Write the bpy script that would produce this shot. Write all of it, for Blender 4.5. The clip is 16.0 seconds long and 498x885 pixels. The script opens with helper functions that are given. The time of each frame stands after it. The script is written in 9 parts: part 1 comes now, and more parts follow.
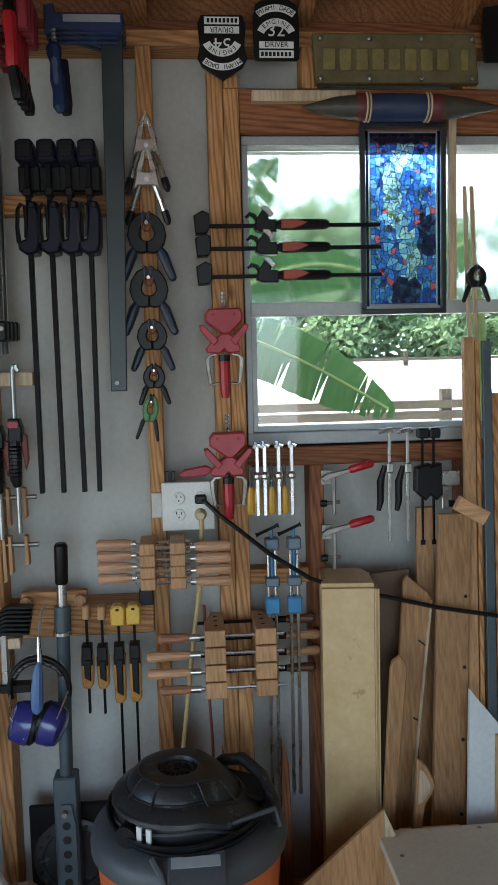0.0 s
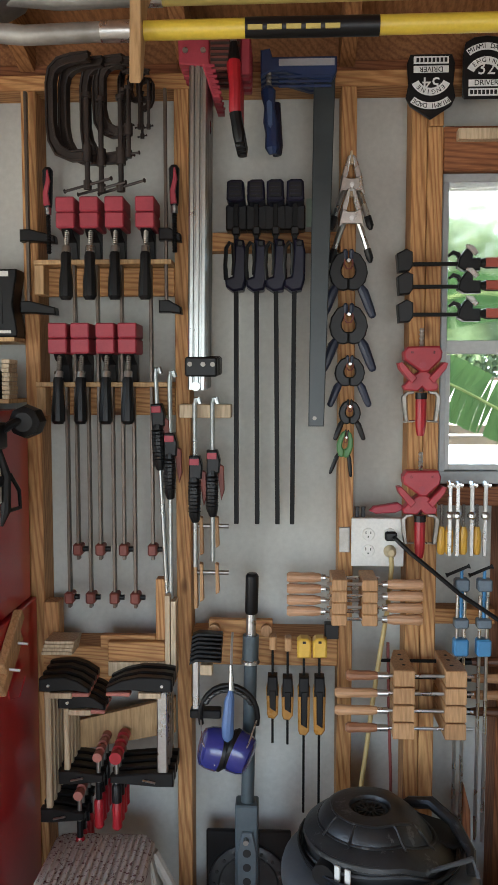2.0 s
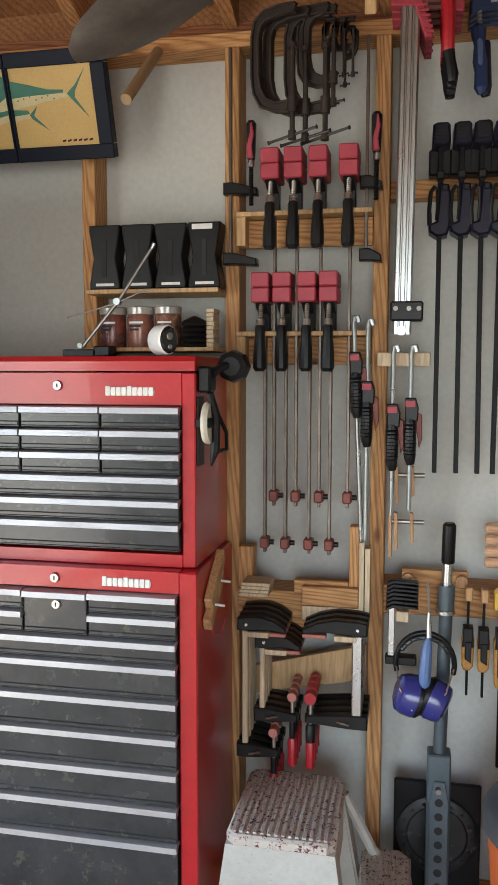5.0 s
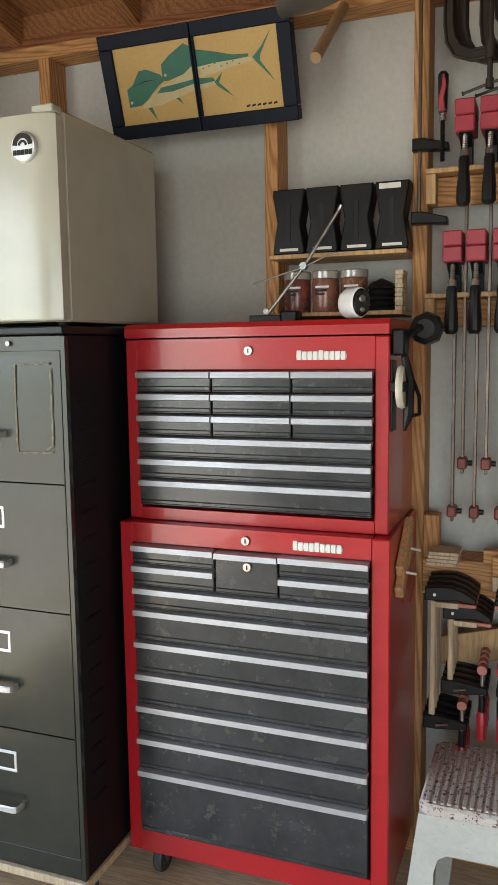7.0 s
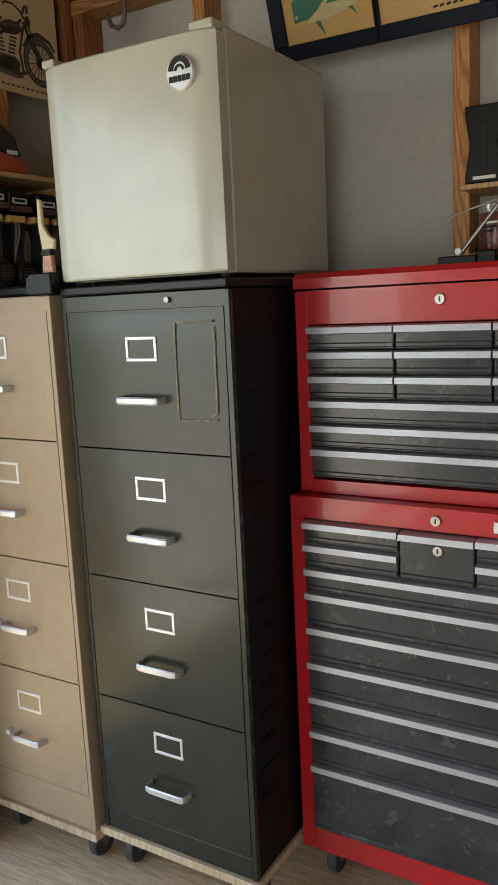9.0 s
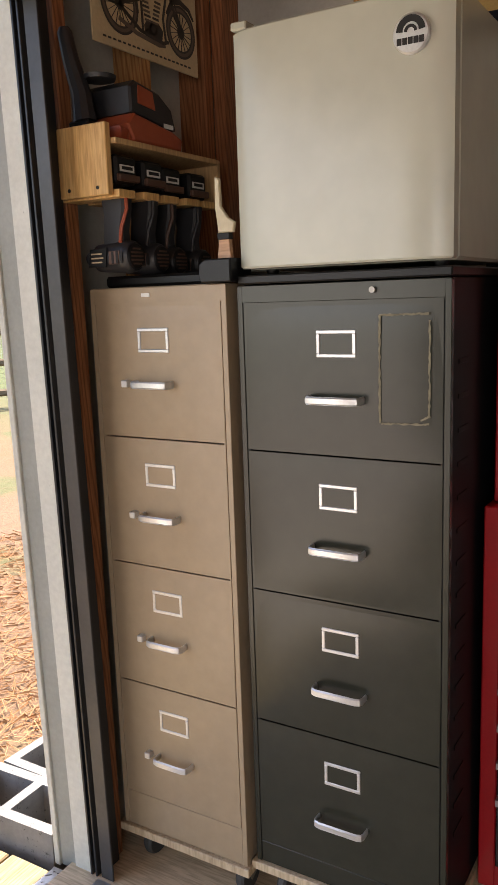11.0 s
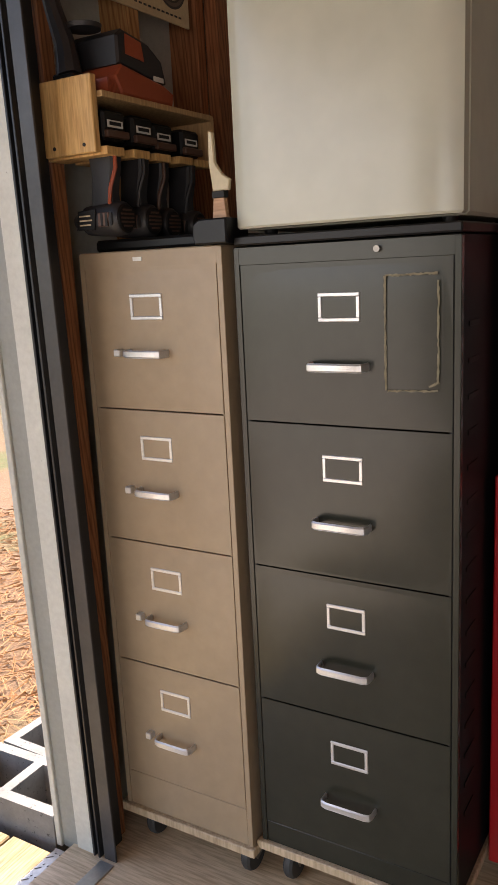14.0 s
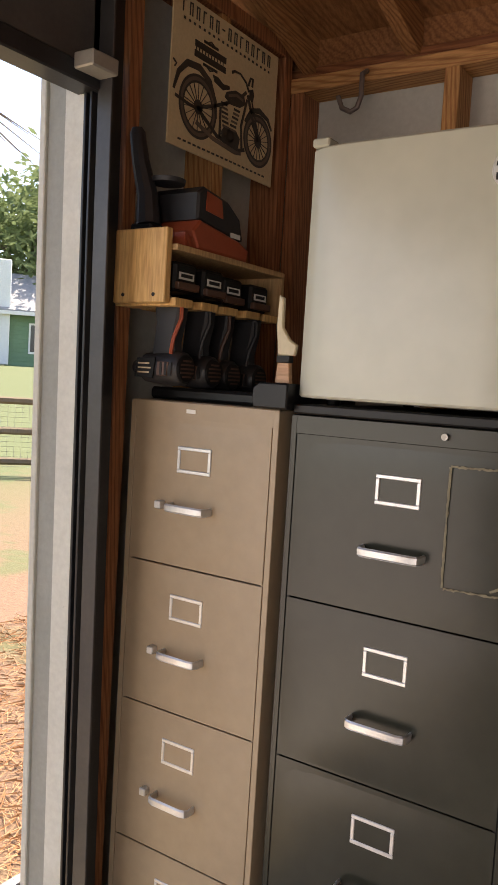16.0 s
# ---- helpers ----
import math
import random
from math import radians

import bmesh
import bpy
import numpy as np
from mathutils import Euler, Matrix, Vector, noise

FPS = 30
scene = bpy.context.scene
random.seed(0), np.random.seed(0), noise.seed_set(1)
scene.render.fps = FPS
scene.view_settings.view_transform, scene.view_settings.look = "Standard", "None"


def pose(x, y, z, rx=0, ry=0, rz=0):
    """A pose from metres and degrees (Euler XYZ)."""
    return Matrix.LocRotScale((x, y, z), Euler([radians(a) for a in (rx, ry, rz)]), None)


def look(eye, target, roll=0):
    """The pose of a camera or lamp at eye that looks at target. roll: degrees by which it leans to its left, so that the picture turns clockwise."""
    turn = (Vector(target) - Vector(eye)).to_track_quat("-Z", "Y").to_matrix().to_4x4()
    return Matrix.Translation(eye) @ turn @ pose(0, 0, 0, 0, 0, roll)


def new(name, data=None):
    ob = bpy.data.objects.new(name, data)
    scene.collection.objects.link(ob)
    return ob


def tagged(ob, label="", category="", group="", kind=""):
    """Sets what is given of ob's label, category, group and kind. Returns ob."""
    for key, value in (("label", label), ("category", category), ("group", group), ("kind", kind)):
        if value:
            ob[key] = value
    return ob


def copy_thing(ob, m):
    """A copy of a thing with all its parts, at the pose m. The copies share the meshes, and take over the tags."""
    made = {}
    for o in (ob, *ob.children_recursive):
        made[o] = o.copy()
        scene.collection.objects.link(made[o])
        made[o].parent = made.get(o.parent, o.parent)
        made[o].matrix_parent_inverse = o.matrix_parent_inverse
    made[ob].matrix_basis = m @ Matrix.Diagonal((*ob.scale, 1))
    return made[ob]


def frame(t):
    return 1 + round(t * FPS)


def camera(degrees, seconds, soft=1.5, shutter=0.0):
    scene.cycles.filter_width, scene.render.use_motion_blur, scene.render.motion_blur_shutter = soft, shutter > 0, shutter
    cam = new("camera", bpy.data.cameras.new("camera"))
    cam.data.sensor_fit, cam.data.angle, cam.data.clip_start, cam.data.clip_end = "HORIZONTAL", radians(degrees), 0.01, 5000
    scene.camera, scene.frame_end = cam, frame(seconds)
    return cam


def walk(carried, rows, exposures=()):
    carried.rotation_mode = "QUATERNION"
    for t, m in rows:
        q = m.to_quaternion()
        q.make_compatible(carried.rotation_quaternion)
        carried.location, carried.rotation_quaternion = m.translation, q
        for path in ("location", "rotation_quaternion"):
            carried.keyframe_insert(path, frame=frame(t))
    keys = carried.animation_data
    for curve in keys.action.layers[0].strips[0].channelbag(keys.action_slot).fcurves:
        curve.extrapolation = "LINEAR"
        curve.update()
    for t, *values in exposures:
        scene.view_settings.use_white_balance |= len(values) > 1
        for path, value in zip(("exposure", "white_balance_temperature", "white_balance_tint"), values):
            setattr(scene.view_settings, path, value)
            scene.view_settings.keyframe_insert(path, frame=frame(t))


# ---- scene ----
cam = camera(34.4, 16.0, 1.1)
PATH = [
    (0, (-0.029, 0.068, 1.474), (0.131, 2.053, 1.292), -1.4),
    (0.5, (-0.092, 0.069, 1.485), (0.061, 2.054, 1.301), -1.7),
    (1, (-0.165, 0.058, 1.486), (-0.027, 2.045, 1.309), -1.6),
    (1.5, (-0.212, 0.062, 1.496), (-0.179, 2.055, 1.329), -1.2),
    (2, (-0.263, 0.066, 1.533), (-0.347, 2.059, 1.386), 0.0),
    (2.5, (-0.296, 0.064, 1.548), (-0.446, 2.058, 1.48), 1.3),
    (3, (-0.307, 0.076, 1.52), (-0.499, 2.065, 1.446), 1.7),
    (3.2, (-0.313, 0.074, 1.498), (-0.503, 2.063, 1.417), 1.7),
    (5.3, (-0.45, 0.009, 1.436), (-0.913, 1.946, 1.249), -0.2),
    (5.5, (-0.461, 0.004, 1.439), (-0.965, 1.931, 1.251), -0.3),
    (6, (-0.484, -0.002, 1.422), (-1.039, 1.91, 1.227), -0.5),
    (6.5, (-0.517, -0.012, 1.426), (-1.155, 1.873, 1.223), -0.8),
    (7, (-0.571, -0.002, 1.409), (-1.279, 1.853, 1.173), -0.8),
    (7.5, (-0.609, 0.117, 1.417), (-1.44, 1.915, 1.136), -0.7),
    (8, (-0.609, 0.216, 1.403), (-1.532, 1.963, 1.091), -2.1),
    (8.5, (-0.65, 0.238, 1.403), (-1.613, 1.959, 1.067), -3.0),
    (9, (-0.738, 0.183, 1.411), (-1.764, 1.865, 1.068), -2.7),
    (9.5, (-0.889, 0.064, 1.42), (-1.965, 1.715, 1.08), -1.7),
    (10, (-0.99, 0.036, 1.419), (-2.065, 1.688, 1.08), -1.7),
    (10.2, (-1.035, 0.049, 1.42), (-2.102, 1.705, 1.074), -1.7),
    (12.3, (-1.23, 0.181, 1.402), (-2.21, 1.887, 1.041), -2.8),
    (12.5, (-1.224, 0.184, 1.397), (-2.218, 1.878, 1.021), -2.7),
    (13, (-1.213, 0.187, 1.393), (-2.223, 1.869, 1.006), -2.8),
    (13.5, (-1.201, 0.185, 1.382), (-2.213, 1.857, 0.956), -2.8),
    (14, (-1.205, 0.181, 1.403), (-2.221, 1.85, 0.977), -2.8),
    (14.5, (-1.195, 0.181, 1.432), (-2.213, 1.861, 1.06), -2.6),
    (15, (-1.201, 0.184, 1.453), (-2.227, 1.879, 1.182), -2.2),
    (15.5, (-1.218, 0.22, 1.481), (-2.261, 1.919, 1.317), -0.2),
    (16, (-1.284, 0.261, 1.493), (-2.392, 1.919, 1.347), 3.5),
]
EXPOSURES = [(0.0, 1.72, 5500, 3), (1.0, 1.85, 5600, 4), (2.0, 2.28, 6000, 8), (2.5, 2.42, 6200, 10), (5.5, 2.5, 6200, 8), (7.0, 2.36, 6300, 6), (8.5, 2.04, 6350, 4), (9.3, 1.86, 6600, 10), (10.2, 1.78, 6950, 16), (12.5, 1.6, 7100, 20), (16.0, 1.58, 7200, 20)]
walk(cam, [(t, look(eye, target, roll)) for t, eye, target, roll in PATH], EXPOSURES)

# ---- world, sun, large lights ----
world = bpy.data.worlds.new("sky_world")
scene.world = world
world.use_nodes = True
_n = world.node_tree.nodes
_sky = _n.new("ShaderNodeTexSky")
_sky.sky_type = "NISHITA"
_sky.sun_disc = False
_sky.sun_elevation, _sky.sun_rotation = radians(68), radians(-25)
_n["Background"].inputs[1].default_value = 0.15
world.node_tree.links.new(_sky.outputs[0], _n["Background"].inputs[0])

SUN_DIR = Vector((-0.16, 0.34, 0.93))
sun = new("sun", bpy.data.lights.new("sun", "SUN"))
sun.data.energy, sun.data.angle, sun.data.color = 5.0, radians(0.6), (1.0, 0.95, 0.86)
sun.matrix_world = look(SUN_DIR * 20, (0, 0, 0))

# sky light by the open west door, and by an assumed, unseen rear doorway
def area_light(name, eye, target, w, h, power, color):
    ob = new(name, bpy.data.lights.new(name, "AREA"))
    ob.data.shape, ob.data.size, ob.data.size_y = "RECTANGLE", w, h
    ob.data.energy, ob.data.color = power, color
    ob.matrix_world = look(eye, target)
    return ob


area_light("doorway_daylight", (-2.62, -0.45, 1.12), (0.0, -0.45, 1.35), 2.5, 1.9, 10, (1.0, 0.98, 0.95))
# added fill from behind, for fronts that face south
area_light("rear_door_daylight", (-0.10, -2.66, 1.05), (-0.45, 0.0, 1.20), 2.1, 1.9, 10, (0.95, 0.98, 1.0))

# ---- materials ----
def _mat(name):
    m = bpy.data.materials.new(name)
    m.use_nodes = True
    return m, m.node_tree.nodes, m.node_tree.links, m.node_tree.nodes["Principled BSDF"]


def _coords(n, l, scale=(1, 1, 1), spread=True):
    tc = n.new("ShaderNodeTexCoord")
    mp = n.new("ShaderNodeMapping")
    mp.inputs["Scale"].default_value = scale
    src = tc.outputs["Object"]
    if spread:
        info = n.new("ShaderNodeObjectInfo")
        mul = n.new("ShaderNodeMath")
        mul.operation = "MULTIPLY"
        mul.inputs[1].default_value = 17.0
        l.new(info.outputs["Random"], mul.inputs[0])
        add = n.new("ShaderNodeVectorMath")
        l.new(src, add.inputs[0])
        l.new(mul.outputs[0], add.inputs[1])
        src = add.outputs[0]
    l.new(src, mp.inputs["Vector"])
    return mp.outputs[0]


def _noise(n, l, vec, scale, detail=4, rough=0.6):
    t = n.new("ShaderNodeTexNoise")
    t.inputs["Scale"].default_value, t.inputs["Detail"].default_value, t.inputs["Roughness"].default_value = scale, detail, rough
    l.new(vec, t.inputs["Vector"])
    return t.outputs["Fac"]


def _ramp(n, l, fac, stops):
    r = n.new("ShaderNodeValToRGB")
    while len(r.color_ramp.elements) < len(stops):
        r.color_ramp.elements.new(0.5)
    for e, (p, c) in zip(r.color_ramp.elements, stops):
        e.position, e.color = p, (*c, 1) if len(c) == 3 else c
    l.new(fac, r.inputs[0])
    return r.outputs[0]


def _mix(n, l, fac, a, b, mode="MIX"):
    m = n.new("ShaderNodeMix")
    m.data_type, m.blend_type = "RGBA", mode
    for sock, v in ((m.inputs[0], fac), (m.inputs[6], a), (m.inputs[7], b)):
        if isinstance(v, (int, float)):
            sock.default_value = v
        elif isinstance(v, tuple):
            sock.default_value = (*v, 1)
        else:
            l.new(v, sock)
    return m.outputs[2]


def _bump(n, l, b, fac, strength, dist=0.002):
    bp = n.new("ShaderNodeBump")
    bp.inputs["Strength"].default_value, bp.inputs["Distance"].default_value = strength, dist
    l.new(fac, bp.inputs["Height"])
    l.new(bp.outputs[0], b.inputs["Normal"])


def surface(name, a, b, rough=0.5, metal=0.0, scale=6.0, fine=90.0, bump=0.15, rvar=0.15, speck=None, coat=0.0, spec=0.5):
    """Plain surface: two tones in clouds, fine grain, uneven gloss, optional worn specks."""
    m, n, l, p = _mat(name)
    vec = _coords(n, l)
    big, small = _noise(n, l, vec, scale, 5), _noise(n, l, vec, fine, 3)
    col = _mix(n, l, _ramp(n, l, big, [(0.3, (0, 0, 0)), (0.7, (1, 1, 1))]), a, b)
    col = _mix(n, l, 0.18, col, _ramp(n, l, small, [(0.3, (0.35, 0.35, 0.35)), (0.7, (1, 1, 1))]), "MULTIPLY")
    if speck:
        fac = _ramp(n, l, _noise(n, l, vec, speck[1], 6, 0.75), [(speck[2], (0, 0, 0)), (speck[2] + 0.04, (1, 1, 1))])
        col = _mix(n, l, fac, col, speck[0])
    l.new(col, p.inputs["Base Color"])
    rr = n.new("ShaderNodeMapRange")
    rr.inputs[3].default_value, rr.inputs[4].default_value = max(0.03, rough - rvar), min(1, rough + rvar)
    l.new(big, rr.inputs[0])
    l.new(rr.outputs[0], p.inputs["Roughness"])
    p.inputs["Metallic"].default_value = metal
    p.inputs["Coat Weight"].default_value = coat
    p.inputs["Specular IOR Level"].default_value = spec
    _bump(n, l, p, small, bump, 0.0015)
    return m


def wood(name, light, dark, axis="z", rough=0.6, bands=11.0, knots=True, grain=0.8):
    """Sawn wood with grain along one axis, growth bands, pores and knots."""
    m, n, l, p = _mat(name)
    s = {"x": (0.09, 1, 1), "y": (1, 0.09, 1), "z": (1, 1, 0.09)}[axis]
    vec = _coords(n, l, s)
    warp = _noise(n, l, vec, 5.0, 3)
    wv = n.new("ShaderNodeTexWave")
    wv.wave_type, wv.bands_direction = "BANDS", "DIAGONAL"
    wv.inputs["Scale"].default_value, wv.inputs["Distortion"].default_value = bands * 4.2, 16.0
    wv.inputs["Detail"].default_value, wv.inputs["Detail Scale"].default_value = 2.5, 0.32
    l.new(vec, wv.inputs["Vector"])
    col = _mix(n, l, _ramp(n, l, wv.outputs["Fac"], [(0.35, (0, 0, 0)), (0.80, (0.5, 0.5, 0.5)), (1.0, (0.85, 0.85, 0.85))]), light, dark)
    col = _mix(n, l, grain, light, col)
    pores = _noise(n, l, vec, 160.0, 3)
    col = _mix(n, l, 0.55, col, _ramp(n, l, pores, [(0.35, (0.45, 0.4, 0.35)), (0.6, (1, 1, 1))]), "MULTIPLY")
    col = _mix(n, l, 0.45, col, _ramp(n, l, warp, [(0.3, (0.5, 0.43, 0.38)), (0.7, (1.0, 1.0, 1.0))]), "MULTIPLY")
    if knots:
        v = n.new("ShaderNodeTexVoronoi")
        v.inputs["Scale"].default_value = 7.0
        kv = _coords(n, l, {"x": (0.5, 1, 1), "y": (1, 0.5, 1), "z": (1, 1, 0.5)}[axis])
        l.new(kv, v.inputs["Vector"])
        col = _mix(n, l, _ramp(n, l, v.outputs["Distance"], [(0.05, (1, 1, 1)), (0.11, (0, 0, 0))]), col, tuple(c * 0.35 for c in dark))
    l.new(col, p.inputs["Base Color"])
    p.inputs["Roughness"].default_value = rough
    p.inputs["Specular IOR Level"].default_value = 0.3
    _bump(n, l, p, pores, 0.25, 0.001)
    return m


def glassy(name, color=(1, 1, 1), rough=0.0, bump=0.0, scale=60):
    m, n, l, p = _mat(name)
    p.inputs["Base Color"].default_value = (*color, 1)
    p.inputs["Transmission Weight"].default_value = 1.0
    p.inputs["Roughness"].default_value = rough
    p.inputs["IOR"].default_value = 1.45
    if bump:
        _bump(n, l, p, _noise(n, l, _coords(n, l), scale, 4), bump, 0.002)
    return m


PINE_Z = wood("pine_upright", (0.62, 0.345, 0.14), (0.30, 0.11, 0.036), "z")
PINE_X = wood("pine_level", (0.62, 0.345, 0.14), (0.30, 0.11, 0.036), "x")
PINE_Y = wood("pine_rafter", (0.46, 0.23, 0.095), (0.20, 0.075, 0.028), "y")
RED_X = wood("red_pine_level", (0.34, 0.14, 0.058), (0.15, 0.048, 0.02), "x")
RED_Z = wood("red_pine_upright", (0.40, 0.17, 0.075), (0.17, 0.055, 0.024), "z")
MAPLE_X = wood("maple_level", (0.62, 0.37, 0.20), (0.50, 0.27, 0.13), "x", 0.45, 14, False, 0.5)
MAPLE_Z = wood("maple_upright", (0.56, 0.33, 0.16), (0.44, 0.24, 0.11), "z", 0.5, 14, False, 0.5)
WALNUT_X = wood("dark_stained_level", (0.16, 0.065, 0.03), (0.09, 0.035, 0.018), "x", 0.4, 14, False)
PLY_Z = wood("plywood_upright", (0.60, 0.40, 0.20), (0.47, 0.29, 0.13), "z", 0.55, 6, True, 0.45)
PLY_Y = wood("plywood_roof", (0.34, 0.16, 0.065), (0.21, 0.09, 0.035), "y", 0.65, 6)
PLY_FLOOR = wood("plywood_floor", (0.76, 0.60, 0.40), (0.64, 0.49, 0.31), "x", 0.45, 3, True, 0.35)
PALE_Z = wood("pale_poplar", (0.62, 0.50, 0.34), (0.52, 0.40, 0.25), "z", 0.5, 10, False, 0.4)
DECK_X = wood("weathered_deck", (0.36, 0.29, 0.18), (0.22, 0.17, 0.10), "x", 0.8, 12)
PANEL = surface("painted_panel", (0.55, 0.56, 0.52), (0.48, 0.49, 0.455), 0.65, 0, 2.2, 60, 0.12, 0.1)
RED_PAINT = surface("red_enamel", (0.46, 0.012, 0.018), (0.38, 0.009, 0.014), 0.30, 0, 3, 120, 0.03, 0.06, ((0.5, 0.12, 0.1), 60, 0.79), 0.4)
BLACK_DRAWER = surface("black_drawer_enamel", (0.020, 0.023, 0.026), (0.046, 0.048, 0.050), 0.24, 0, 7, 110, 0.05, 0.14, ((0.062, 0.064, 0.052), 24, 0.585), 0.15)
ALU = surface("brushed_aluminium", (0.72, 0.72, 0.71), (0.63, 0.63, 0.63), 0.40, 0.75, 12, 200, 0.06, 0.1)
PULL_ALU = surface("dulled_aluminium", (0.46, 0.46, 0.47), (0.37, 0.36, 0.37), 0.42, 0.6, 5, 200, 0.06, 0.1)
SATIN_ALU = surface("satin_aluminium", (0.52, 0.54, 0.53), (0.40, 0.42, 0.41), 0.30, 0.95, 9, 160, 0.06, 0.1)
STEEL = surface("bright_steel", (0.62, 0.62, 0.60), (0.48, 0.47, 0.45), 0.28, 0.95, 14, 180, 0.06, 0.1)
DULL_STEEL = surface("dull_steel", (0.36, 0.34, 0.31), (0.24, 0.22, 0.19), 0.45, 0.9, 16, 160, 0.1, 0.15)
CAST = surface("dark_cast_iron", (0.022, 0.017, 0.015), (0.042, 0.028, 0.022), 0.45, 0.2, 22, 140, 0.3, 0.12)
BLACK = surface("black_plastic", (0.0045, 0.0045, 0.005), (0.010, 0.010, 0.0105), 0.38, 0, 10, 150, 0.12, 0.1, spec=0.28)
BLACK_ROD = surface("blackened_rod", (0.003, 0.003, 0.003), (0.006, 0.006, 0.006), 0.45, 0.0, 14, 150, 0.05, 0.1, spec=0.15)
NAVY = surface("navy_plastic", (0.0055, 0.0055, 0.016), (0.009, 0.009, 0.026), 0.38, 0, 12, 150, 0.08, 0.1, spec=0.26)
CLAMP_RED = surface("crimson_resin", (0.30, 0.030, 0.048), (0.38, 0.042, 0.062), 0.5, 0, 14, 150, 0.12, 0.1)
RUST_RED = surface("rusty_red_iron", (0.16, 0.045, 0.035), (0.24, 0.07, 0.05), 0.5, 0.2, 20, 150, 0.2, 0.1)
HOT_RED = surface("bright_red_plastic", (0.40, 0.012, 0.020), (0.33, 0.010, 0.018), 0.38, 0, 12, 150, 0.06, 0.08)
TAN = surface("tan_enamel", (0.34, 0.255, 0.165), (0.32, 0.238, 0.153), 0.36, 0, 2.0, 26, 0.004, 0.05, ((0.16, 0.11, 0.07), 26, 0.76))
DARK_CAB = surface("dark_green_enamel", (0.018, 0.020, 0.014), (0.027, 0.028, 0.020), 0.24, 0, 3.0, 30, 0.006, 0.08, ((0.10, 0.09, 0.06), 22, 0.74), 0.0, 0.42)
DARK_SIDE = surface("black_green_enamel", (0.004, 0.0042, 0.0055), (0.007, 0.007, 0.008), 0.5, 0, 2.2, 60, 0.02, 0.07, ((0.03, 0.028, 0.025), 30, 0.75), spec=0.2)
WHITE_FR = surface("ivory_fridge_enamel", (0.46, 0.46, 0.385), (0.45, 0.45, 0.375), 0.24, 0, 0.6, 8, 0.0, 0.004, ((0.2, 0.16, 0.1), 34, 0.81), 0.0)
WHITE = surface("white_plastic", (0.75, 0.74, 0.70), (0.69, 0.68, 0.63), 0.4, 0, 8, 120, 0.05, 0.08)
NEAR_BLACK = surface("matt_black", (0.005, 0.005, 0.005), (0.009, 0.009, 0.009), 0.7, 0, 8, 120, 0.1, 0.1)

# ---- mesh helpers ----
def bm_new():
    return bmesh.new()


def box(bm, lo, hi, bev=0.0015, m=None):
    r = bmesh.ops.create_cube(bm, size=1)
    vs = r["verts"]
    lo, hi = Vector(lo), Vector(hi)
    c, s = (lo + hi) / 2, hi - lo
    for v in vs:
        v.co = Vector((v.co.x * s.x, v.co.y * s.y, v.co.z * s.z)) + c
        if m is not None:
            v.co = m @ v.co
    if bev:
        es = list({e for v in vs for e in v.link_edges})
        bmesh.ops.bevel(bm, geom=es, offset=min(bev, min(abs(a) for a in s) * 0.3), segments=1, affect="EDGES")
    return bm


def tube(bm, pts, r, seg=10, caps=True):
    """A round bar along points; r one radius or one for each point."""
    pts = [Vector(p) for p in pts]
    rs = [r] * len(pts) if isinstance(r, (int, float)) else r
    rings = []
    side = None
    for i, p in enumerate(pts):
        d = (pts[min(i + 1, len(pts) - 1)] - pts[max(i - 1, 0)]).normalized()
        if side is None:
            side = d.orthogonal().normalized()
        side = (side - d * side.dot(d))
        side = side.normalized() if side.length > 1e-6 else d.orthogonal().normalized()
        up = d.cross(side)
        rings.append([bm.verts.new(p + (side * math.cos(2 * math.pi * k / seg) + up * math.sin(2 * math.pi * k / seg)) * rs[i]) for k in range(seg)])
    for a, b in zip(rings, rings[1:]):
        for k in range(seg):
            bm.faces.new((a[k], a[(k + 1) % seg], b[(k + 1) % seg], b[k]))
    if caps:
        bm.faces.new(rings[0][::-1])
        bm.faces.new(rings[-1])
    return bm


def prism(bm, outline, lo, hi, plane="xz", bev=0.001):
    """An outline extruded: plane xz from y=lo to hi, yz from x, xy from z."""
    def at(u, v, w):
        return {"xz": (u, w, v), "yz": (w, u, v), "xy": (u, v, w)}[plane]
    a = [bm.verts.new(at(u, v, lo)) for u, v in outline]
    b = [bm.verts.new(at(u, v, hi)) for u, v in outline]
    k = len(a)
    fs = [bm.faces.new(a), bm.faces.new(b[::-1])]
    for i in range(k):
        fs.append(bm.faces.new((a[i], b[i], b[(i + 1) % k], a[(i + 1) % k])))
    bmesh.ops.recalc_face_normals(bm, faces=fs)
    if bev:
        es = [e for f in fs[:2] for e in f.edges]
        bmesh.ops.bevel(bm, geom=es, offset=bev, segments=1, affect="EDGES")
    return bm


def ribbon(bm, pts, w, lo, hi, plane="xz", bev=0.001):
    """A flat strip along points in a plane, w wide (one width or one for each point), from lo to hi across it."""
    pts = [Vector(q) for q in pts]
    ws = [w] * len(pts) if isinstance(w, (int, float)) else w
    a, b = [], []
    for i, q in enumerate(pts):
        d = (pts[min(i + 1, len(pts) - 1)] - pts[max(i - 1, 0)]).normalized()
        nn = Vector((-d.y, d.x)) * ws[i] / 2
        a.append(tuple(q + nn))
        b.append(tuple(q - nn))
    return prism(bm, a + b[::-1], lo, hi, plane, bev)


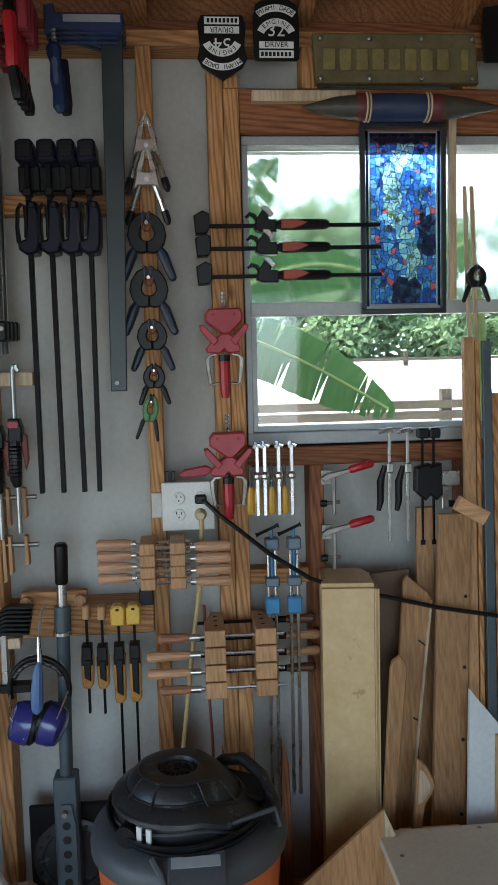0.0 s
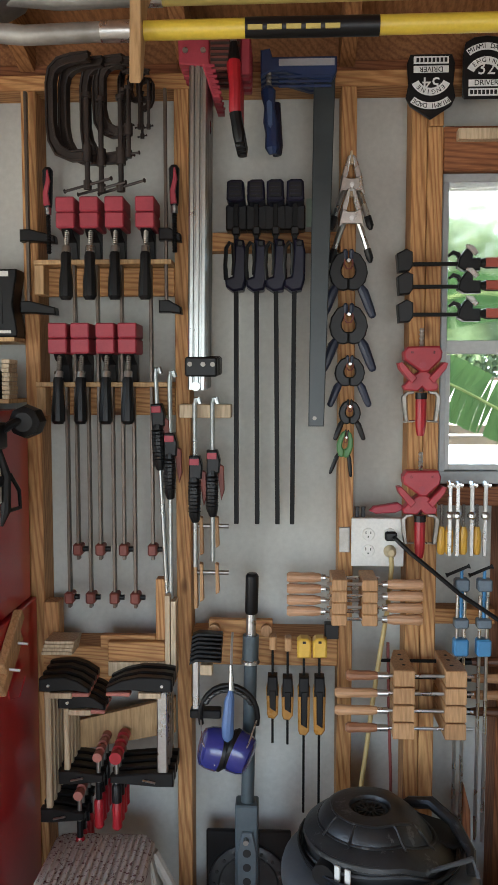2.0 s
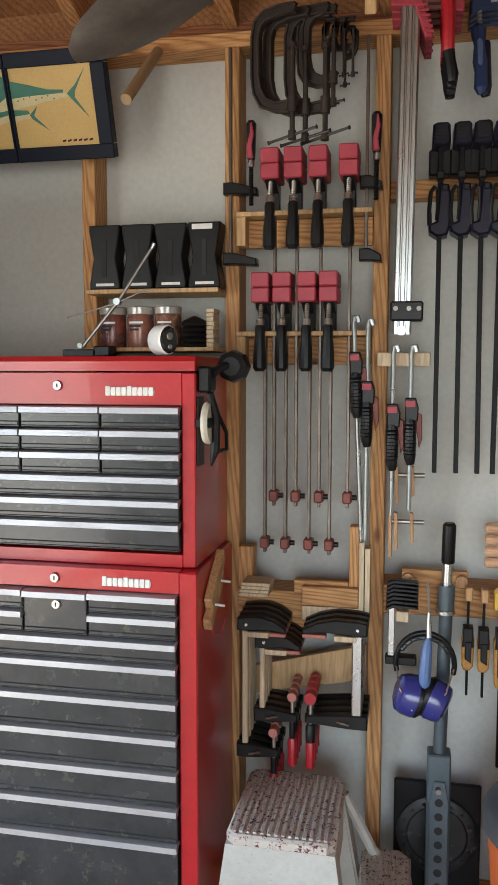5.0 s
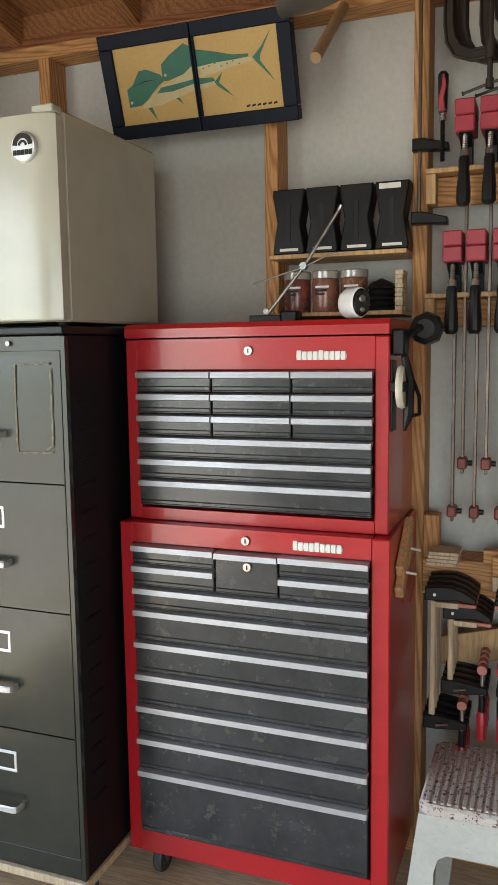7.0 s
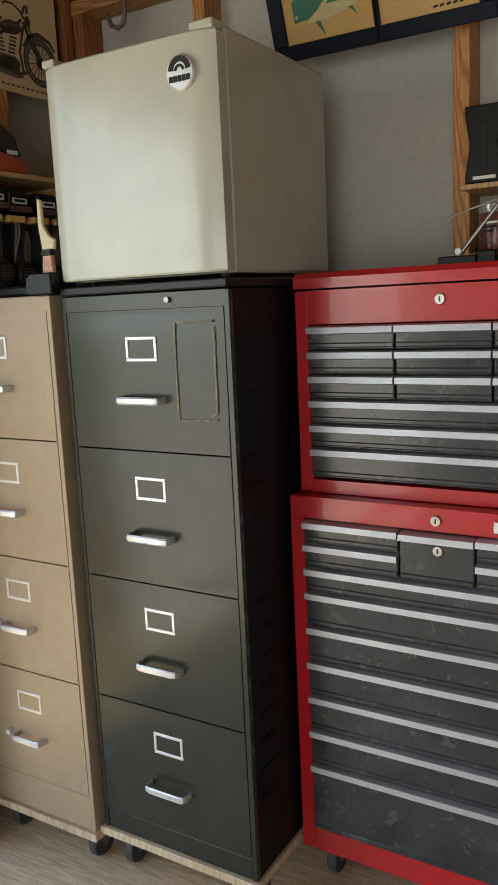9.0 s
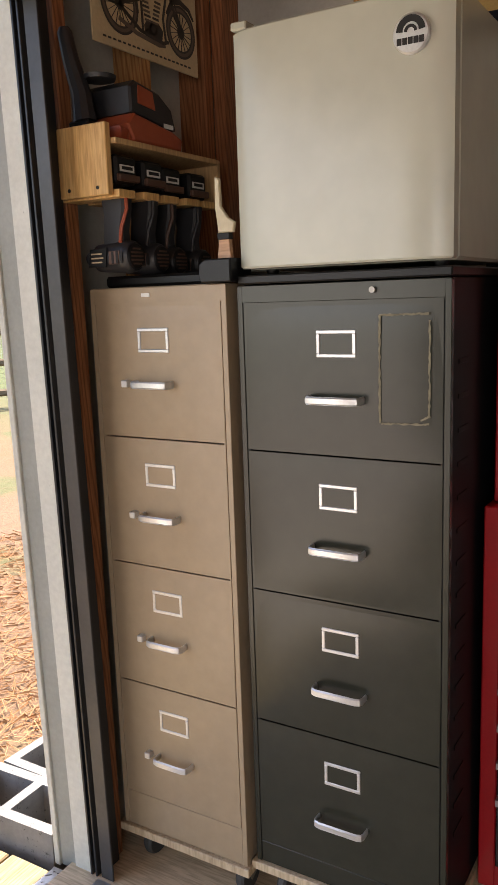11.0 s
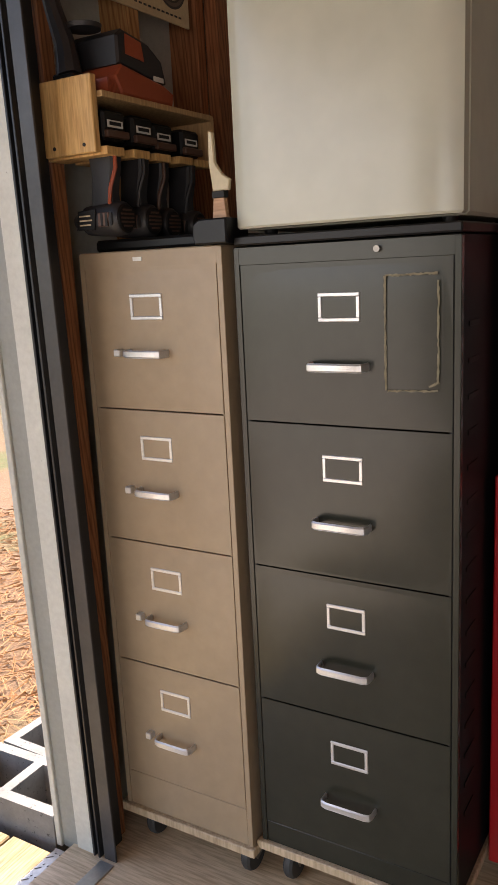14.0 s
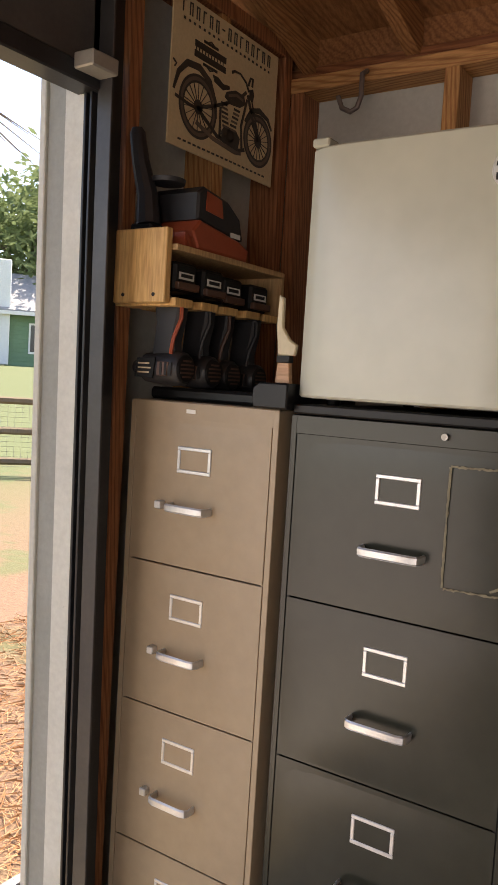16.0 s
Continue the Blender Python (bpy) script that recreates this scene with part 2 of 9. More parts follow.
def lathe(bm, profile, c=(0, 0, 0), seg=28, axis="z", a0=0.0):
    """profile: rows of (radius, height) turned about an axis through c."""
    rings = []
    for r, h in profile:
        ring = []
        for k in range(seg):
            a = a0 + 2 * math.pi * k / seg
            u, v = r * math.cos(a), r * math.sin(a)
            ring.append(bm.verts.new(Vector(c) + Vector({"z": (u, v, h), "y": (u, h, v), "x": (h, u, v)}[axis])))
        rings.append(ring)
    fs = []
    for a, b in zip(rings, rings[1:]):
        for k in range(seg):
            fs.append(bm.faces.new((a[k], a[(k + 1) % seg], b[(k + 1) % seg], b[k])))
    fs += [bm.faces.new(rings[0]), bm.faces.new(rings[-1])]
    bmesh.ops.recalc_face_normals(bm, faces=fs)
    return bm


def mesh(name, bm, material, smooth=True):
    me = bpy.data.meshes.new(name)
    bm.normal_update()
    bm.to_mesh(me)
    bm.free()
    me.materials.append(material)
    if smooth:
        for f in me.polygons:
            f.use_smooth = True
        me.set_sharp_from_angle(angle=radians(32))
    return me


OFFSET = {}


def thing(name, at, label, category, group="", kind="", local=False):
    """An Empty at the thing's base. Parts are given in the world's metres, or, if local, from the base."""
    ob = new(name)
    ob.empty_display_size = 0.02
    ob.location = at
    OFFSET[ob.name] = Vector((0, 0, 0)) if local else Vector(at)
    return tagged(ob, label, category, group, kind)


def part(name, bm, material, parent, label="", smooth=True):
    off = OFFSET[parent.name]
    if off.length:
        bmesh.ops.translate(bm, verts=bm.verts, vec=-off)
    ob = new(name, mesh(name, bm, material, smooth))
    ob.parent = parent
    OFFSET[ob.name] = off
    return tagged(ob, label)


def solid(name, bm, material, label, category, group="", kind=""):
    """A thing of one mesh, its origin at its base."""
    lo = [min(v.co[i] for v in bm.verts) for i in range(3)]
    hi = [max(v.co[i] for v in bm.verts) for i in range(3)]
    at = Vector(((lo[0] + hi[0]) / 2, (lo[1] + hi[1]) / 2, lo[2]))
    bmesh.ops.translate(bm, verts=bm.verts, vec=-at)
    ob = new(name, mesh(name, bm, material))
    ob.location = at
    OFFSET[ob.name] = at
    return tagged(ob, label, category, group, kind)


def structure(name, bm, material, label, category="structure"):
    return solid(name, bm, material, label, category, "", "structure")


# ---- the shed ----
PY, SY = 2.21, 2.12          # back wall: panel face and stud face
PX, SX = -2.55, -2.46        # west wall: panel face and stud face
EAST, SOUTH = 2.6, -2.7
DOOR0, DOOR1, DOORTOP = -1.75, 1.43, 2.035
WIN = (0.133, 1.16, 1.275, 2.055)

structure("floor", box(bm_new(), (PX, SOUTH, -0.03), (EAST, PY + 0.03, 0.0), 0), PLY_FLOOR, "worn plywood floor of a wooden shed", "floor")

bm = bm_new()
x0, x1, z0, z1 = WIN
for lo, hi in (((PX - 0.03, 0), (x0, 2.42)), ((x1, 0), (EAST, 2.42)), ((x0, 0), (x1, z0)), ((x0, z1), (x1, 2.42))):
    box(bm, (lo[0], PY, lo[1]), (hi[0], PY + 0.03, hi[1]), 0)
structure("wall_north", bm, PANEL, "pale grey painted panel wall between bare wooden studs", "wall")
bm = bm_new()
box(bm, (PX - 0.03, DOOR1 + 0.05, 0), (PX, PY, 2.42), 0)
box(bm, (PX - 0.03, SOUTH, 0), (PX, DOOR0, 2.42), 0)
box(bm, (PX - 0.03, DOOR0, DOORTOP + 0.12), (PX, DOOR1 + 0.05, 3.2), 0)
structure("wall_west", bm, PANEL, "painted panel wall beside the open roll-up door", "wall")
structure("wall_east", box(bm_new(), (EAST, SOUTH, 0), (EAST + 0.03, PY, 3.2), 0), PANEL, "painted panel wall of the shed", "wall")
# the gap in this unseen wall is assumed, to let fill light in
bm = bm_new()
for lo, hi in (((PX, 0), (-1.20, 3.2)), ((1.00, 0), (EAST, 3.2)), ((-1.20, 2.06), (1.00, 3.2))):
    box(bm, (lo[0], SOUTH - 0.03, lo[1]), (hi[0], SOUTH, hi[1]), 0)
structure("wall_south", bm, PANEL, "painted panel wall with an assumed open doorway, never in view", "wall")

# roof: sheets on rafters that rise from the back wall
RISE = math.tan(radians(18))
RIDGE = -0.25
def roof_z(y):
    return 2.40 + (PY - y) * RISE if y > RIDGE else 2.40 + (PY - RIDGE) * RISE - (RIDGE - y) * RISE
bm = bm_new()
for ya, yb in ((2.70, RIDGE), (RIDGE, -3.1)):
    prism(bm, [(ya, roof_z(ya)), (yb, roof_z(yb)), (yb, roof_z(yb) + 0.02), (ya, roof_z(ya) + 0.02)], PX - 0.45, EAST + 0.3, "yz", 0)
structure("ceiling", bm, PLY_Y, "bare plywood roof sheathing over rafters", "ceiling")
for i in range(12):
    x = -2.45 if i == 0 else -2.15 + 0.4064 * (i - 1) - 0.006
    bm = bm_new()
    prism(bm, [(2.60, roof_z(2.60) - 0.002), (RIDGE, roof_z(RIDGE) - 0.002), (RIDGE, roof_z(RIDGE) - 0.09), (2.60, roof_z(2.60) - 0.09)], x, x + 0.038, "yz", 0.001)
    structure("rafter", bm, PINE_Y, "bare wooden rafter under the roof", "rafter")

def stud(x, zlo, zhi, material=None, w=0.038, y0=SY, y1=PY, name="stud"):
    return structure(name, box(bm_new(), (x, y0, zlo), (x + w, y1 - 0.001, zhi), 0.002), material or PINE_Z, "bare pine wall stud with knots", "stud")


def rail(x0, x1, z0, z1, y0=SY, y1=PY, material=None, name="rail", label="bare pine board fixed between wall studs"):
    return structure(name, box(bm_new(), (x0, y0, z0), (x1, y1 - 0.001, z1), 0.002), material or PINE_X, label, "board")


rail(PX, EAST, 2.265, 2.303, name="top_plate", label="bare pine plate along the top of the wall")
rail(PX, EAST, 2.304, 2.342, SY + 0.040, material=RED_X, name="top_plate", label="bare pine plate along the top of the wall")
rail(PX, EAST, 2.343, 2.425, SY + 0.05, material=PLY_Y, name="blocking", label="dark plywood blocking between the rafters")
rail(PX, EAST, 0.0, 0.038, name="bottom_plate", label="bare pine plate along the foot of the wall")
for x, zl, zh, mm in ((-2.46, 0.038, 2.265, RED_Z), (-2.035, 0.038, 2.265, PINE_Z), (-1.325, 0.038, 2.265, PINE_Z), (-0.925, 0.038, 2.265, PINE_Z), (-0.538, 0.038, 2.265, PINE_Z),
                  (-0.120, 0.038, 2.265, PINE_Z), (0.054, 0.038, 2.265, PINE_Z), (0.0935, 0.038, 2.165, PINE_Z), (0.291, 0.038, 1.221, RED_Z), (0.700, 0.038, 1.221, RED_Z),
                  (1.16, 0.038, 2.265, PINE_Z), (1.6, 0.038, 2.265, PINE_Z), (2.0, 0.038, 2.265, PINE_Z), (0.291, 2.166, 2.265, PINE_Z), (0.700, 2.166, 2.265, PINE_Z), (0.0935, 2.166, 2.205, PINE_Z)):
    stud(x, zl, zh, mm)
rail(0.133, 1.16, 2.058, 2.165, name="window_header", label="reddish pine header over the window", material=RED_X)
rail(0.133, 1.16, 1.222, 1.270, name="window_stool", label="reddish pine board under the window", material=RED_X)

# window
win = thing("window_1", (0.64, 2.15, 1.275), "aluminium single-hung window, upper sash of rain glass", "window", kind="structure")
bm = bm_new()
a, b, c, d = 0.136, 1.158, 1.275, 2.056
for lo, hi in (((a, c), (b, c + 0.032)), ((a, d - 0.022), (b, d)), ((a, c + 0.032), (a + 0.016, d - 0.022)), ((b - 0.02, c + 0.032), (b, d - 0.022))):
    box(bm, (lo[0], 2.14, lo[1]), (hi[0], PY + 0.03, hi[1]), 0.002)
part("frame", bm, surface("grey_aluminium_frame", (0.42, 0.44, 0.44), (0.36, 0.38, 0.38), 0.5, 0.3, 5, 90, 0.08, 0.1), win, "grey aluminium frame")
SASH = surface("pale_sash", (0.52, 0.54, 0.53), (0.46, 0.48, 0.47), 0.5, 0.2, 5, 90, 0.08, 0.1)
part("meeting_rail", box(bm_new(), (a + 0.016, 2.155, 1.608), (b - 0.02, 2.19, 1.642), 0.002), SASH, win)
bm = bm_new()
box(bm, (a + 0.016, 2.16, c + 0.034), (a + 0.03, 2.185, 1.606), 0.001)
box(bm, (a + 0.03, 2.16, c + 0.034), (b - 0.02, 2.185, c + 0.048), 0.001)
part("lower_sash", bm, SASH, win)
rain = glassy("rain_glass", (0.97, 0.99, 0.985), 0.0, 0.035, 240)
pane = part("pane", box(bm_new(), (a + 0.017, 2.196, 1.643), (b - 0.021, 2.200, d - 0.023), 0), rain, win, "pebbled glass pane", False)
pane.visible_shadow = False
pane = part("pane", box(bm_new(), (a + 0.031, 2.170, c + 0.049), (b - 0.021, 2.174, 1.607), 0), glassy("clear_glass", (0.97, 0.98, 0.97)), win, "clear glass pane", False)
pane.visible_shadow = False

# ---- tool chest ----
def chest_drawer(parent, x0, x1, z0, z1, yf, lip=0.017):
    """A drawer front with a bright pull strip along its top."""
    d = part("drawer", box(bm_new(), (x0, yf - 0.012, z0), (x1, yf + 0.02, z1 - lip), 0.002), BLACK_DRAWER, parent)
    bm = bm_new()
    prism(bm, [(yf - 0.012, z1 - lip - 0.002), (yf - 0.0235, z1 - lip + 0.001), (yf - 0.0218, z1 - 0.003), (yf - 0.012, z1), (yf + 0.01, z1)], x0, x1, "yz", 0)
    part("pull", bm, PULL_ALU, d, "bright aluminium pull strip")
    bm = bm_new()
    prism(bm, [(yf - 0.0145, z0 + 0.012), (yf - 0.0145, z0 + 0.006), (yf - 0.0118, z0 + 0.003), (yf - 0.0118, z0 + 0.015)], x0 + 0.003, x1 - 0.003, "yz", 0)
    part("ridge", bm, BLACK_DRAWER, d)


def lock(parent, x, z, yf):
    bm = lathe(bm_new(), [(0.0, -0.007), (0.010, -0.007), (0.012, -0.003), (0.012, 0.004)], (x, yf, z), 20, "y")
    k = part("lock", bm, STEEL, parent, "round chrome key lock")
    part("keyhole", box(bm_new(), (x - 0.0012, yf - 0.0085, z - 0.005), (x + 0.0012, yf - 0.0068, z + 0.005), 0), NEAR_BLACK, k)


def name_plate(parent, x, z, yf, w=0.118, h=0.02):
    """The maker's plate as plain pale blocks."""
    pl = part("badge", box(bm_new(), (x - 0.001, yf - 0.0012, z + 0.004), (x + w, yf + 0.002, z + 0.014), 0), WHITE, parent, "pale raised maker's badge")
    for i in range(9):
        u = x + w * i / 9
        part("badge_block", box(bm_new(), (u, yf - 0.004, z), (u + w / 9 * 0.86, yf + 0.002, z + h * (1.12 if i in (0, 4) else 1)), 0.0008), WHITE, pl)


def carcass(parent, x0, x1, yf, yb, z0, z1, ox0, ox1, oz0, oz1):
    """A steel box open to the front."""
    for nm, lo, hi in (("side_panel", (x0, yf, z0), (ox0, yb, z1)), ("side_panel", (ox1, yf, z0), (x1, yb, z1)), ("bottom_rail", (ox0, yf + 0.0005, z0), (ox1, yb, oz0)), ("top_rail", (ox0, yf + 0.0005, oz1), (ox1, yb, z1)), ("back_panel", (ox0, yb - 0.05, oz0), (ox1, yb - 0.001, oz1))):
        part(nm, box(bm_new(), lo, hi, 0.003 if "side" in nm else 0.0005), RED_PAINT, parent)


YT = 1.787
top_chest = thing("tool_chest", (-1.25, 1.95, 0.975), "red steel top tool chest with black drawers", "tool chest")
carcass(top_chest, -1.582, -0.917, YT, 2.10, 0.978, 1.430, -1.549, -0.950, 1.008, 1.356)
bm = bm_new()
prism(bm, [(YT - 0.004, 1.434), (YT - 0.004, 1.456), (YT + 0.008, 1.468), (2.10, 1.468), (2.10, 1.434)], -1.583, -0.916, "yz", 0.002)
part("lid", bm, RED_PAINT, top_chest, "red hinged lid")
rows = (1.353, 1.299, 1.246, 1.192, 1.137, 1.083, 1.014)
for i in range(3):
    xs = (-1.547, -1.345, -1.143, -0.950)
    for j in range(3):
        chest_drawer(top_chest, xs[j] + 0.002, xs[j + 1] - 0.002, rows[i + 1] + 0.003, rows[i], YT)
for i in range(3, 6):
    chest_drawer(top_chest, -1.545, -0.954, rows[i + 1] + 0.003, rows[i], YT)
lock(top_chest, -1.251, 1.400, YT)
name_plate(top_chest, -1.132, 1.377, YT)

YB = 1.748
cab = thing("tool_cabinet", (-1.25, 1.93, 0.0), "red steel rolling tool cabinet with black drawers", "tool cabinet")
carcass(cab, -1.592, -0.905, YB, 2.11, 0.092, 0.976, -1.555, -0.948, 0.150, 0.926)
ch = 0.923
chest_drawer(cab, -1.552, -1.330, 0.874, ch, YB)
chest_drawer(cab, -1.552, -1.330, 0.818, 0.871, YB)
chest_drawer(cab, -1.326, -1.168, 0.818, ch - 0.002, YB)
chest_drawer(cab, -1.164, -0.951, 0.874, ch, YB)
chest_drawer(cab, -1.164, -0.951, 0.818, 0.871, YB)
rows = (0.814, 0.757, 0.674, 0.589, 0.504, 0.417, 0.329, 0.155)
for za, zb in zip(rows, rows[1:]):
    chest_drawer(cab, -1.551, -0.952, zb + 0.003, za, YB)
lock(cab, -1.250, 0.950, YB)
lock(cab, -1.242, 0.890, YB - 0.012)
name_plate(cab, -1.132, 0.937, YB)


RUBBER = surface("dusty_rubber", (0.030, 0.031, 0.032), (0.055, 0.055, 0.053), 0.6, 0, 12, 90, 0.2)
def caster(parent, x, y, z_top, r=0.042, w=0.024):
    k = part("caster", box(bm_new(), (x - 0.02, y - 0.03, z_top - 0.008), (x + 0.02, y + 0.03, z_top), 0.001), DULL_STEEL, parent)
    for s in (-1, 1):
        part("fork", prism(bm_new(), [(y - 0.018, z_top - 0.006), (y + 0.022, z_top - 0.006), (y + 0.026, r + 0.0), (y + 0.006, r - 0.01)], x + s * 0.016 - 0.0015, x + s * 0.016 + 0.0015, "yz", 0), DULL_STEEL, k)
    part("wheel", lathe(bm_new(), [(0.010, -w / 2), (r * 0.9, -w / 2), (r, -w / 4), (r, w / 4), (r * 0.9, w / 2), (0.010, w / 2)], (x, y + 0.014, r), 24, "x"), RUBBER, k, "grey-black rubber wheel")


for x in (-1.53, -0.97):
    for y in (1.80, 2.05):
        caster(cab, x, y, 0.092)

# ---- filing cabinets ----
def bulged(x0, x1, yf, yb, z0, z1, swell, tip):
    """A pressed steel drawer front, a little swollen and out of true."""
    bm = box(bm_new(), (x0, yf + 0.0015, z0), (x1, yb, z1), 0.0)
    n = 10
    g = [[bm.verts.new((x0 + 0.001 + (x1 - x0 - 0.002) * i / n, yf + 0.0014 + tip * (k / n - 0.5) - (swell + 0.0012) * (1 - (2 * i / n - 1) ** 4) * (1 - (2 * k / n - 1) ** 4), z0 + 0.001 + (z1 - z0 - 0.002) * k / n)) for k in range(n + 1)] for i in range(n + 1)]
    for i in range(n):
        for k in range(n):
            bm.faces.new((g[i][k], g[i + 1][k], g[i + 1][k + 1], g[i][k + 1]))
    return bm


def filing_cabinet(name, x0, x1, yf, zb, zt, front, side, label, pitch, ztop_drawer, latch, depth=0.60, dx=-0.008, dl=0.083, dh=0.192, lw=0.084, hw=0.118):
    """Four drawers in a steel case on a board with casters."""
    t = thing(name, ((x0 + x1) / 2, yf + depth / 2, 0), label, "filing cabinet", "filing cabinets")
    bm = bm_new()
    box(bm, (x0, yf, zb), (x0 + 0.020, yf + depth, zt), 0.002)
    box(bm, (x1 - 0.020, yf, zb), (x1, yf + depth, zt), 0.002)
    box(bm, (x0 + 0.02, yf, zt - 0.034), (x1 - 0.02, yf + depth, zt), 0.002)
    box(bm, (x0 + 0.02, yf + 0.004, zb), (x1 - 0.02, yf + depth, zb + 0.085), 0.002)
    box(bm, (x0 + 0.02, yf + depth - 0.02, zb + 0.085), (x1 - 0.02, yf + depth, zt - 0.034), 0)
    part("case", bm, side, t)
    bm = bm_new()
    for x in (x0 - 0.0012, x1 - 0.0115):
        box(bm, (x, yf - 0.003, zb), (x + 0.0127, yf + 0.012, zt - 0.003), 0.001)
    box(bm, (x0, yf - 0.0025, zt - 0.036), (x1, yf + 0.012, zt - 0.0015), 0.001)
    box(bm, (x0 + 0.0125, yf - 0.001, zb), (x1 - 0.0125, yf + 0.01, ztop_drawer - 4 * pitch + 0.0005), 0.001)
    part("face_frame", bm, front, t)
    cx = (x0 + x1) / 2
    for i in range(4):
        hi = ztop_drawer - pitch * i
        lo = hi - pitch + 0.0035
        dr = part("drawer", bulged(x0 + 0.0135, x1 - 0.0135, yf - 0.004, yf + 0.02, lo, hi, 0.0016 + 0.0012 * ((i * 7) % 3) / 2, (0.0012, -0.0008, 0.0016, -0.0012)[i]), front, t)
        bm = bm_new()
        lx, lz, lh, f = cx + dx, hi - dl, lw * 0.64, 0.0075
        for p, q in (((lx - lw / 2, lz - lh / 2), (lx + lw / 2, lz - lh / 2 + f)), ((lx - lw / 2, lz + lh / 2 - f), (lx + lw / 2, lz + lh / 2)),
                     ((lx - lw / 2, lz - lh / 2 + f), (lx - lw / 2 + f, lz + lh / 2 - f)), ((lx + lw / 2 - f, lz - lh / 2 + f), (lx + lw / 2, lz + lh / 2 - f))):
            box(bm, (p[0], yf - 0.0075, p[1]), (q[0], yf - 0.002, q[1]), 0.0012)
        part("label_holder", bm, ALU, dr, "bright aluminium label frame")
        hx, hz = cx + dx, hi - dh
        bm = bm_new()
        bmp = [(hx - hw / 2, yf - 0.003, hz), (hx - hw / 2, yf - 0.026, hz), (hx - hw / 2 + 0.004, yf - 0.035, hz), (hx - hw / 2 + 0.015, yf - 0.039, hz), (hx + hw / 2 - 0.015, yf - 0.039, hz), (hx + hw / 2 - 0.004, yf - 0.035, hz), (hx + hw / 2, yf - 0.026, hz), (hx + hw / 2, yf - 0.003, hz)]
        inner = [(hx - hw / 2 + 0.005, yf - 0.003, hz), (hx - hw / 2 + 0.005, yf - 0.025, hz), (hx - hw / 2 + 0.008, yf - 0.031, hz), (hx - hw / 2 + 0.016, yf - 0.0335, hz), (hx + hw / 2 - 0.016, yf - 0.0335, hz), (hx + hw / 2 - 0.008, yf - 0.031, hz), (hx + hw / 2 - 0.005, yf - 0.025, hz), (hx + hw / 2 - 0.005, yf - 0.003, hz)]
        prism(bm, [(p[0], p[1]) for p in bmp] + [(p[0], p[1]) for p in inner[::-1]], hz - 0.0082, hz + 0.0082, "xy", 0.003)
        part("handle", bm, ALU, dr, "bright aluminium bar handle")
        if latch:
            part("latch", box(bm_new(), (hx - hw / 2 - 0.034, yf - 0.022, hz - 0.008), (hx - hw / 2 - 0.018, yf - 0.003, hz + 0.008), 0.002), ALU, dr, "square thumb latch")
    if latch:
        part("maker_plate", box(bm_new(), (cx - 0.035, yf - 0.0045, zt - 0.022), (cx - 0.012, yf - 0.002, zt - 0.014), 0), WHITE, t, "small pale plate")
    else:
        part("lock", tube(bm_new(), [(cx + 0.075, yf - 0.010, zt - 0.018), (cx + 0.075, yf - 0.001, zt - 0.018)], 0.006, 14), DULL_STEEL, t, "round dull steel lock")
    part("dolly_board", box(bm_new(), (x0 - 0.012, yf - 0.012, zb - 0.022), (x1 + 0.008, yf + depth, zb - 0.001), 0.002), PALE_Z, t, "plywood dolly board")
    for x in (x0 + 0.05, x1 - 0.035):
        for y in (yf + 0.04, yf + depth - 0.08):
            caster(t, x, y, zb - 0.022)
    return t


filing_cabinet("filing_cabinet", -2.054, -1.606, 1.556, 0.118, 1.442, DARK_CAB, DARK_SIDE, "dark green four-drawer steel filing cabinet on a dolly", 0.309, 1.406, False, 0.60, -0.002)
filing_cabinet("filing_cabinet", -2.433, -2.069, 1.533, 0.105, 1.448, TAN, TAN, "tan four-drawer steel filing cabinet on a dolly", 0.304, 1.414, True, 0.60, -0.008, 0.082, 0.178, 0.084, 0.102)

# ---- small fridge on the dark cabinet ----
fr = thing("mini_fridge", (-1.82, 1.76, 1.462), "ivory compact refrigerator on a filing cabinet", "refrigerator")
fx0, fx1, fy, fz0, fz1 = -2.040, -1.602, 1.530, 1.472, 1.934
part("body", box(bm_new(), (fx0, fy + 0.05, fz0), (fx1, 2.015, fz1), 0.006), WHITE_FR, fr)
bm = bm_new()
prof = []
for i in range(25):
    a = i / 24
    prof.append((fx0 + (fx1 - fx0) * a, fy + 0.020 * (2 * a - 1) ** 8))
prism(bm, [(fx0, fy + 0.046), (fx0, fy + 0.020)] + prof[1:-1] + [(fx1, fy + 0.020), (fx1, fy + 0.046)], fz0 + 0.002, fz1 - 0.012, "xy", 0.004)
part("door", bm, WHITE_FR, fr)
part("hinge_cap", box(bm_new(), (fx0, fy + 0.008, fz1 - 0.012), (fx0 + 0.035, fy + 0.046, fz1 + 0.004), 0.003), WHITE_FR, fr)
part("hinge_cap", box(bm_new(), (fx1 - 0.055, fy + 0.008, fz1 - 0.012), (fx1, fy + 0.046, fz1 + 0.004), 0.003), WHITE_FR, fr)
ex, ez = fx1 - 0.07, fz1 - 0.085
emb = part("emblem", lathe(bm_new(), [(0.0, -0.010), (0.030, -0.010), (0.033, -0.007), (0.033, 0.02)], (ex, fy + 0.004, ez), 28, "y"), ALU, fr, "round emblem in silver and black")
part("arch", ribbon(bm_new(), [(ex + 0.020 * math.cos(math.pi * k / 12), ez + 0.004 + 0.020 * math.sin(math.pi * k / 12)) for k in range(13)], 0.011, fy - 0.0075, fy - 0.004, "xz", 0), NEAR_BLACK, emb)
part("arch", ribbon(bm_new(), [(ex + 0.009 * math.cos(math.pi * k / 8), ez + 0.003 + 0.009 * math.sin(math.pi * k / 8)) for k in range(9)], 0.005, fy - 0.0075, fy - 0.004, "xz", 0), NEAR_BLACK, emb)
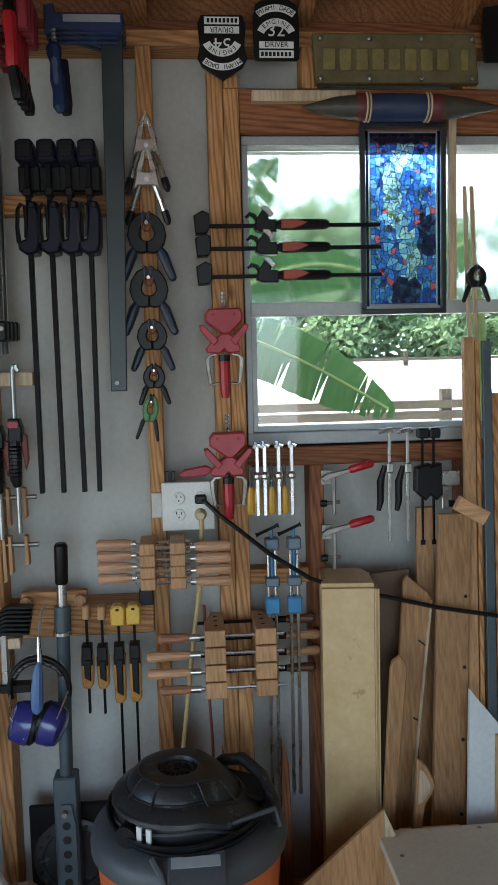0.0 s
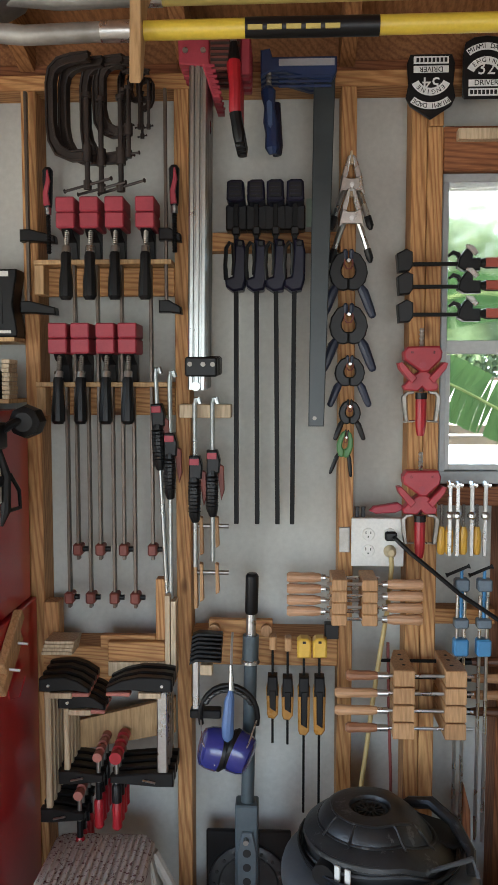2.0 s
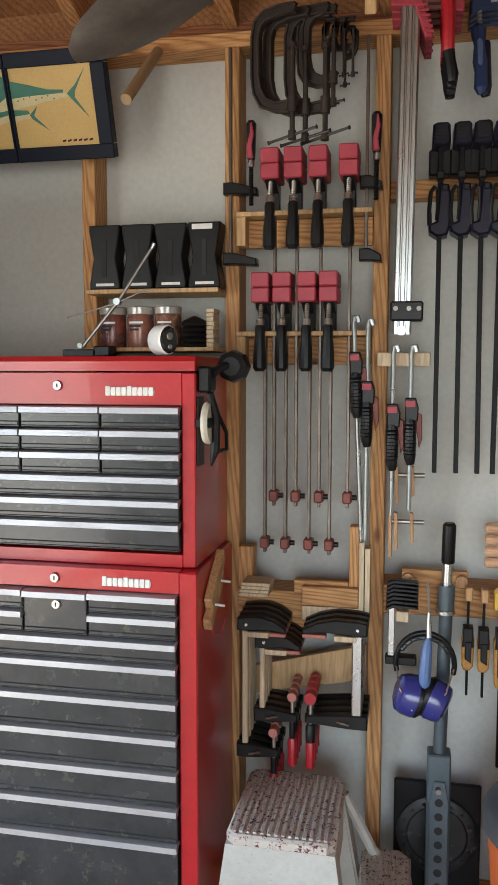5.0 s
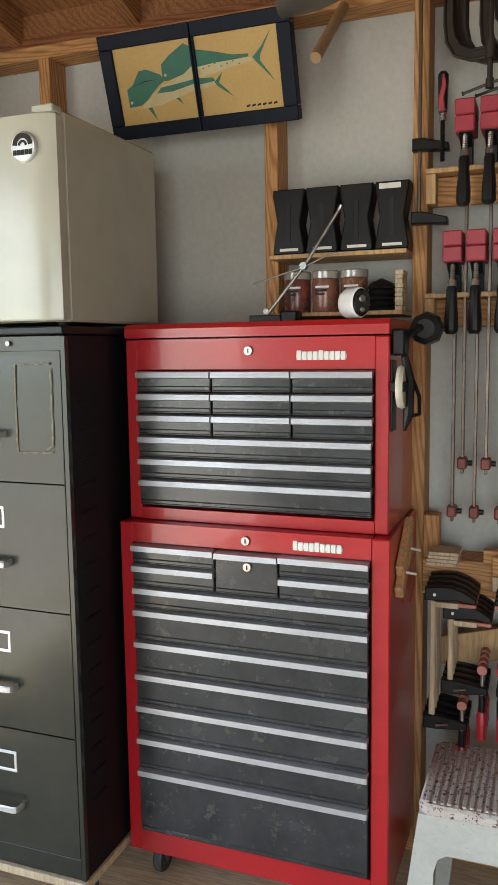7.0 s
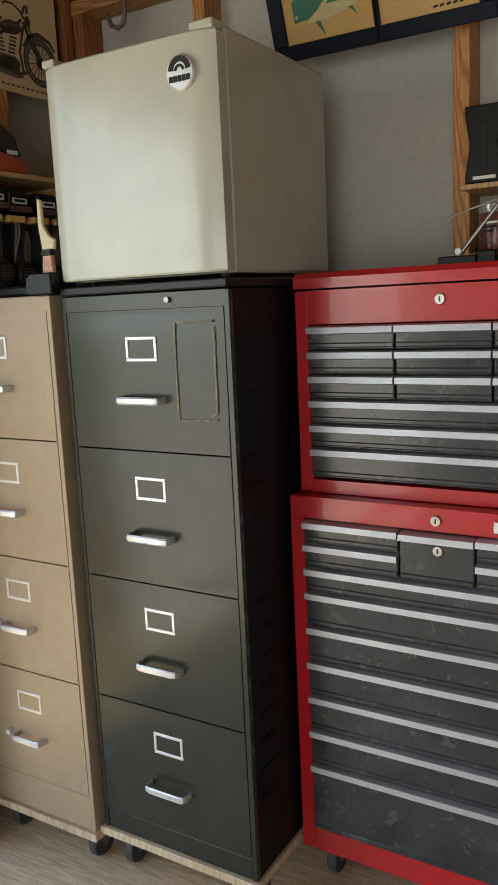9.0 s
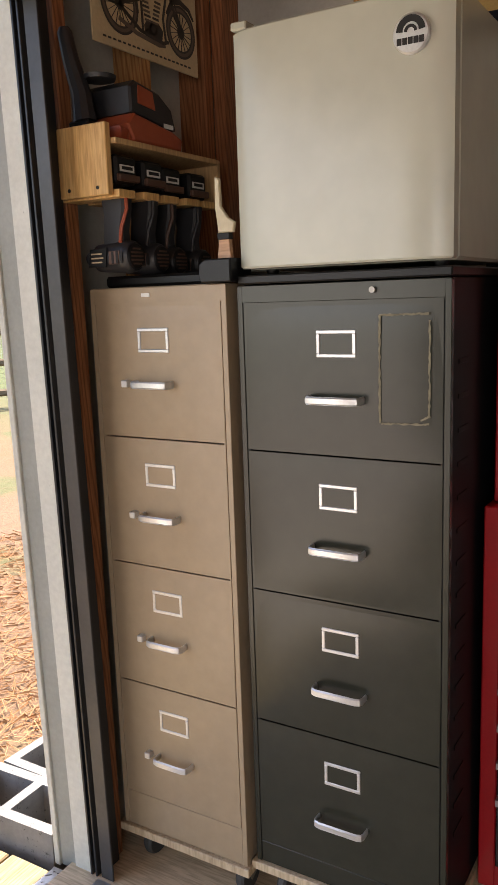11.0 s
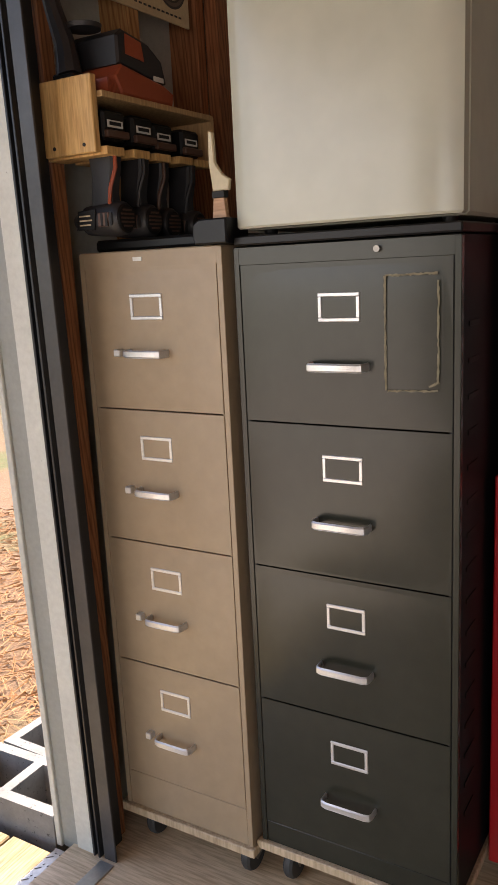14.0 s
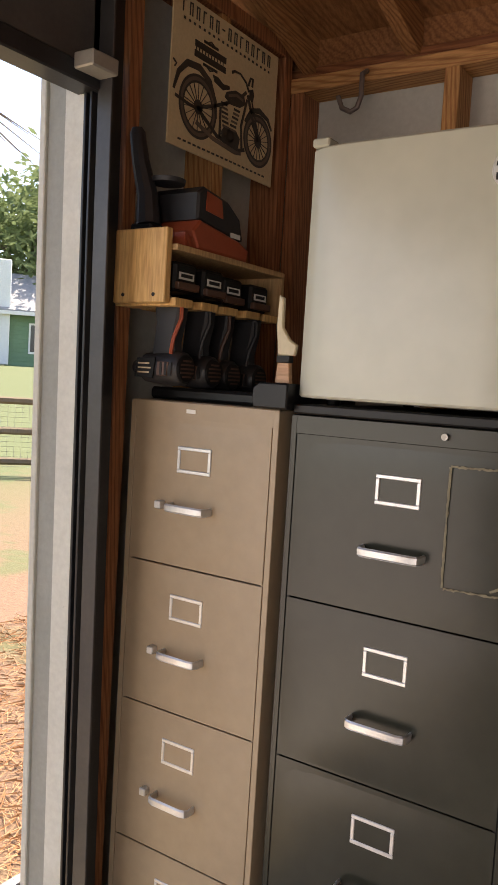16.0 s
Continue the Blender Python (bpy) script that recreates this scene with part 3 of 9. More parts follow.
for k in range(5):
    part("bar", box(bm_new(), (ex - 0.0245 + 0.0100 * k, fy - 0.0075, ez - 0.017), (ex - 0.0165 + 0.0100 * k, fy - 0.004, ez - 0.006), 0), NEAR_BLACK, emb)
for x in (fx0 + 0.04, fx1 - 0.04):
    for y in (fy + 0.08, 1.97):
        part("foot", lathe(bm_new(), [(0.012, 0.0), (0.014, 0.006), (0.014, 0.011)], (x, y, 1.4618), 14), BLACK, fr)
solid("rubber_mat", box(bm_new(), (-2.046, 1.540, 1.4435), (-1.600, 2.10, 1.4615), 0.003), BLACK, "thick black rubber mat under the refrigerator", "mat")

# ---- clamps on the back wall ----
def put(make, spots, label, group, category="clamp"):
    """Build a thing once at the first spot and copy it to the others."""
    ob = make(spots[0])
    tagged(ob, label, category, group)
    for s in spots[1:]:
        copy_thing(ob, s if isinstance(s, Matrix) else Matrix.Translation(s))
    return ob


def base(name, at):
    ob = thing(name, (0, 0, 0), "", "", local=True)
    ob.matrix_world = at if isinstance(at, Matrix) else Matrix.Translation(at)
    return ob


def screw_thread(bm, p0, p1, r, turns):
    """A threaded bar: rings of alternate radius."""
    p0, p1 = Vector(p0), Vector(p1)
    n = turns * 2
    tube(bm, [p0.lerp(p1, i / n) for i in range(n + 1)], [r if i % 2 else r * 0.72 for i in range(n + 1)], 8)
    return bm


BAR_STEEL = surface("brown_steel_bar", (0.17, 0.14, 0.115), (0.11, 0.085, 0.07), 0.36, 0.7, 16, 160, 0.1, 0.12)
def parallel_clamp(bar):
    def make(at):
        c = base("parallel_clamp", at)
        jaw = part("upper_jaw", box(bm_new(), (-0.023, 0.0, -0.036), (0.023, 0.095, 0.0), 0.003), CLAMP_RED, c)
        part("lower_jaw", box(bm_new(), (-0.023, 0.0, -0.074), (0.023, 0.095, -0.0375), 0.003), CLAMP_RED, c)
        bm = bm_new()
        prism(bm, [(0.012, -0.0745), (0.09, -0.0745), (0.09, -0.15), (0.075, -0.15), (0.06, -0.10), (0.03, -0.09)], -0.014, 0.014, "yz", 0.002)
        part("housing", bm, BLACK, c)
        part("screw", screw_thread(bm_new(), (0, 0.022, -0.075), (0, 0.010, -0.122), 0.0070, 9), DULL_STEEL, c)
        part("ferrule", tube(bm_new(), [(0, 0.011, -0.118), (0, 0.007, -0.134)], 0.011, 14), STEEL, c)
        bm = bm_new()
        tube(bm, [(0, 0.007, -0.132), (0, 0.006, -0.140), (0, 0.004, -0.165), (0, 0.002, -0.205), (0, 0.0, -0.238), (0, 0.0, -0.246)], [0.011, 0.013, 0.0125, 0.0165, 0.0165, 0.011], 10)
        part("handle", bm, BLACK, c, "black moulded handle")
        part("bar", box(bm_new(), (-0.0038, 0.075, -bar), (0.0038, 0.095, -0.075), 0.001), BAR_STEEL, c, "brownish steel bar")
        e = part("end_stop", box(bm_new(), (-0.012, 0.066, -bar + 0.012), (0.012, 0.104, -bar + 0.042), 0.004), RUST_RED, c, "dark red end stop")
        part("knob", tube(bm_new(), [(0.011, 0.085, -bar + 0.027), (0.024, 0.085, -bar + 0.027)], 0.007, 10), BLACK, e)
        return c
    return make


put(parallel_clamp(0.90), [(x, 2.012, 1.980) for x in (-0.788, -0.730, -0.669, -0.595)], "parallel jaw clamp with crimson jaws and black handle", "parallel clamps")
put(parallel_clamp(0.725), [(x, 2.012, 1.679) for x in (-0.812, -0.757, -0.695, -0.641)], "parallel jaw clamp with crimson jaws and black handle", "parallel clamps")
for z in (1.840, 1.536):
    r = thing("clamp_rack", (-0.715, 2.13, z - 0.06), "pine ledge with slots that holds a row of clamps", "rack")
    part("front_board", box(bm_new(), (-0.886, 2.128, z - 0.085), (-0.540, 2.146, z - 0.014), 0.002), PINE_X, r)
    part("top_board", box(bm_new(), (-0.886, 2.075, z - 0.012), (-0.540, 2.205, z), 0.0015), PLY_Z, r)
    part("end_block", box(bm_new(), (-0.886, 2.08, z - 0.085), (-0.862, 2.126, z - 0.0125), 0.0015), PLY_Z, r)


def c_clamp(h, d, rr, reach=0.28, bar=0.35, skew=0.0):
    """A cast frame of I section with a screw through its lower arm."""
    def make(at):
        c = base("c_clamp", at)
        mid = [(d * 1.0, -0.004), (d * 0.62, 0.0), (d * 0.30, -0.004), (d * 0.13, -0.018), (d * 0.07, -h * 0.2), (d * 0.07, -h * 0.62), (d * 0.12, -h * 0.78), (d * 0.27, -h * 0.91), (d * 0.55, -h * 0.985), (d * 1.0, -h)]
        ws = [rr * 2.0, rr * 2.2, rr * 2.6, rr * 2.7, rr * 2.3, rr * 2.3, rr * 2.6, rr * 2.7, rr * 2.4, rr * 2.6]
        part("frame", ribbon(bm_new(), mid, ws, -rr * 0.35, rr * 0.35, "xz", 0), CAST, c)
        for s, q in ((1, 0.82), (-1, 0.82)):
            edge = []
            for i, (u, v) in enumerate(mid):
                du = Vector(mid[min(i + 1, len(mid) - 1)]) - Vector(mid[max(i - 1, 0)])
                du.normalize()
                edge.append((u - s * du.y * ws[i] * 0.5 * q, v + s * du.x * ws[i] * 0.5 * q))
            part("flange", ribbon(bm_new(), edge, rr * 0.55, -rr * 0.85, rr * 0.85, "xz", 0.001), CAST, c)
        x = d * 0.93
        part("boss", tube(bm_new(), [(x, 0, -h * 0.90), (x, 0, -h * 1.07)], rr * 1.15, 12), CAST, c)
        part("screw", tube(bm_new(), [(x, 0, -h * 0.42), (x, 0, -h * (1 + reach))], rr * 0.62, 10), CAST, c)
        part("swivel_pad", tube(bm_new(), [(x, 0, -h * 0.37), (x, 0, -h * 0.42)], rr * 1.1, 12), CAST, c)
        part("screw_head", tube(bm_new(), [(x, 0, -h * (1 + reach) + rr), (x, 0, -h * (1 + reach) - rr)], rr * 0.95, 10), CAST, c)
        z = -h * (1 + reach)
        part("sliding_bar", tube(bm_new(), [(x - h * bar, 0.0, z - skew), (x - h * bar * 0.97, 0.0, z - skew), (x + h * bar * 0.97, 0.0, z + skew), (x + h * bar, 0.0, z + skew)], [rr * 0.55, rr * 0.33, rr * 0.33, rr * 0.55], 8), CAST, c)
        return c
    return make


def turned(x, y, z, a, lean=0.0):
    return pose(x, y, z, 0, lean, a)


put(c_clamp(0.232, 0.125, 0.0105, 0.30, 0.30, 0.008), [turned(-0.840, 2.070, 2.310, -24), turned(-0.812, 2.085, 2.306, -22), turned(-0.758, 2.085, 2.306, -27)], "large dark cast iron C-clamp hung on the top plate", "C-clamps")
put(c_clamp(0.165, 0.088, 0.009, 0.33, 0.18), [turned(-0.726, 2.080, 2.302, -22), turned(-0.711, 2.062, 2.302, -22)], "medium dark cast iron C-clamp hung on the top plate", "C-clamps")
put(c_clamp(0.068, 0.036, 0.0055, 0.95, 0.20), [turned(-0.664, 2.075, 2.288, -35), turned(-0.640, 2.075, 2.286, -35), turned(-0.618, 2.075, 2.286, -35), turned(-0.584, 2.080, 2.276, 150)], "small dark cast iron C-clamp hung on the top plate", "C-clamps")

# long bar clamps along the two studs beside the rack
def bar_clamp_red(dx):
    def make(at):
        c = base("bar_clamp", at)
        part("bar", box(bm_new(), (-0.004, -0.006, -0.545), (0.004, 0.006, 0.0), 0.001), BAR_STEEL, c, "flat steel bar")
        for nm, z, ex in (("fixed_jaw", -0.357, 0.0), ("sliding_jaw", -0.535, 0.006)):
            part(nm, prism(bm_new(), [(-0.016, z + 0.018), (0.010, z + 0.018), (dx + 0.014, z + 0.002), (dx + 0.016, z - 0.016), (0.012, z - 0.012), (-0.016, z - 0.012)], -0.020 - ex, 0.010, "xz", 0.003), BLACK, c)
        part("handle", tube(bm_new(), [(dx, -0.02, -0.190), (dx, -0.02, -0.198), (dx, -0.02, -0.24), (dx, -0.02, -0.282), (dx, -0.02, -0.29)], [0.008, 0.0135, 0.012, 0.0105, 0.008], 10), BLACK, c, "black handle")
        part("inlay", ribbon(bm_new(), [(dx + 0.002, -0.198), (dx + 0.004, -0.225), (dx - 0.003, -0.255), (dx, -0.284)], [0.004, 0.011, 0.013, 0.016], -0.0345, -0.024, "xz", 0.002), CLAMP_RED, c, "crimson inlay")
        part("ferrule", tube(bm_new(), [(dx, -0.02, -0.288), (dx, -0.02, -0.305)], 0.0085, 12), STEEL, c)
        part("screw", screw_thread(bm_new(), (dx, -0.02, -0.30), (dx, -0.018, -0.40), 0.0065, 14), BLACK_ROD, c)
        return c
    return make


put(bar_clamp_red(0.058), [turned(-0.905, 2.098, 2.255, 0)], "slim bar clamp with red handle beside a stud", "slim bar clamps")
put(bar_clamp_red(0.024), [turned(-0.555, 2.09, 2.255, 0)], "slim bar clamp with red handle before a stud", "slim bar clamps")

# one-handed clamps with bent ends
def pistol_clamp(drop, length):
    def make(at):
        c = base("pistol_clamp", at)
        part("bar", tube(bm_new(), [(0.014, -0.004, -0.004), (0.010, -0.004, 0.010), (0.003, 0, 0.010), (0, 0, -0.006), (0, 0, -length)], 0.0062, 10), SATIN_ALU, c, "bright steel bar")
        z = -drop
        part("head", prism(bm_new(), [(-0.013, z + 0.012), (0.013, z + 0.012), (0.020, z - 0.012), (0.018, z - 0.045), (-0.013, z - 0.045)], -0.024, 0.012, "xz", 0.003), BLACK, c)
        part("cap", box(bm_new(), (-0.012, -0.0265, z - 0.010), (0.012, -0.0235, z + 0.006), 0.001), CLAMP_RED, c)
        grip = part("grip", tube(bm_new(), [(0, -0.014, z - 0.04), (0, -0.017, z - 0.075), (0, -0.017, z - 0.135), (0.002, -0.012, z - 0.152)], [0.013, 0.0155, 0.0145, 0.010], 10), BLACK, c, "ribbed black grip")
        for k in range(9):
            part("rib", lathe(bm_new(), [(0.012, -0.003), (0.0168, 0.0), (0.012, 0.003)], (0, -0.017, z - 0.055 - 0.009 * k), 10), BLACK, grip)
        part("trigger", prism(bm_new(), [(0.012, z - 0.02), (0.028, z - 0.03), (0.030, z - 0.09), (0.022, z - 0.115), (0.014, z - 0.06)], -0.008, 0.008, "xz", 0.002), RUST_RED, c)
        return c
    return make


put(pistol_clamp(0.090, 0.735), [turned(-0.582, 2.075, 1.560, 0, -2.6)], "long steel bar clamp with ribbed black grip", "pistol clamps")
put(pistol_clamp(0.155, 0.730), [turned(-0.546, 2.075, 1.552, 0, 0)], "long steel bar clamp with ribbed black grip", "pistol clamps")
put(pistol_clamp(0.145, 0.415), [turned(-0.482, 2.060, 1.486, 0)], "steel bar clamp with ribbed black grip hung on a block", "pistol clamps")
put(pistol_clamp(0.130, 0.400), [turned(-0.438, 2.060, 1.486, 0)], "steel bar clamp with ribbed black grip hung on a block", "pistol clamps")
solid("hanging_block", box(bm_new(), (-0.522, 2.070, 1.446), (-0.392, 2.119, 1.480), 0.002), PALE_Z, "pale wooden block screwed to a stud", "block")
# pair of small wooden screw clamps
for z in (1.17, 1.05):
    w = thing("wing_clamp", (-0.455, 2.10, z - 0.05), "small wooden clamp with steel spindle", "clamp", "wing clamps")
    part("spindle", tube(bm_new(), [(-0.49, 2.09, z), (-0.40, 2.09, z)], 0.006, 10), DULL_STEEL, w)
    for i, x in enumerate((-0.485, -0.470, -0.430)):
        part("cheek", prism(bm_new(), [(x - 0.004, z + 0.025), (x + 0.004, z + 0.022), (x + 0.006, z - 0.05 - 0.02 * (2 - i)), (x - 0.003, z - 0.055 - 0.02 * (2 - i))], 2.08, 2.105, "xz", 0.001), MAPLE_Z, w)

# aluminium bar clamps with red heads, stacked one behind the other
def alu_clamp(at):
    c = base("aluminium_bar_clamp", at)
    bm = bm_new()
    prism(bm, [(-0.024, -0.004), (-0.020, -0.010), (-0.013, -0.010), (-0.011, -0.004), (-0.009, -0.004), (-0.007, -0.011), (0.000, -0.011), (0.002, -0.004), (0.005, -0.004), (0.007, -0.010), (0.014, -0.010), (0.018, -0.004), (0.018, 0.009), (-0.024, 0.009)], -0.73, 0.0, "xy", 0)
    part("bar", bm, SATIN_ALU, c, "grooved aluminium bar")
    bm = prism(bm_new(), [(-0.050, 0.060), (0.020, 0.060), (0.022, 0.0), (0.046, -0.068), (0.046, -0.080), (0.030, -0.080), (0.012, -0.030), (0.006, -0.012), (-0.046, -0.008)], -0.014, 0.014, "xz", 0.003)
    hd = part("head", bm, CLAMP_RED, c, "red cast head with ribs")
    for k in range(6):
        part("rib", box(bm_new(), (0.010 + 0.0045 * k, -0.018, -0.016 - 0.0115 * k), (0.034 + 0.0030 * k, -0.0135, -0.010 - 0.0115 * k), 0.0008), CLAMP_RED, hd)
    for x in (-0.032, 0.008):
        part("bolt", tube(bm_new(), [(x, -0.019, 0.020), (x, -0.0135, 0.020)], 0.006, 12), STEEL, hd)
    part("maker_panel", box(bm_new(), (-0.030, -0.0155, 0.046), (0.006, -0.0138, 0.058), 0), PALE_Z, hd, "small cream panel")
    part("recess", box(bm_new(), (0.0205, -0.006, -0.018), (0.090, 0.010, 0.052), 0.002), RUST_RED, c)
    for k in range(5):
        part("recess_rib", box(bm_new(), (0.024, -0.010, -0.012 + 0.012 * k), (0.088, -0.0058, -0.007 + 0.012 * k), 0), CAST, c)
    part("back_slab", box(bm_new(), (0.0905, -0.012, -0.030), (0.112, 0.012, 0.060), 0.003), CLAMP_RED, c)
    part("screw", tube(bm_new(), [(0.074, -0.016, 0.055), (0.076, -0.018, 0.030)], 0.008, 10), STEEL, c)
    part("collar", tube(bm_new(), [(0.076, -0.018, 0.036), (0.077, -0.019, 0.010), (0.077, -0.020, -0.004)], [0.008, 0.013, 0.015], 10), BLACK, c)
    bm = tube(bm_new(), [(0.077, -0.020, -0.002), (0.077, -0.020, -0.015), (0.080, -0.020, -0.060), (0.080, -0.020, -0.110), (0.081, -0.020, -0.118)], [0.013, 0.0165, 0.0135, 0.014, 0.012], 10)
    part("handle", bm, HOT_RED, c, "red handle")
    bm = tube(bm_new(), [(0.081, -0.019, -0.116), (0.084, -0.019, -0.135), (0.090, -0.019, -0.165), (0.091, -0.019, -0.182)], [0.014, 0.013, 0.0145, 0.011], 10)
    part("grip", bm, BLACK, c, "black rubber grip")
    j = part("sliding_jaw", box(bm_new(), (-0.030, -0.016, -0.700), (0.044, 0.014, -0.655), 0.004), BLACK, c)
    part("end_socket", tube(bm_new(), [(-0.004, -0.024, -0.722), (-0.004, -0.008, -0.722)], 0.011, 14), SATIN_ALU, c)
    for x in (-0.018, 0.012, 0.034):
        part("bolt", tube(bm_new(), [(x, -0.022, -0.672), (x, -0.015, -0.672)], 0.0055, 8), DULL_STEEL, j)
    return c


put(alu_clamp, [turned(-0.450, 1.915 + 0.042 * i, 2.248 + 0.002 * i, 0, 0.6) for i in range(4)], "aluminium bar clamp with red head hanging from above", "aluminium bar clamps")

# blue clamp on a flat grey bar
c = thing("bar_clamp", (-0.19, 2.03, 1.43), "long grey flat bar clamp with blue jaws", "clamp")
part("bar", prism(bm_new(), [(-0.192, 2.27), (-0.141, 2.27), (-0.163, 1.428), (-0.201, 1.428)], 2.028, 2.040, "xz", 0.002), surface("blue_grey_steel", (0.020, 0.028, 0.031), (0.032, 0.042, 0.045), 0.38, 0.1, 10, 120, 0.06, 0.1), c)
BLUE_CAST = surface("blue_cast_paint", (0.010, 0.026, 0.085), (0.016, 0.036, 0.11), 0.42, 0, 14, 130, 0.1, 0.08)
for i in range(4):
    y = 2.022 + 0.028 * i
    part("jaw", prism(bm_new(), [(-0.318, 2.312), (-0.296, 2.316), (-0.290, 2.296), (-0.139, 2.296), (-0.139, 2.262), (-0.150, 2.24), (-0.20, 2.245), (-0.26, 2.262), (-0.296, 2.262), (-0.318, 2.25)], y - 0.010, y + 0.010, "xz", 0.003), BLUE_CAST, c)
part("plate", box(bm_new(), (-0.275, 2.010, 2.274), (-0.145, 2.0125, 2.290), 0), surface("silver_print", (0.40, 0.42, 0.45), (0.34, 0.36, 0.4), 0.4, 0.3), c, "plain silver maker's panel")
for k in range(3):
    part("jaw_rib", box(bm_new(), (-0.276, 2.0075, 2.246 - 0.011 * k), (-0.152, 2.0115, 2.252 - 0.011 * k), 0.001), BLUE_CAST, c)
hb = part("handle", tube(bm_new(), [(-0.300, 2.022, 2.232), (-0.300, 2.022, 2.222), (-0.299, 2.022, 2.205), (-0.297, 2.022, 2.185), (-0.295, 2.022, 2.15), (-0.292, 2.022, 2.125), (-0.291, 2.022, 2.09), (-0.289, 2.024, 2.076)], [0.008, 0.0175, 0.0165, 0.0125, 0.017, 0.0145, 0.0165, 0.009], 8), BLUE_CAST, c, "blue fluted handle")
part("grip_panel", prism(bm_new(), [(-0.304, 2.190), (-0.298, 2.196), (-0.291, 2.190), (-0.289, 2.140), (-0.294, 2.132), (-0.301, 2.138)], 2.0035, 2.010, "xz", 0.001), surface("pale_blue_grip", (0.05, 0.09, 0.19), (0.07, 0.12, 0.24), 0.35), hb)
part("handle", tube(bm_new(), [(-0.285, 2.045, 2.20), (-0.282, 2.045, 2.10), (-0.278, 2.046, 2.078)], [0.014, 0.017, 0.010], 8), NAVY, c)
part("screw", screw_thread(bm_new(), (-0.300, 2.022, 2.30), (-0.298, 2.022, 2.23), 0.007, 8), DULL_STEEL, c)
part("bolt", tube(bm_new(), [(-0.186, 2.024, 1.448), (-0.186, 2.0285, 1.448)], 0.005, 10), DULL_STEEL, c)

# quick-release clamps on their rail
rail(-0.499, -0.121, 1.872, 1.918, 2.155, PY, name="rail")
def quick_clamp(at):
    c = base("quick_clamp", at)
    part("head", prism(bm_new(), [(-0.020, -0.005), (-0.010, 0.0), (0.014, 0.0), (0.020, -0.006), (0.022, -0.046), (0.012, -0.052), (-0.014, -0.052), (-0.021, -0.046)], -0.032, 0.05, "xz", 0.004), NAVY, c, "navy moulded jaw")
    pad = part("pad", box(bm_new(), (-0.015, -0.0345, -0.042), (0.015, -0.0315, -0.008), 0.001), BLACK, c)
    for k in range(3):
        part("groove", box(bm_new(), (-0.012, -0.0356, -0.036 + 0.009 * k), (0.010, -0.0343, -0.033 + 0.009 * k), 0), NAVY, pad)
    part("rear_block", box(bm_new(), (-0.027, 0.03, -0.108), (0.026, 0.075, -0.046), 0.004), BLACK, c)
    part("bar", box(bm_new(), (-0.0056, -0.004, -0.832), (0.0056, 0.014, -0.05), 0.001), BLACK_ROD, c, "thin black steel bar")
    part("stop", box(bm_new(), (-0.009, -0.012, -0.126), (0.010, 0.018, -0.106), 0.003), BLACK, c)
    body = part("trigger_body", prism(bm_new(), [(-0.002, -0.136), (0.020, -0.140), (0.026, -0.17), (0.025, -0.235), (0.018, -0.258), (-0.006, -0.262), (-0.024, -0.250), (-0.026, -0.232), (-0.008, -0.226), (-0.004, -0.19)], -0.020, 0.045, "xz", 0.005), NAVY, c)
    part("trigger", tube(bm_new(), [(-0.023, -0.014, -0.234), (-0.025, -0.018, -0.20), (-0.022, -0.020, -0.158), (-0.014, -0.020, -0.146), (-0.006, -0.018, -0.150), (-0.005, -0.016, -0.19), (-0.007, -0.014, -0.222)], [0.006, 0.005, 0.005, 0.005, 0.005, 0.004, 0.004], 8), BLACK, body)
    part("release", box(bm_new(), (0.004, -0.026, -0.156), (0.018, -0.019, -0.142), 0.002), BLACK, body)
    return c


put(quick_clamp, [turned(-0.378, 2.045, 2.016, 0, 0.0), turned(-0.329, 2.045, 2.016, 0, -0.2), turned(-0.283, 2.045, 2.016, 0, -0.5), turned(-0.235, 2.045, 2.016, 0, 0.3)], "one-handed clamp with navy jaws and thin black bar", "quick clamps")
solid("paper_tag", box(bm_new(), (-0.205, 2.150, 1.93), (-0.180, 2.154, 2.00), 0), surface("green_tag", (0.25, 0.42, 0.33), (0.45, 0.5, 0.45), 0.6), "green and white paper tag behind the clamps", "tag")

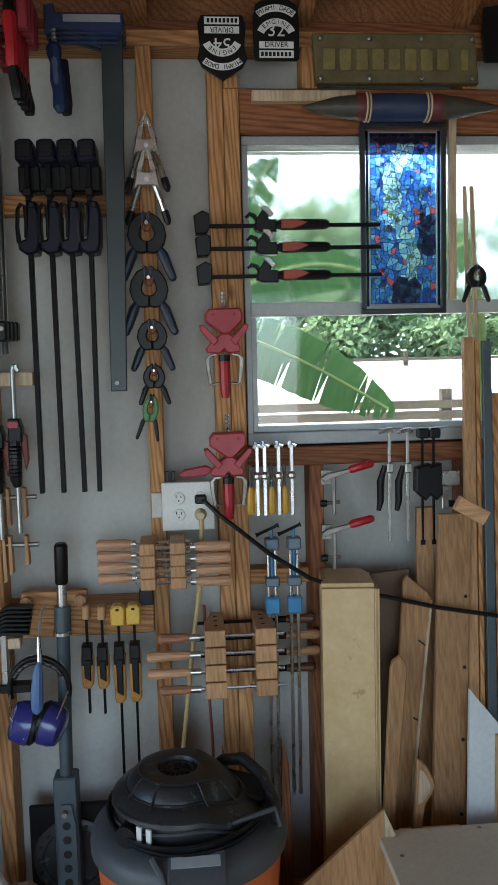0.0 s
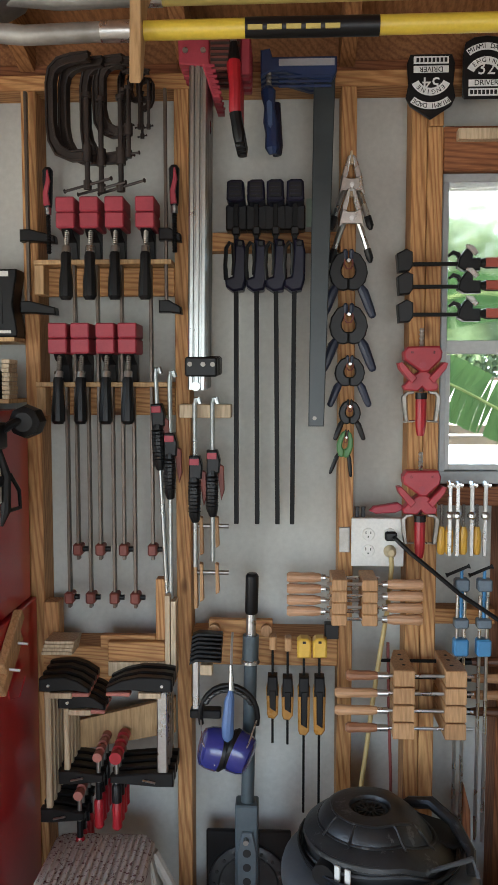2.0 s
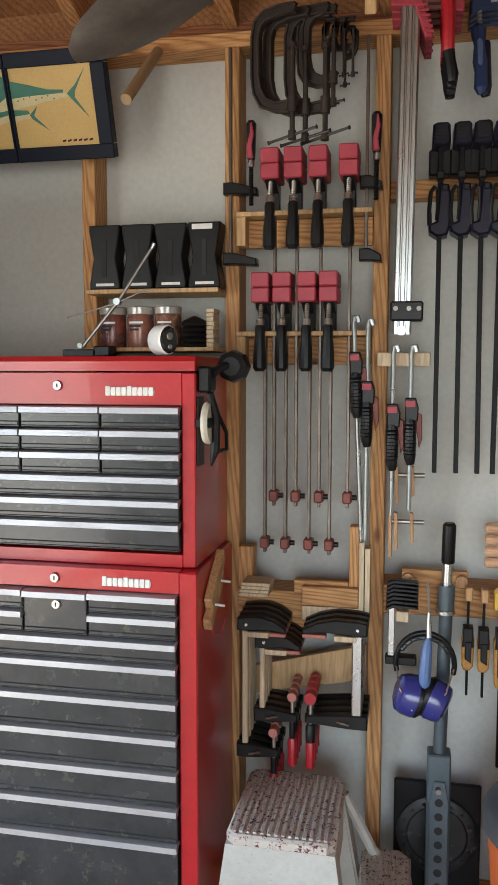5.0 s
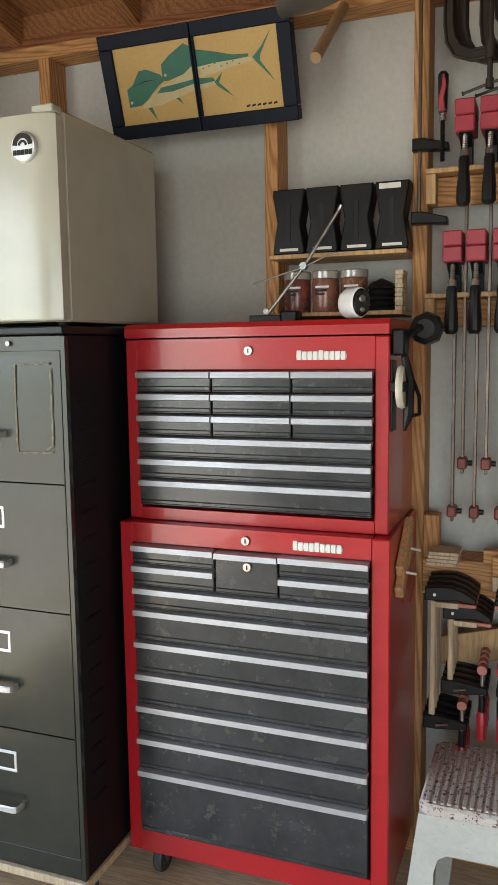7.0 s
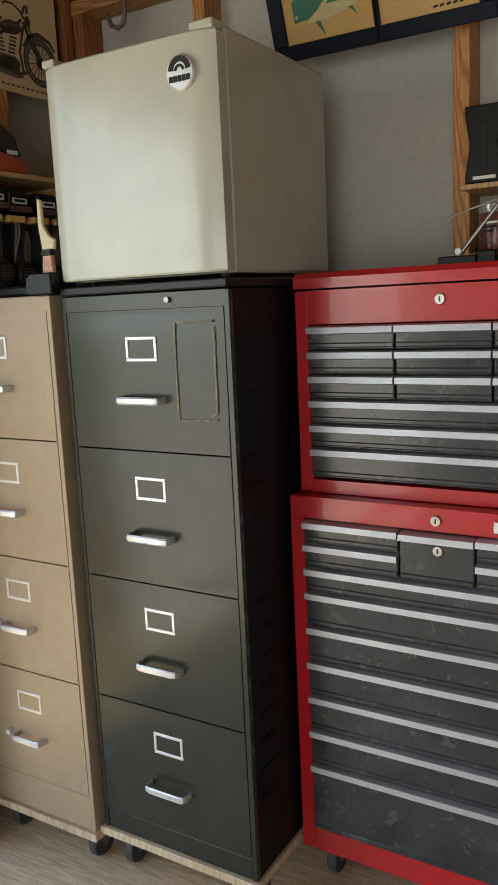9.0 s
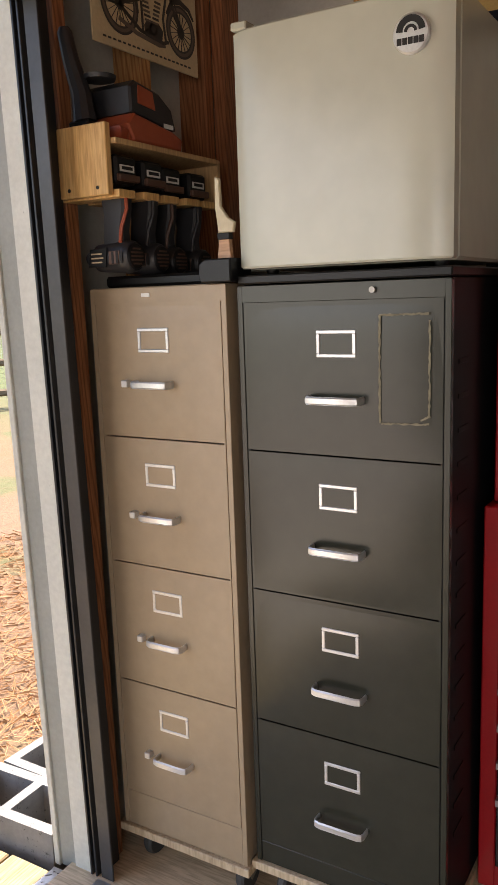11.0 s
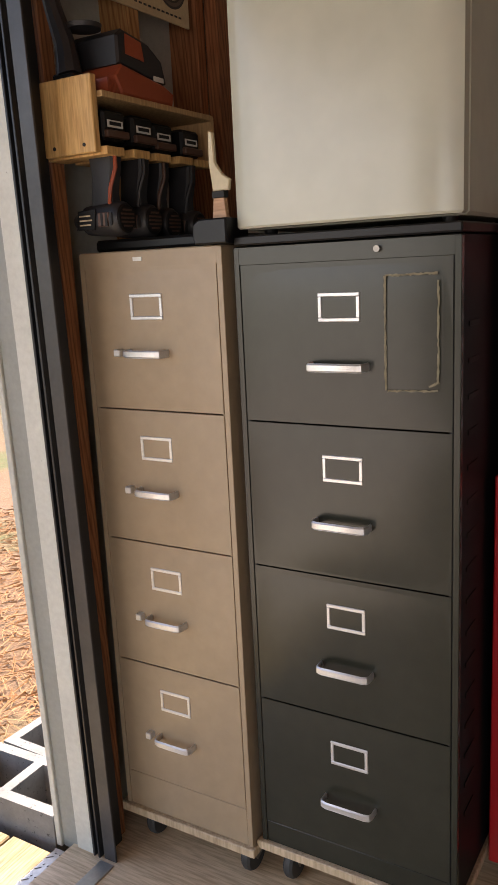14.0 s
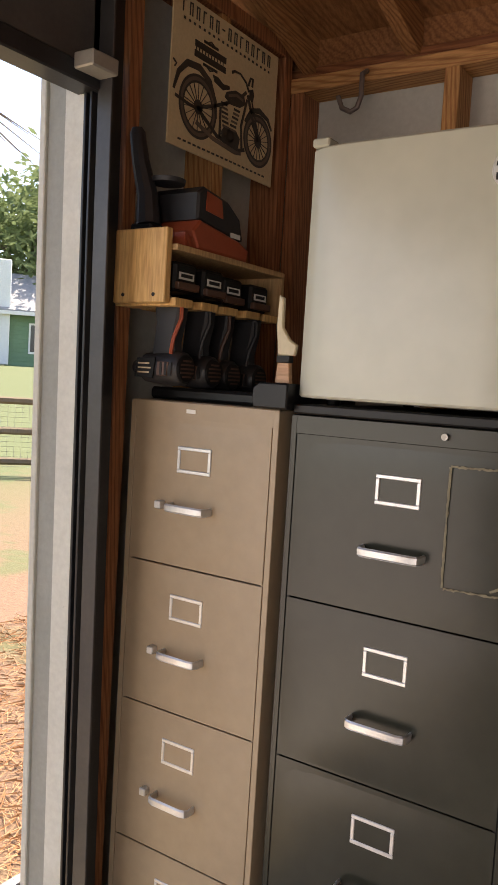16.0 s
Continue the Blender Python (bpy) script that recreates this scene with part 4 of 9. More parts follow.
# chain of spring clamps
def spring_clamp(w, h, body, tip, name="spring_clamp"):
    def make(at):
        c = base(name, at)
        for s in (-1, 1):
            bm = prism(bm_new(), [(s * 0.16 * w, -0.03 * h), (s * 0.30 * w, -0.07 * h), (s * 0.45 * w, -0.20 * h), (s * 0.50 * w, -0.34 * h), (s * 0.44 * w, -0.47 * h), (s * 0.30 * w, -0.58 * h), (s * 0.13 * w, -0.60 * h), (s * 0.0 * w, -0.58 * h), (s * 0.0 * w, -0.42 * h), (s * 0.10 * w, -0.41 * h), (s * 0.17 * w, -0.36 * h), (s * 0.18 * w, -0.29 * h), (s * 0.12 * w, -0.20 * h), (s * 0.07 * w, -0.16 * h), (s * 0.07 * w, -0.04 * h)], -0.010, 0.010, "xz", 0.003)
            part("jaw", bm, body, c)
            bm = tube(bm_new(), [(s * 0.30 * w, 0, -0.52 * h), (s * 0.40 * w, 0, -0.62 * h), (s * 0.56 * w, 0, -0.86 * h), (s * 0.64 * w, 0, -0.97 * h), (s * 0.66 * w, 0, -h)], [0.09 * w, 0.135 * w, 0.12 * w, 0.10 * w, 0.05 * w], 10)
            part("arm", bm, tip, c)
            bm = tube(bm_new(), [(s * 0.075 * w, -0.004, 0.0), (s * 0.08 * w, -0.006, -0.02 * h), (s * 0.075 * w, -0.006, -0.13 * h), (s * 0.07 * w, -0.004, -0.15 * h)], [0.04 * w, 0.065 * w, 0.06 * w, 0.03 * w], 8)
            part("pad", bm, tip, c)
        bm = tube(bm_new(), [(-0.10 * w, -0.008, -0.13 * h), (-0.11 * w, -0.009, -0.22 * h), (-0.05 * w, -0.010, -0.28 * h), (0.05 * w, -0.010, -0.28 * h), (0.11 * w, -0.009, -0.22 * h), (0.10 * w, -0.008, -0.13 * h)], 0.018 * w + 0.0006, 6)
        part("spring", bm, RUST_RED, c, "coppery spring ring")
        part("rivet", tube(bm_new(), [(0, -0.016, -0.16 * h), (0, 0.012, -0.16 * h)], 0.035 * w + 0.001, 10), STEEL, c)
        return c
    return make


SLATE = surface("slate_rubber", (0.012, 0.018, 0.040), (0.020, 0.028, 0.055), 0.45, 0, 12, 130, 0.1, 0.1)
put(spring_clamp(0.095, 0.165, BLACK, SLATE), [(-0.104, 2.072, 1.858), (-0.103, 2.066, 1.727)], "large black spring clamp with slate blue grips", "spring clamps")
put(spring_clamp(0.075, 0.125, BLACK, SLATE), [(-0.099, 2.066, 1.600)], "black spring clamp with slate blue grips", "spring clamps")
put(spring_clamp(0.055, 0.10, BLACK, BLACK), [turned(-0.098, 2.068, 1.492, 0, 0)], "small black spring clamp", "spring clamps")
put(spring_clamp(0.040, 0.115, surface("green_plastic", (0.06, 0.17, 0.05), (0.09, 0.22, 0.07), 0.45), BLACK), [turned(-0.104, 2.064, 1.418, 0, 8)], "small green and black spring clamp", "spring clamps")


def metal_spring(at):
    c = base("metal_spring_clamp", at)
    for s in (-1, 1):
        bm = prism(bm_new(), [(s * 0.002, 0.0), (s * 0.010, -0.004), (s * 0.026, -0.055), (s * 0.026, -0.085), (s * 0.020, -0.085), (s * 0.008, -0.04)], -0.014, 0.014, "xz", 0.002)
        part("jaw", bm, STEEL, c)
        part("arm", tube(bm_new(), [(s * 0.018, 0, -0.08), (s * 0.032, 0, -0.12), (s * 0.046, 0, -0.165), (s * 0.048, 0, -0.175)], [0.008, 0.007, 0.007, 0.003], 8), STEEL, c)
    part("band", prism(bm_new(), [(-0.022, -0.050), (-0.008, -0.058), (0.008, -0.058), (0.022, -0.050), (0.033, -0.100), (0.022, -0.088), (-0.022, -0.088), (-0.033, -0.100)], -0.020, -0.016, "xz", 0.002), STEEL, c)
    part("rivet", tube(bm_new(), [(0, -0.024, -0.074), (0, 0.018, -0.074)], 0.0055, 12), ALU, c)
    for s in (-1, 1):
        part("dark_tip", tube(bm_new(), [(s * 0.040, 0, -0.145), (s * 0.047, 0, -0.168), (s * 0.0485, 0, -0.178)], [0.009, 0.009, 0.004], 8), BLACK, c, "black rubber tip")
    part("tip", tube(bm_new(), [(0, 0, 0.012), (0, 0, -0.02)], [0.003, 0.007], 8), PALE_Z, c)
    return c


put(metal_spring, [(-0.098, 2.078, 2.085), (-0.099, 2.066, 2.004)], "bright steel spring clamp hanging in a chain", "metal spring clamps")

# ---- signs over the window ----
BRASS = surface("olive_brass", (0.12, 0.10, 0.045), (0.20, 0.165, 0.08), 0.55, 0.3, 16, 70, 0.8, 0.15, ((0.05, 0.042, 0.025), 30, 0.62))
GOLD = surface("worn_gold_letters", (0.32, 0.265, 0.09), (0.19, 0.155, 0.065), 0.5, 0.3, 26, 90, 0.6, 0.1, ((0.07, 0.06, 0.03), 40, 0.62))
sg = thing("name_board", (0.52, 2.09, 2.168), "worn olive brass sign board with raised bars and round studs", "sign")
part("board", prism(bm_new(), [(0.313, 2.284), (0.718, 2.287), (0.730, 2.168), (0.321, 2.167)], 2.086, 2.112, "xz", 0.003), BRASS, sg)
for i in range(9):
    x = 0.338 + 0.0405 * i
    if i == 8:
        continue
    part("raised_bar", box(bm_new(), (x, 2.080, 2.196), (x + 0.030, 2.0865, 2.248), 0.002), GOLD, sg)
part("raised_bar", box(bm_new(), (0.682, 2.080, 2.196), (0.702, 2.0865, 2.248), 0.002), GOLD, sg)
for x in (0.326, 0.448, 0.578, 0.706):
    for z in (2.272, 2.178):
        part("stud", lathe(bm_new(), [(0.001, -0.006), (0.005, -0.005), (0.008, 0.0), (0.008, 0.004)], (x + 0.005, 2.086, z), 12, "y"), STEEL, sg)


def lettering(parent, text, size, m, material, name="lettering", depth=0.0004):
    cu = bpy.data.curves.new(name, "FONT")
    cu.body, cu.size, cu.extrude, cu.align_x, cu.align_y = text, size, depth, "CENTER", "CENTER"
    cu.resolution_u = 2
    tmp = bpy.data.objects.new(name, cu)
    me = bpy.data.meshes.new_from_object(tmp)
    bpy.data.objects.remove(tmp)
    bpy.data.curves.remove(cu)
    me.transform(m)
    me.materials.clear()
    me.materials.append(material)
    ob = new(name, me)
    ob.parent = parent
    OFFSET[ob.name] = OFFSET[parent.name]
    return ob


PRINT_WHITE = surface("pale_print", (0.85, 0.86, 0.84), (0.78, 0.79, 0.77), 0.5)
def helmet_shield(x, z, flip, number):
    """A leather helmet front with engine number; built upright about its middle, then turned."""
    r = 180 if flip else 0
    at = pose(x, 2.086, z, 0, r, 0)
    s = base("helmet_shield", at)
    tagged(s, "black leather helmet front with white panels, hung " + ("upside down" if flip else "upright"), "shield", "helmet shields")
    out = [(-0.050, 0.060), (-0.030, 0.072), (0.0, 0.076), (0.030, 0.072), (0.050, 0.060), (0.056, 0.03), (0.056, -0.066), (0.050, -0.072), (-0.050, -0.072), (-0.056, -0.066), (-0.056, 0.03)]
    if flip:
        out = [(-0.05, 0.05), (0.0, 0.082), (0.05, 0.05), (0.06, 0.03), (0.054, 0.0), (0.058, -0.05), (0.050, -0.072), (-0.050, -0.072), (-0.058, -0.05), (-0.054, 0.0), (-0.06, 0.03)]
    part("leather", prism(bm_new(), out, 0.0, 0.008, "xz", 0.002), BLACK, s)
    f = -1 if flip else 1
    def arc_panel(r0, r1, zc, spread):
        pts = [(r1 * math.sin(a), zc + r1 * math.cos(a)) for a in [radians(-spread + spread * 2 * k / 10) for k in range(11)]]
        pts += [(r0 * math.sin(a), zc + r0 * math.cos(a)) for a in [radians(spread - spread * 2 * k / 10) for k in range(11)]]
        return prism(bm_new(), pts, -0.0015, 0.001, "xz", 0)
    top = part("banner", arc_panel(0.064, 0.080, -0.022, 38), PRINT_WHITE, s, "white curved banner")
    mid = part("banner", arc_panel(0.034, 0.052, -0.026, 62), PRINT_WHITE, s, "white curved banner")
    def face(dx, dz, ang=0):
        return Matrix.Translation((dx, -0.0022, dz)) @ Matrix.Rotation(radians(ang), 4, "Y") @ Matrix.Rotation(radians(90), 4, "X")
    for text, rad, zc, spread, parent, sz in (("MIAMI DADE", 0.072, -0.022, 33, top, 0.0155), ("ENGINE", 0.043, -0.026, 42, mid, 0.0150)):
        k = len(text)
        for i, chx in enumerate(text):
            if chx == " ":
                continue
            a = -spread + 2 * spread * i / (k - 1)
            lettering(parent, chx, sz, face(rad * math.sin(radians(a)), zc + rad * math.cos(radians(a)), a), NEAR_BLACK)
    lettering(s, number, 0.044, face(0, -0.003), PRINT_WHITE, "number")
    d = part("banner", box(bm_new(), (-0.042, -0.0015, -0.044), (0.042, 0.001, -0.028), 0), PRINT_WHITE, s, "white plate")
    lettering(d, "DRIVER", 0.0175, face(0, -0.036), NEAR_BLACK)
    d = part("banner", box(bm_new(), (-0.042, -0.0015, -0.066), (0.042, 0.001, -0.049), 0), PRINT_WHITE, s, "white plate")
    for i in range(8):
        part("dark_bar", box(bm_new(), (-0.038 + 0.0096 * i, -0.0022, -0.0625), (-0.0315 + 0.0096 * i, -0.0012, -0.0525), 0), NEAR_BLACK, d)
    return s


helmet_shield(0.092, 2.253, True, "54")
helmet_shield(0.224, 2.291, False, "32")
solid("helmet_shield", prism(bm_new(), [(0.742, 2.35), (0.80, 2.36), (0.85, 2.34), (0.85, 2.22), (0.745, 2.22), (0.738, 2.29)], 2.088, 2.098, "xz", 0.002), BLACK, "dark leather shield at the end of the row", "shield", "helmet shields")
solid("pale_strip", box(bm_new(), (0.162, 2.092, 2.126), (0.42, 2.118, 2.152), 0.001), PALE_Z, "pale planed strip resting on the window header", "strip")

# painted float
fl = thing("fishing_float", (0.52, 2.03, 2.063), "wooden spindle float with blue middle and red bands", "float")
WORN_GREEN = surface("worn_grey_green", (0.035, 0.042, 0.036), (0.11, 0.075, 0.045), 0.5, 0, 14, 90, 0.3, 0.1, ((0.22, 0.14, 0.09), 16, 0.66))
part("body", lathe(bm_new(), [(0.031, 0.432), (0.033, 0.50), (0.031, 0.588)], (0, 2.045, 2.096), 24, "x"), surface("deep_blue_paint", (0.016, 0.028, 0.075), (0.03, 0.045, 0.10), 0.45, 0, 12, 90, 0.25, 0.1, ((0.10, 0.09, 0.08), 22, 0.68)), fl)
for a, b, cc in ((0.408, 0.432, 1), (0.588, 0.618, 1)):
    part("band", lathe(bm_new(), [(0.029, a), (0.0325, (a + b) / 2), (0.031, b)], (0, 2.045, 2.096), 24, "x"), surface("dull_red_paint", (0.13, 0.028, 0.030), (0.09, 0.02, 0.022), 0.5, 0, 9, 90, 0.25), fl, "dull red band")
for x in (0.432, 0.440, 0.588, 0.580):
    part("cord", lathe(bm_new(), [(0.031, x - 0.003), (0.0355, x), (0.031, x + 0.003)], (0, 2.045, 2.096), 24, "x"), PALE_Z, fl)
part("tip", lathe(bm_new(), [(0.001, 0.275), (0.012, 0.31), (0.024, 0.36), (0.029, 0.408)], (0, 2.045, 2.096), 20, "x"), WORN_GREEN, fl)
part("tip", lathe(bm_new(), [(0.029, 0.618), (0.024, 0.67), (0.012, 0.73), (0.001, 0.78)], (0, 2.045, 2.096), 20, "x"), WORN_GREEN, fl)

# stained glass panel hung in front of the window
gx0, gx1, gz0, gz1 = 0.430, 0.650, 1.605, 2.078
pg = thing("stained_glass_panel", (0.54, 2.12, gz0), "blue stained glass panel in a dark frame at the window", "stained glass")
LEADF = surface("dark_lead_frame", (0.035, 0.040, 0.045), (0.06, 0.065, 0.07), 0.35, 0.4)
for nm, lo, hi in (("frame_rail", (gx0, gz0), (gx1, gz0 + 0.013)), ("frame_rail", (gx0, gz1 - 0.013), (gx1, gz1)), ("frame_stile", (gx0, gz0 + 0.013), (gx0 + 0.013, gz1 - 0.013)), ("frame_stile", (gx1 - 0.013, gz0 + 0.013), (gx1, gz1 - 0.013))):
    part(nm, box(bm_new(), (lo[0], 2.098, lo[1]), (hi[0], 2.115, hi[1]), 0.002), LEADF, pg)
GLASS_COLS = ((0.03, 0.10, 0.62), (0.07, 0.22, 0.90), (0.006, 0.012, 0.10), (0.22, 0.46, 1.0), (0.85, 0.85, 0.30), (0.95, 0.98, 0.72), (0.85, 0.12, 0.20), (0.03, 0.09, 0.22), (0.50, 0.72, 1.0))
def stained(i, c):
    m, n, l, p = _mat("stained_glass_%d" % i)
    tr = n.new("ShaderNodeBsdfTranslucent")
    gl = n.new("ShaderNodeBsdfGlossy")
    gl.inputs["Roughness"].default_value = 0.15
    vec = _coords(n, l)
    col = _mix(n, l, _noise(n, l, vec, 60, 3), tuple(v * 0.7 for v in c), tuple(min(1, v * 1.25 + 0.03) for v in c))
    l.new(col, tr.inputs["Color"])
    clear = n.new("ShaderNodeBsdfTransparent")
    l.new(col, clear.inputs["Color"])
    both = n.new("ShaderNodeMixShader")
    both.inputs[0].default_value = 0.78
    l.new(tr.outputs[0], both.inputs[1])
    l.new(clear.outputs[0], both.inputs[2])
    mx = n.new("ShaderNodeMixShader")
    mx.inputs[0].default_value = 0.05
    l.new(both.outputs[0], mx.inputs[1])
    l.new(gl.outputs[0], mx.inputs[2])
    l.new(mx.outputs[0], n["Material Output"].inputs["Surface"])
    return m
GLASS = [stained(i, c) for i, c in enumerate(GLASS_COLS)]
rng = random.Random(7)
LEAD = surface("lead_came", (0.012, 0.013, 0.016), (0.022, 0.023, 0.026), 0.5, 0.3)
sheets = [bm_new() for _ in GLASS]
nx, nz = 15, 34
gw, gh = gx1 - gx0 - 0.052, gz1 - gz0 - 0.052
jit = {}
def gp(i, k):
    if (i, k) not in jit:
        e = 0 if i in (0, nx) or k in (0, nz) else 1
        jit[(i, k)] = (gx0 + 0.026 + gw * (i + e * rng.uniform(-0.60, 0.60)) / nx, gz0 + 0.026 + gh * (k + e * rng.uniform(-0.60, 0.60)) / nz)
    return jit[(i, k)]
cames = bm_new()
def came(p, q, w=0.0007):
    d = Vector((q[0] - p[0], q[1] - p[1]))
    if d.length < 1e-5:
        return
    nn = Vector((-d.y, d.x)).normalized() * w
    cames.faces.new([cames.verts.new((a, 2.1036, b)) for a, b in ((p[0] + nn.x, p[1] + nn.y), (q[0] + nn.x, q[1] + nn.y), (q[0] - nn.x, q[1] - nn.y), (p[0] - nn.x, p[1] - nn.y))])
for i in range(nx):
    for k in range(nz):
        q = [gp(i, k), gp(i + 1, k), gp(i + 1, k + 1), gp(i, k + 1)]
        u, v = (i + 0.5) / nx, (k + 0.5) / nz
        stream = abs(u - 0.48 - 0.16 * math.sin(v * 7.0)) < 0.13
        dark = v > 0.93 or (v < 0.16 and 0.35 < u < 0.75) or (u > 0.72 and 0.28 < v < 0.52)
        r = rng.random()
        col = (2 if r < 0.7 else 7) if dark else (8 if r < 0.5 else 3) if stream else 6 if r < 0.035 else rng.choice((0, 0, 1, 1, 1, 1, 3, 3))
        sheets[col].faces.new([sheets[col].verts.new((p[0], 2.1045, p[1])) for p in q])
        came(q[0], q[1])
        came(q[0], q[3])
for k in range(64):
    side = rng.random()
    fx = gx0 + 0.034 + (gx1 - gx0 - 0.068) * (side * 0.42 if k % 2 else 0.58 + 0.42 * side)
    fz = gz0 + 0.045 + (gz1 - gz0 - 0.085) * rng.random()
    rr, a0, col = rng.uniform(0.004, 0.0085), rng.random() * 6, 6 if k % 9 == 0 else rng.choice((4, 5, 5))
    for j in range(5):
        a = a0 + j * 1.2566
        q = [(fx, fz), (fx + rr * math.cos(a - 0.5), fz + rr * math.sin(a - 0.5)), (fx + rr * 1.15 * math.cos(a), fz + rr * 1.15 * math.sin(a)), (fx + rr * math.cos(a + 0.5), fz + rr * math.sin(a + 0.5))]
        sheets[col].faces.new([sheets[col].verts.new((p[0], 2.1041, p[1])) for p in q])
        came(q[1], q[2], 0.0004)
        came(q[2], q[3], 0.0004)
        came(q[0], q[1], 0.0003)
for s, m in zip(sheets, GLASS):
    g = part("glass_mosaic", s, m, pg, smooth=False)
    g["kind"] = "stuff"
g = part("lead_came", cames, LEAD, pg, "dark lead lines", smooth=False)
g["kind"] = "stuff"
bm = bm_new()
for lo, hi in (((gx0 + 0.022, gz0 + 0.022), (gx1 - 0.022, gz0 + 0.0245)), ((gx0 + 0.022, gz1 - 0.0245), (gx1 - 0.022, gz1 - 0.022)), ((gx0 + 0.022, gz0 + 0.0245), (gx0 + 0.0245, gz1 - 0.0245)), ((gx1 - 0.0245, gz0 + 0.0245), (gx1 - 0.022, gz1 - 0.0245))):
    box(bm, (lo[0], 2.1025, lo[1]), (hi[0], 2.1055, hi[1]), 0)
part("inner_line", bm, surface("pale_lead", (0.30, 0.34, 0.36), (0.22, 0.25, 0.28), 0.4, 0.5), pg, "thin pale inner frame line")
bm = bm_new()
for x in (gx0 + 0.015, gx1 - 0.021):
    for k in range(22):
        z = gz0 + 0.020 + 0.0197 * k
        box(bm, (x, 2.1035, z), (x + 0.006, 2.1062, z + 0.0192), 0)
g = part("glass_border", bm, GLASS[7], pg)
g["kind"] = "stuff"
solid("pale_batten", box(bm_new(), (0.658, 2.10, 1.64), (0.677, 2.117, 2.10), 0.001), PALE_Z, "pale upright batten leaning at the window", "batten")

# three trigger clamps lying across the window's edge
GRIP_ORANGE = surface("orange_red_grip", (0.36, 0.07, 0.035), (0.28, 0.05, 0.03), 0.45)
def side_clamp(at):
    c = base("bar_clamp", at)
    part("jaw", prism(bm_new(), [(0.0, 0.022), (0.022, 0.034), (0.038, 0.026), (0.038, -0.008), (0.03, -0.02), (0.004, -0.022)], -0.018, 0.018, "xz", 0.003), BLACK, c)
    part("bar", box(bm_new(), (0.03, -0.006, -0.006), (0.458, 0.006, 0.003), 0.001), BLACK_ROD, c, "black steel bar")
    part("sliding_jaw", prism(bm_new(), [(0.150, 0.012), (0.166, 0.034), (0.180, 0.036), (0.182, 0.012), (0.200, 0.012), (0.200, -0.018), (0.160, -0.018), (0.146, -0.01)], -0.016, 0.016, "xz", 0.003), BLACK, c)
    part("lever", ribbon(bm_new(), [(0.126, 0.018), (0.136, 0.026), (0.148, 0.022), (0.156, 0.008)], [0.006, 0.010, 0.010, 0.008], -0.008, 0.008, "xz", 0.002), BLACK, c)
    part("trigger_arm", ribbon(bm_new(), [(0.164, 0.040), (0.176, 0.036), (0.190, 0.020)], [0.006, 0.014, 0.012], -0.019, -0.010, "xz", 0.002), STEEL, c)
    part("screw_grip", tube(bm_new(), [(0.200, -0.004, 0.0), (0.215, -0.004, 0.0), (0.320, -0.004, 0.0), (0.330, -0.004, 0.0)], [0.009, 0.014, 0.013, 0.009], 10), BLACK, c, "black grip with red inlay")
    part("inlay", prism(bm_new(), [(0.212, 0.011), (0.250, 0.012), (0.276, 0.004), (0.262, -0.004), (0.240, -0.011), (0.212, -0.010)], -0.0195, -0.010, "xz", 0.002), GRIP_ORANGE, c, "orange-red inlay")
    return c


put(side_clamp, [(0.010, 2.058, 1.822), (0.012, 2.058, 1.768), (0.013, 2.058, 1.701)], "bar clamp with red and black grip laid across the window", "side bar clamps")

# red corner clamps
CORNER_RED = surface("red_die_casting", (0.40, 0.032, 0.045), (0.33, 0.024, 0.036), 0.42, 0, 9, 120, 0.12, 0.1)
def corner_clamp(at):
    c = base("corner_clamp", at)
    body = prism(bm_new(), [(-0.046, -0.014), (-0.036, 0.0), (0.040, 0.001), (0.047, -0.014), (0.044, -0.032), (0.013, -0.062), (-0.003, -0.062), (-0.044, -0.032)], -0.026, 0.022, "xz", 0.004)
    part("body", body, CORNER_RED, c)
    part("foot", prism(bm_new(), [(-0.046, -0.096), (-0.022, -0.070), (-0.006, -0.060), (0.012, -0.060), (0.026, -0.070), (0.040, -0.096), (0.036, -0.106), (0.010, -0.108), (0.0, -0.098), (-0.010, -0.108), (-0.042, -0.106)], -0.020, 0.018, "xz", 0.003), CORNER_RED, c)
    for s in (-1, 1):
        part("wing", prism(bm_new(), [(s * 0.014, -0.076), (s * 0.050, -0.038), (s * 0.060, -0.040), (s * 0.056, -0.054), (s * 0.026, -0.090)], -0.030, 0.012, "xz", 0.002), CORNER_RED, c)
        part("stirrup", ribbon(bm_new(), [(s * 0.018, -0.111), (s * 0.034, -0.113), (s * 0.042, -0.122), (s * 0.040, -0.150), (s * 0.035, -0.184)], [0.007, 0.008, 0.011, 0.010, 0.008], -0.012, 0.006, "xz", 0.0015), DULL_STEEL, c)
        part("stirrup_pin", tube(bm_new(), [(s * 0.014, 0, -0.182), (s * 0.042, 0, -0.184)], 0.003, 6), STEEL, c)
        part("bolt", tube(bm_new(), [(s * 0.026, -0.026, -0.014), (s * 0.026, -0.02, -0.014)], 0.004, 8), BLACK, c)
    part("screw", screw_thread(bm_new(), (0.0, 0, 0.045), (0.0, 0, -0.11), 0.006, 16), STEEL, c)
    part("pivot", tube(bm_new(), [(0, -0.028, -0.045), (0, -0.02, -0.045)], 0.008, 12), CLAMP_RED, c)
    part("grip", tube(bm_new(), [(0, -0.004, -0.112), (0, -0.004, -0.135), (0, -0.004, -0.195), (0, -0.004, -0.218)], [0.010, 0.014, 0.013, 0.009], 10), HOT_RED, c, "red grip")
    part("collar", tube(bm_new(), [(0, -0.004, -0.112), (0, -0.004, -0.128)], 0.0148, 10), BLACK, c)
    return c


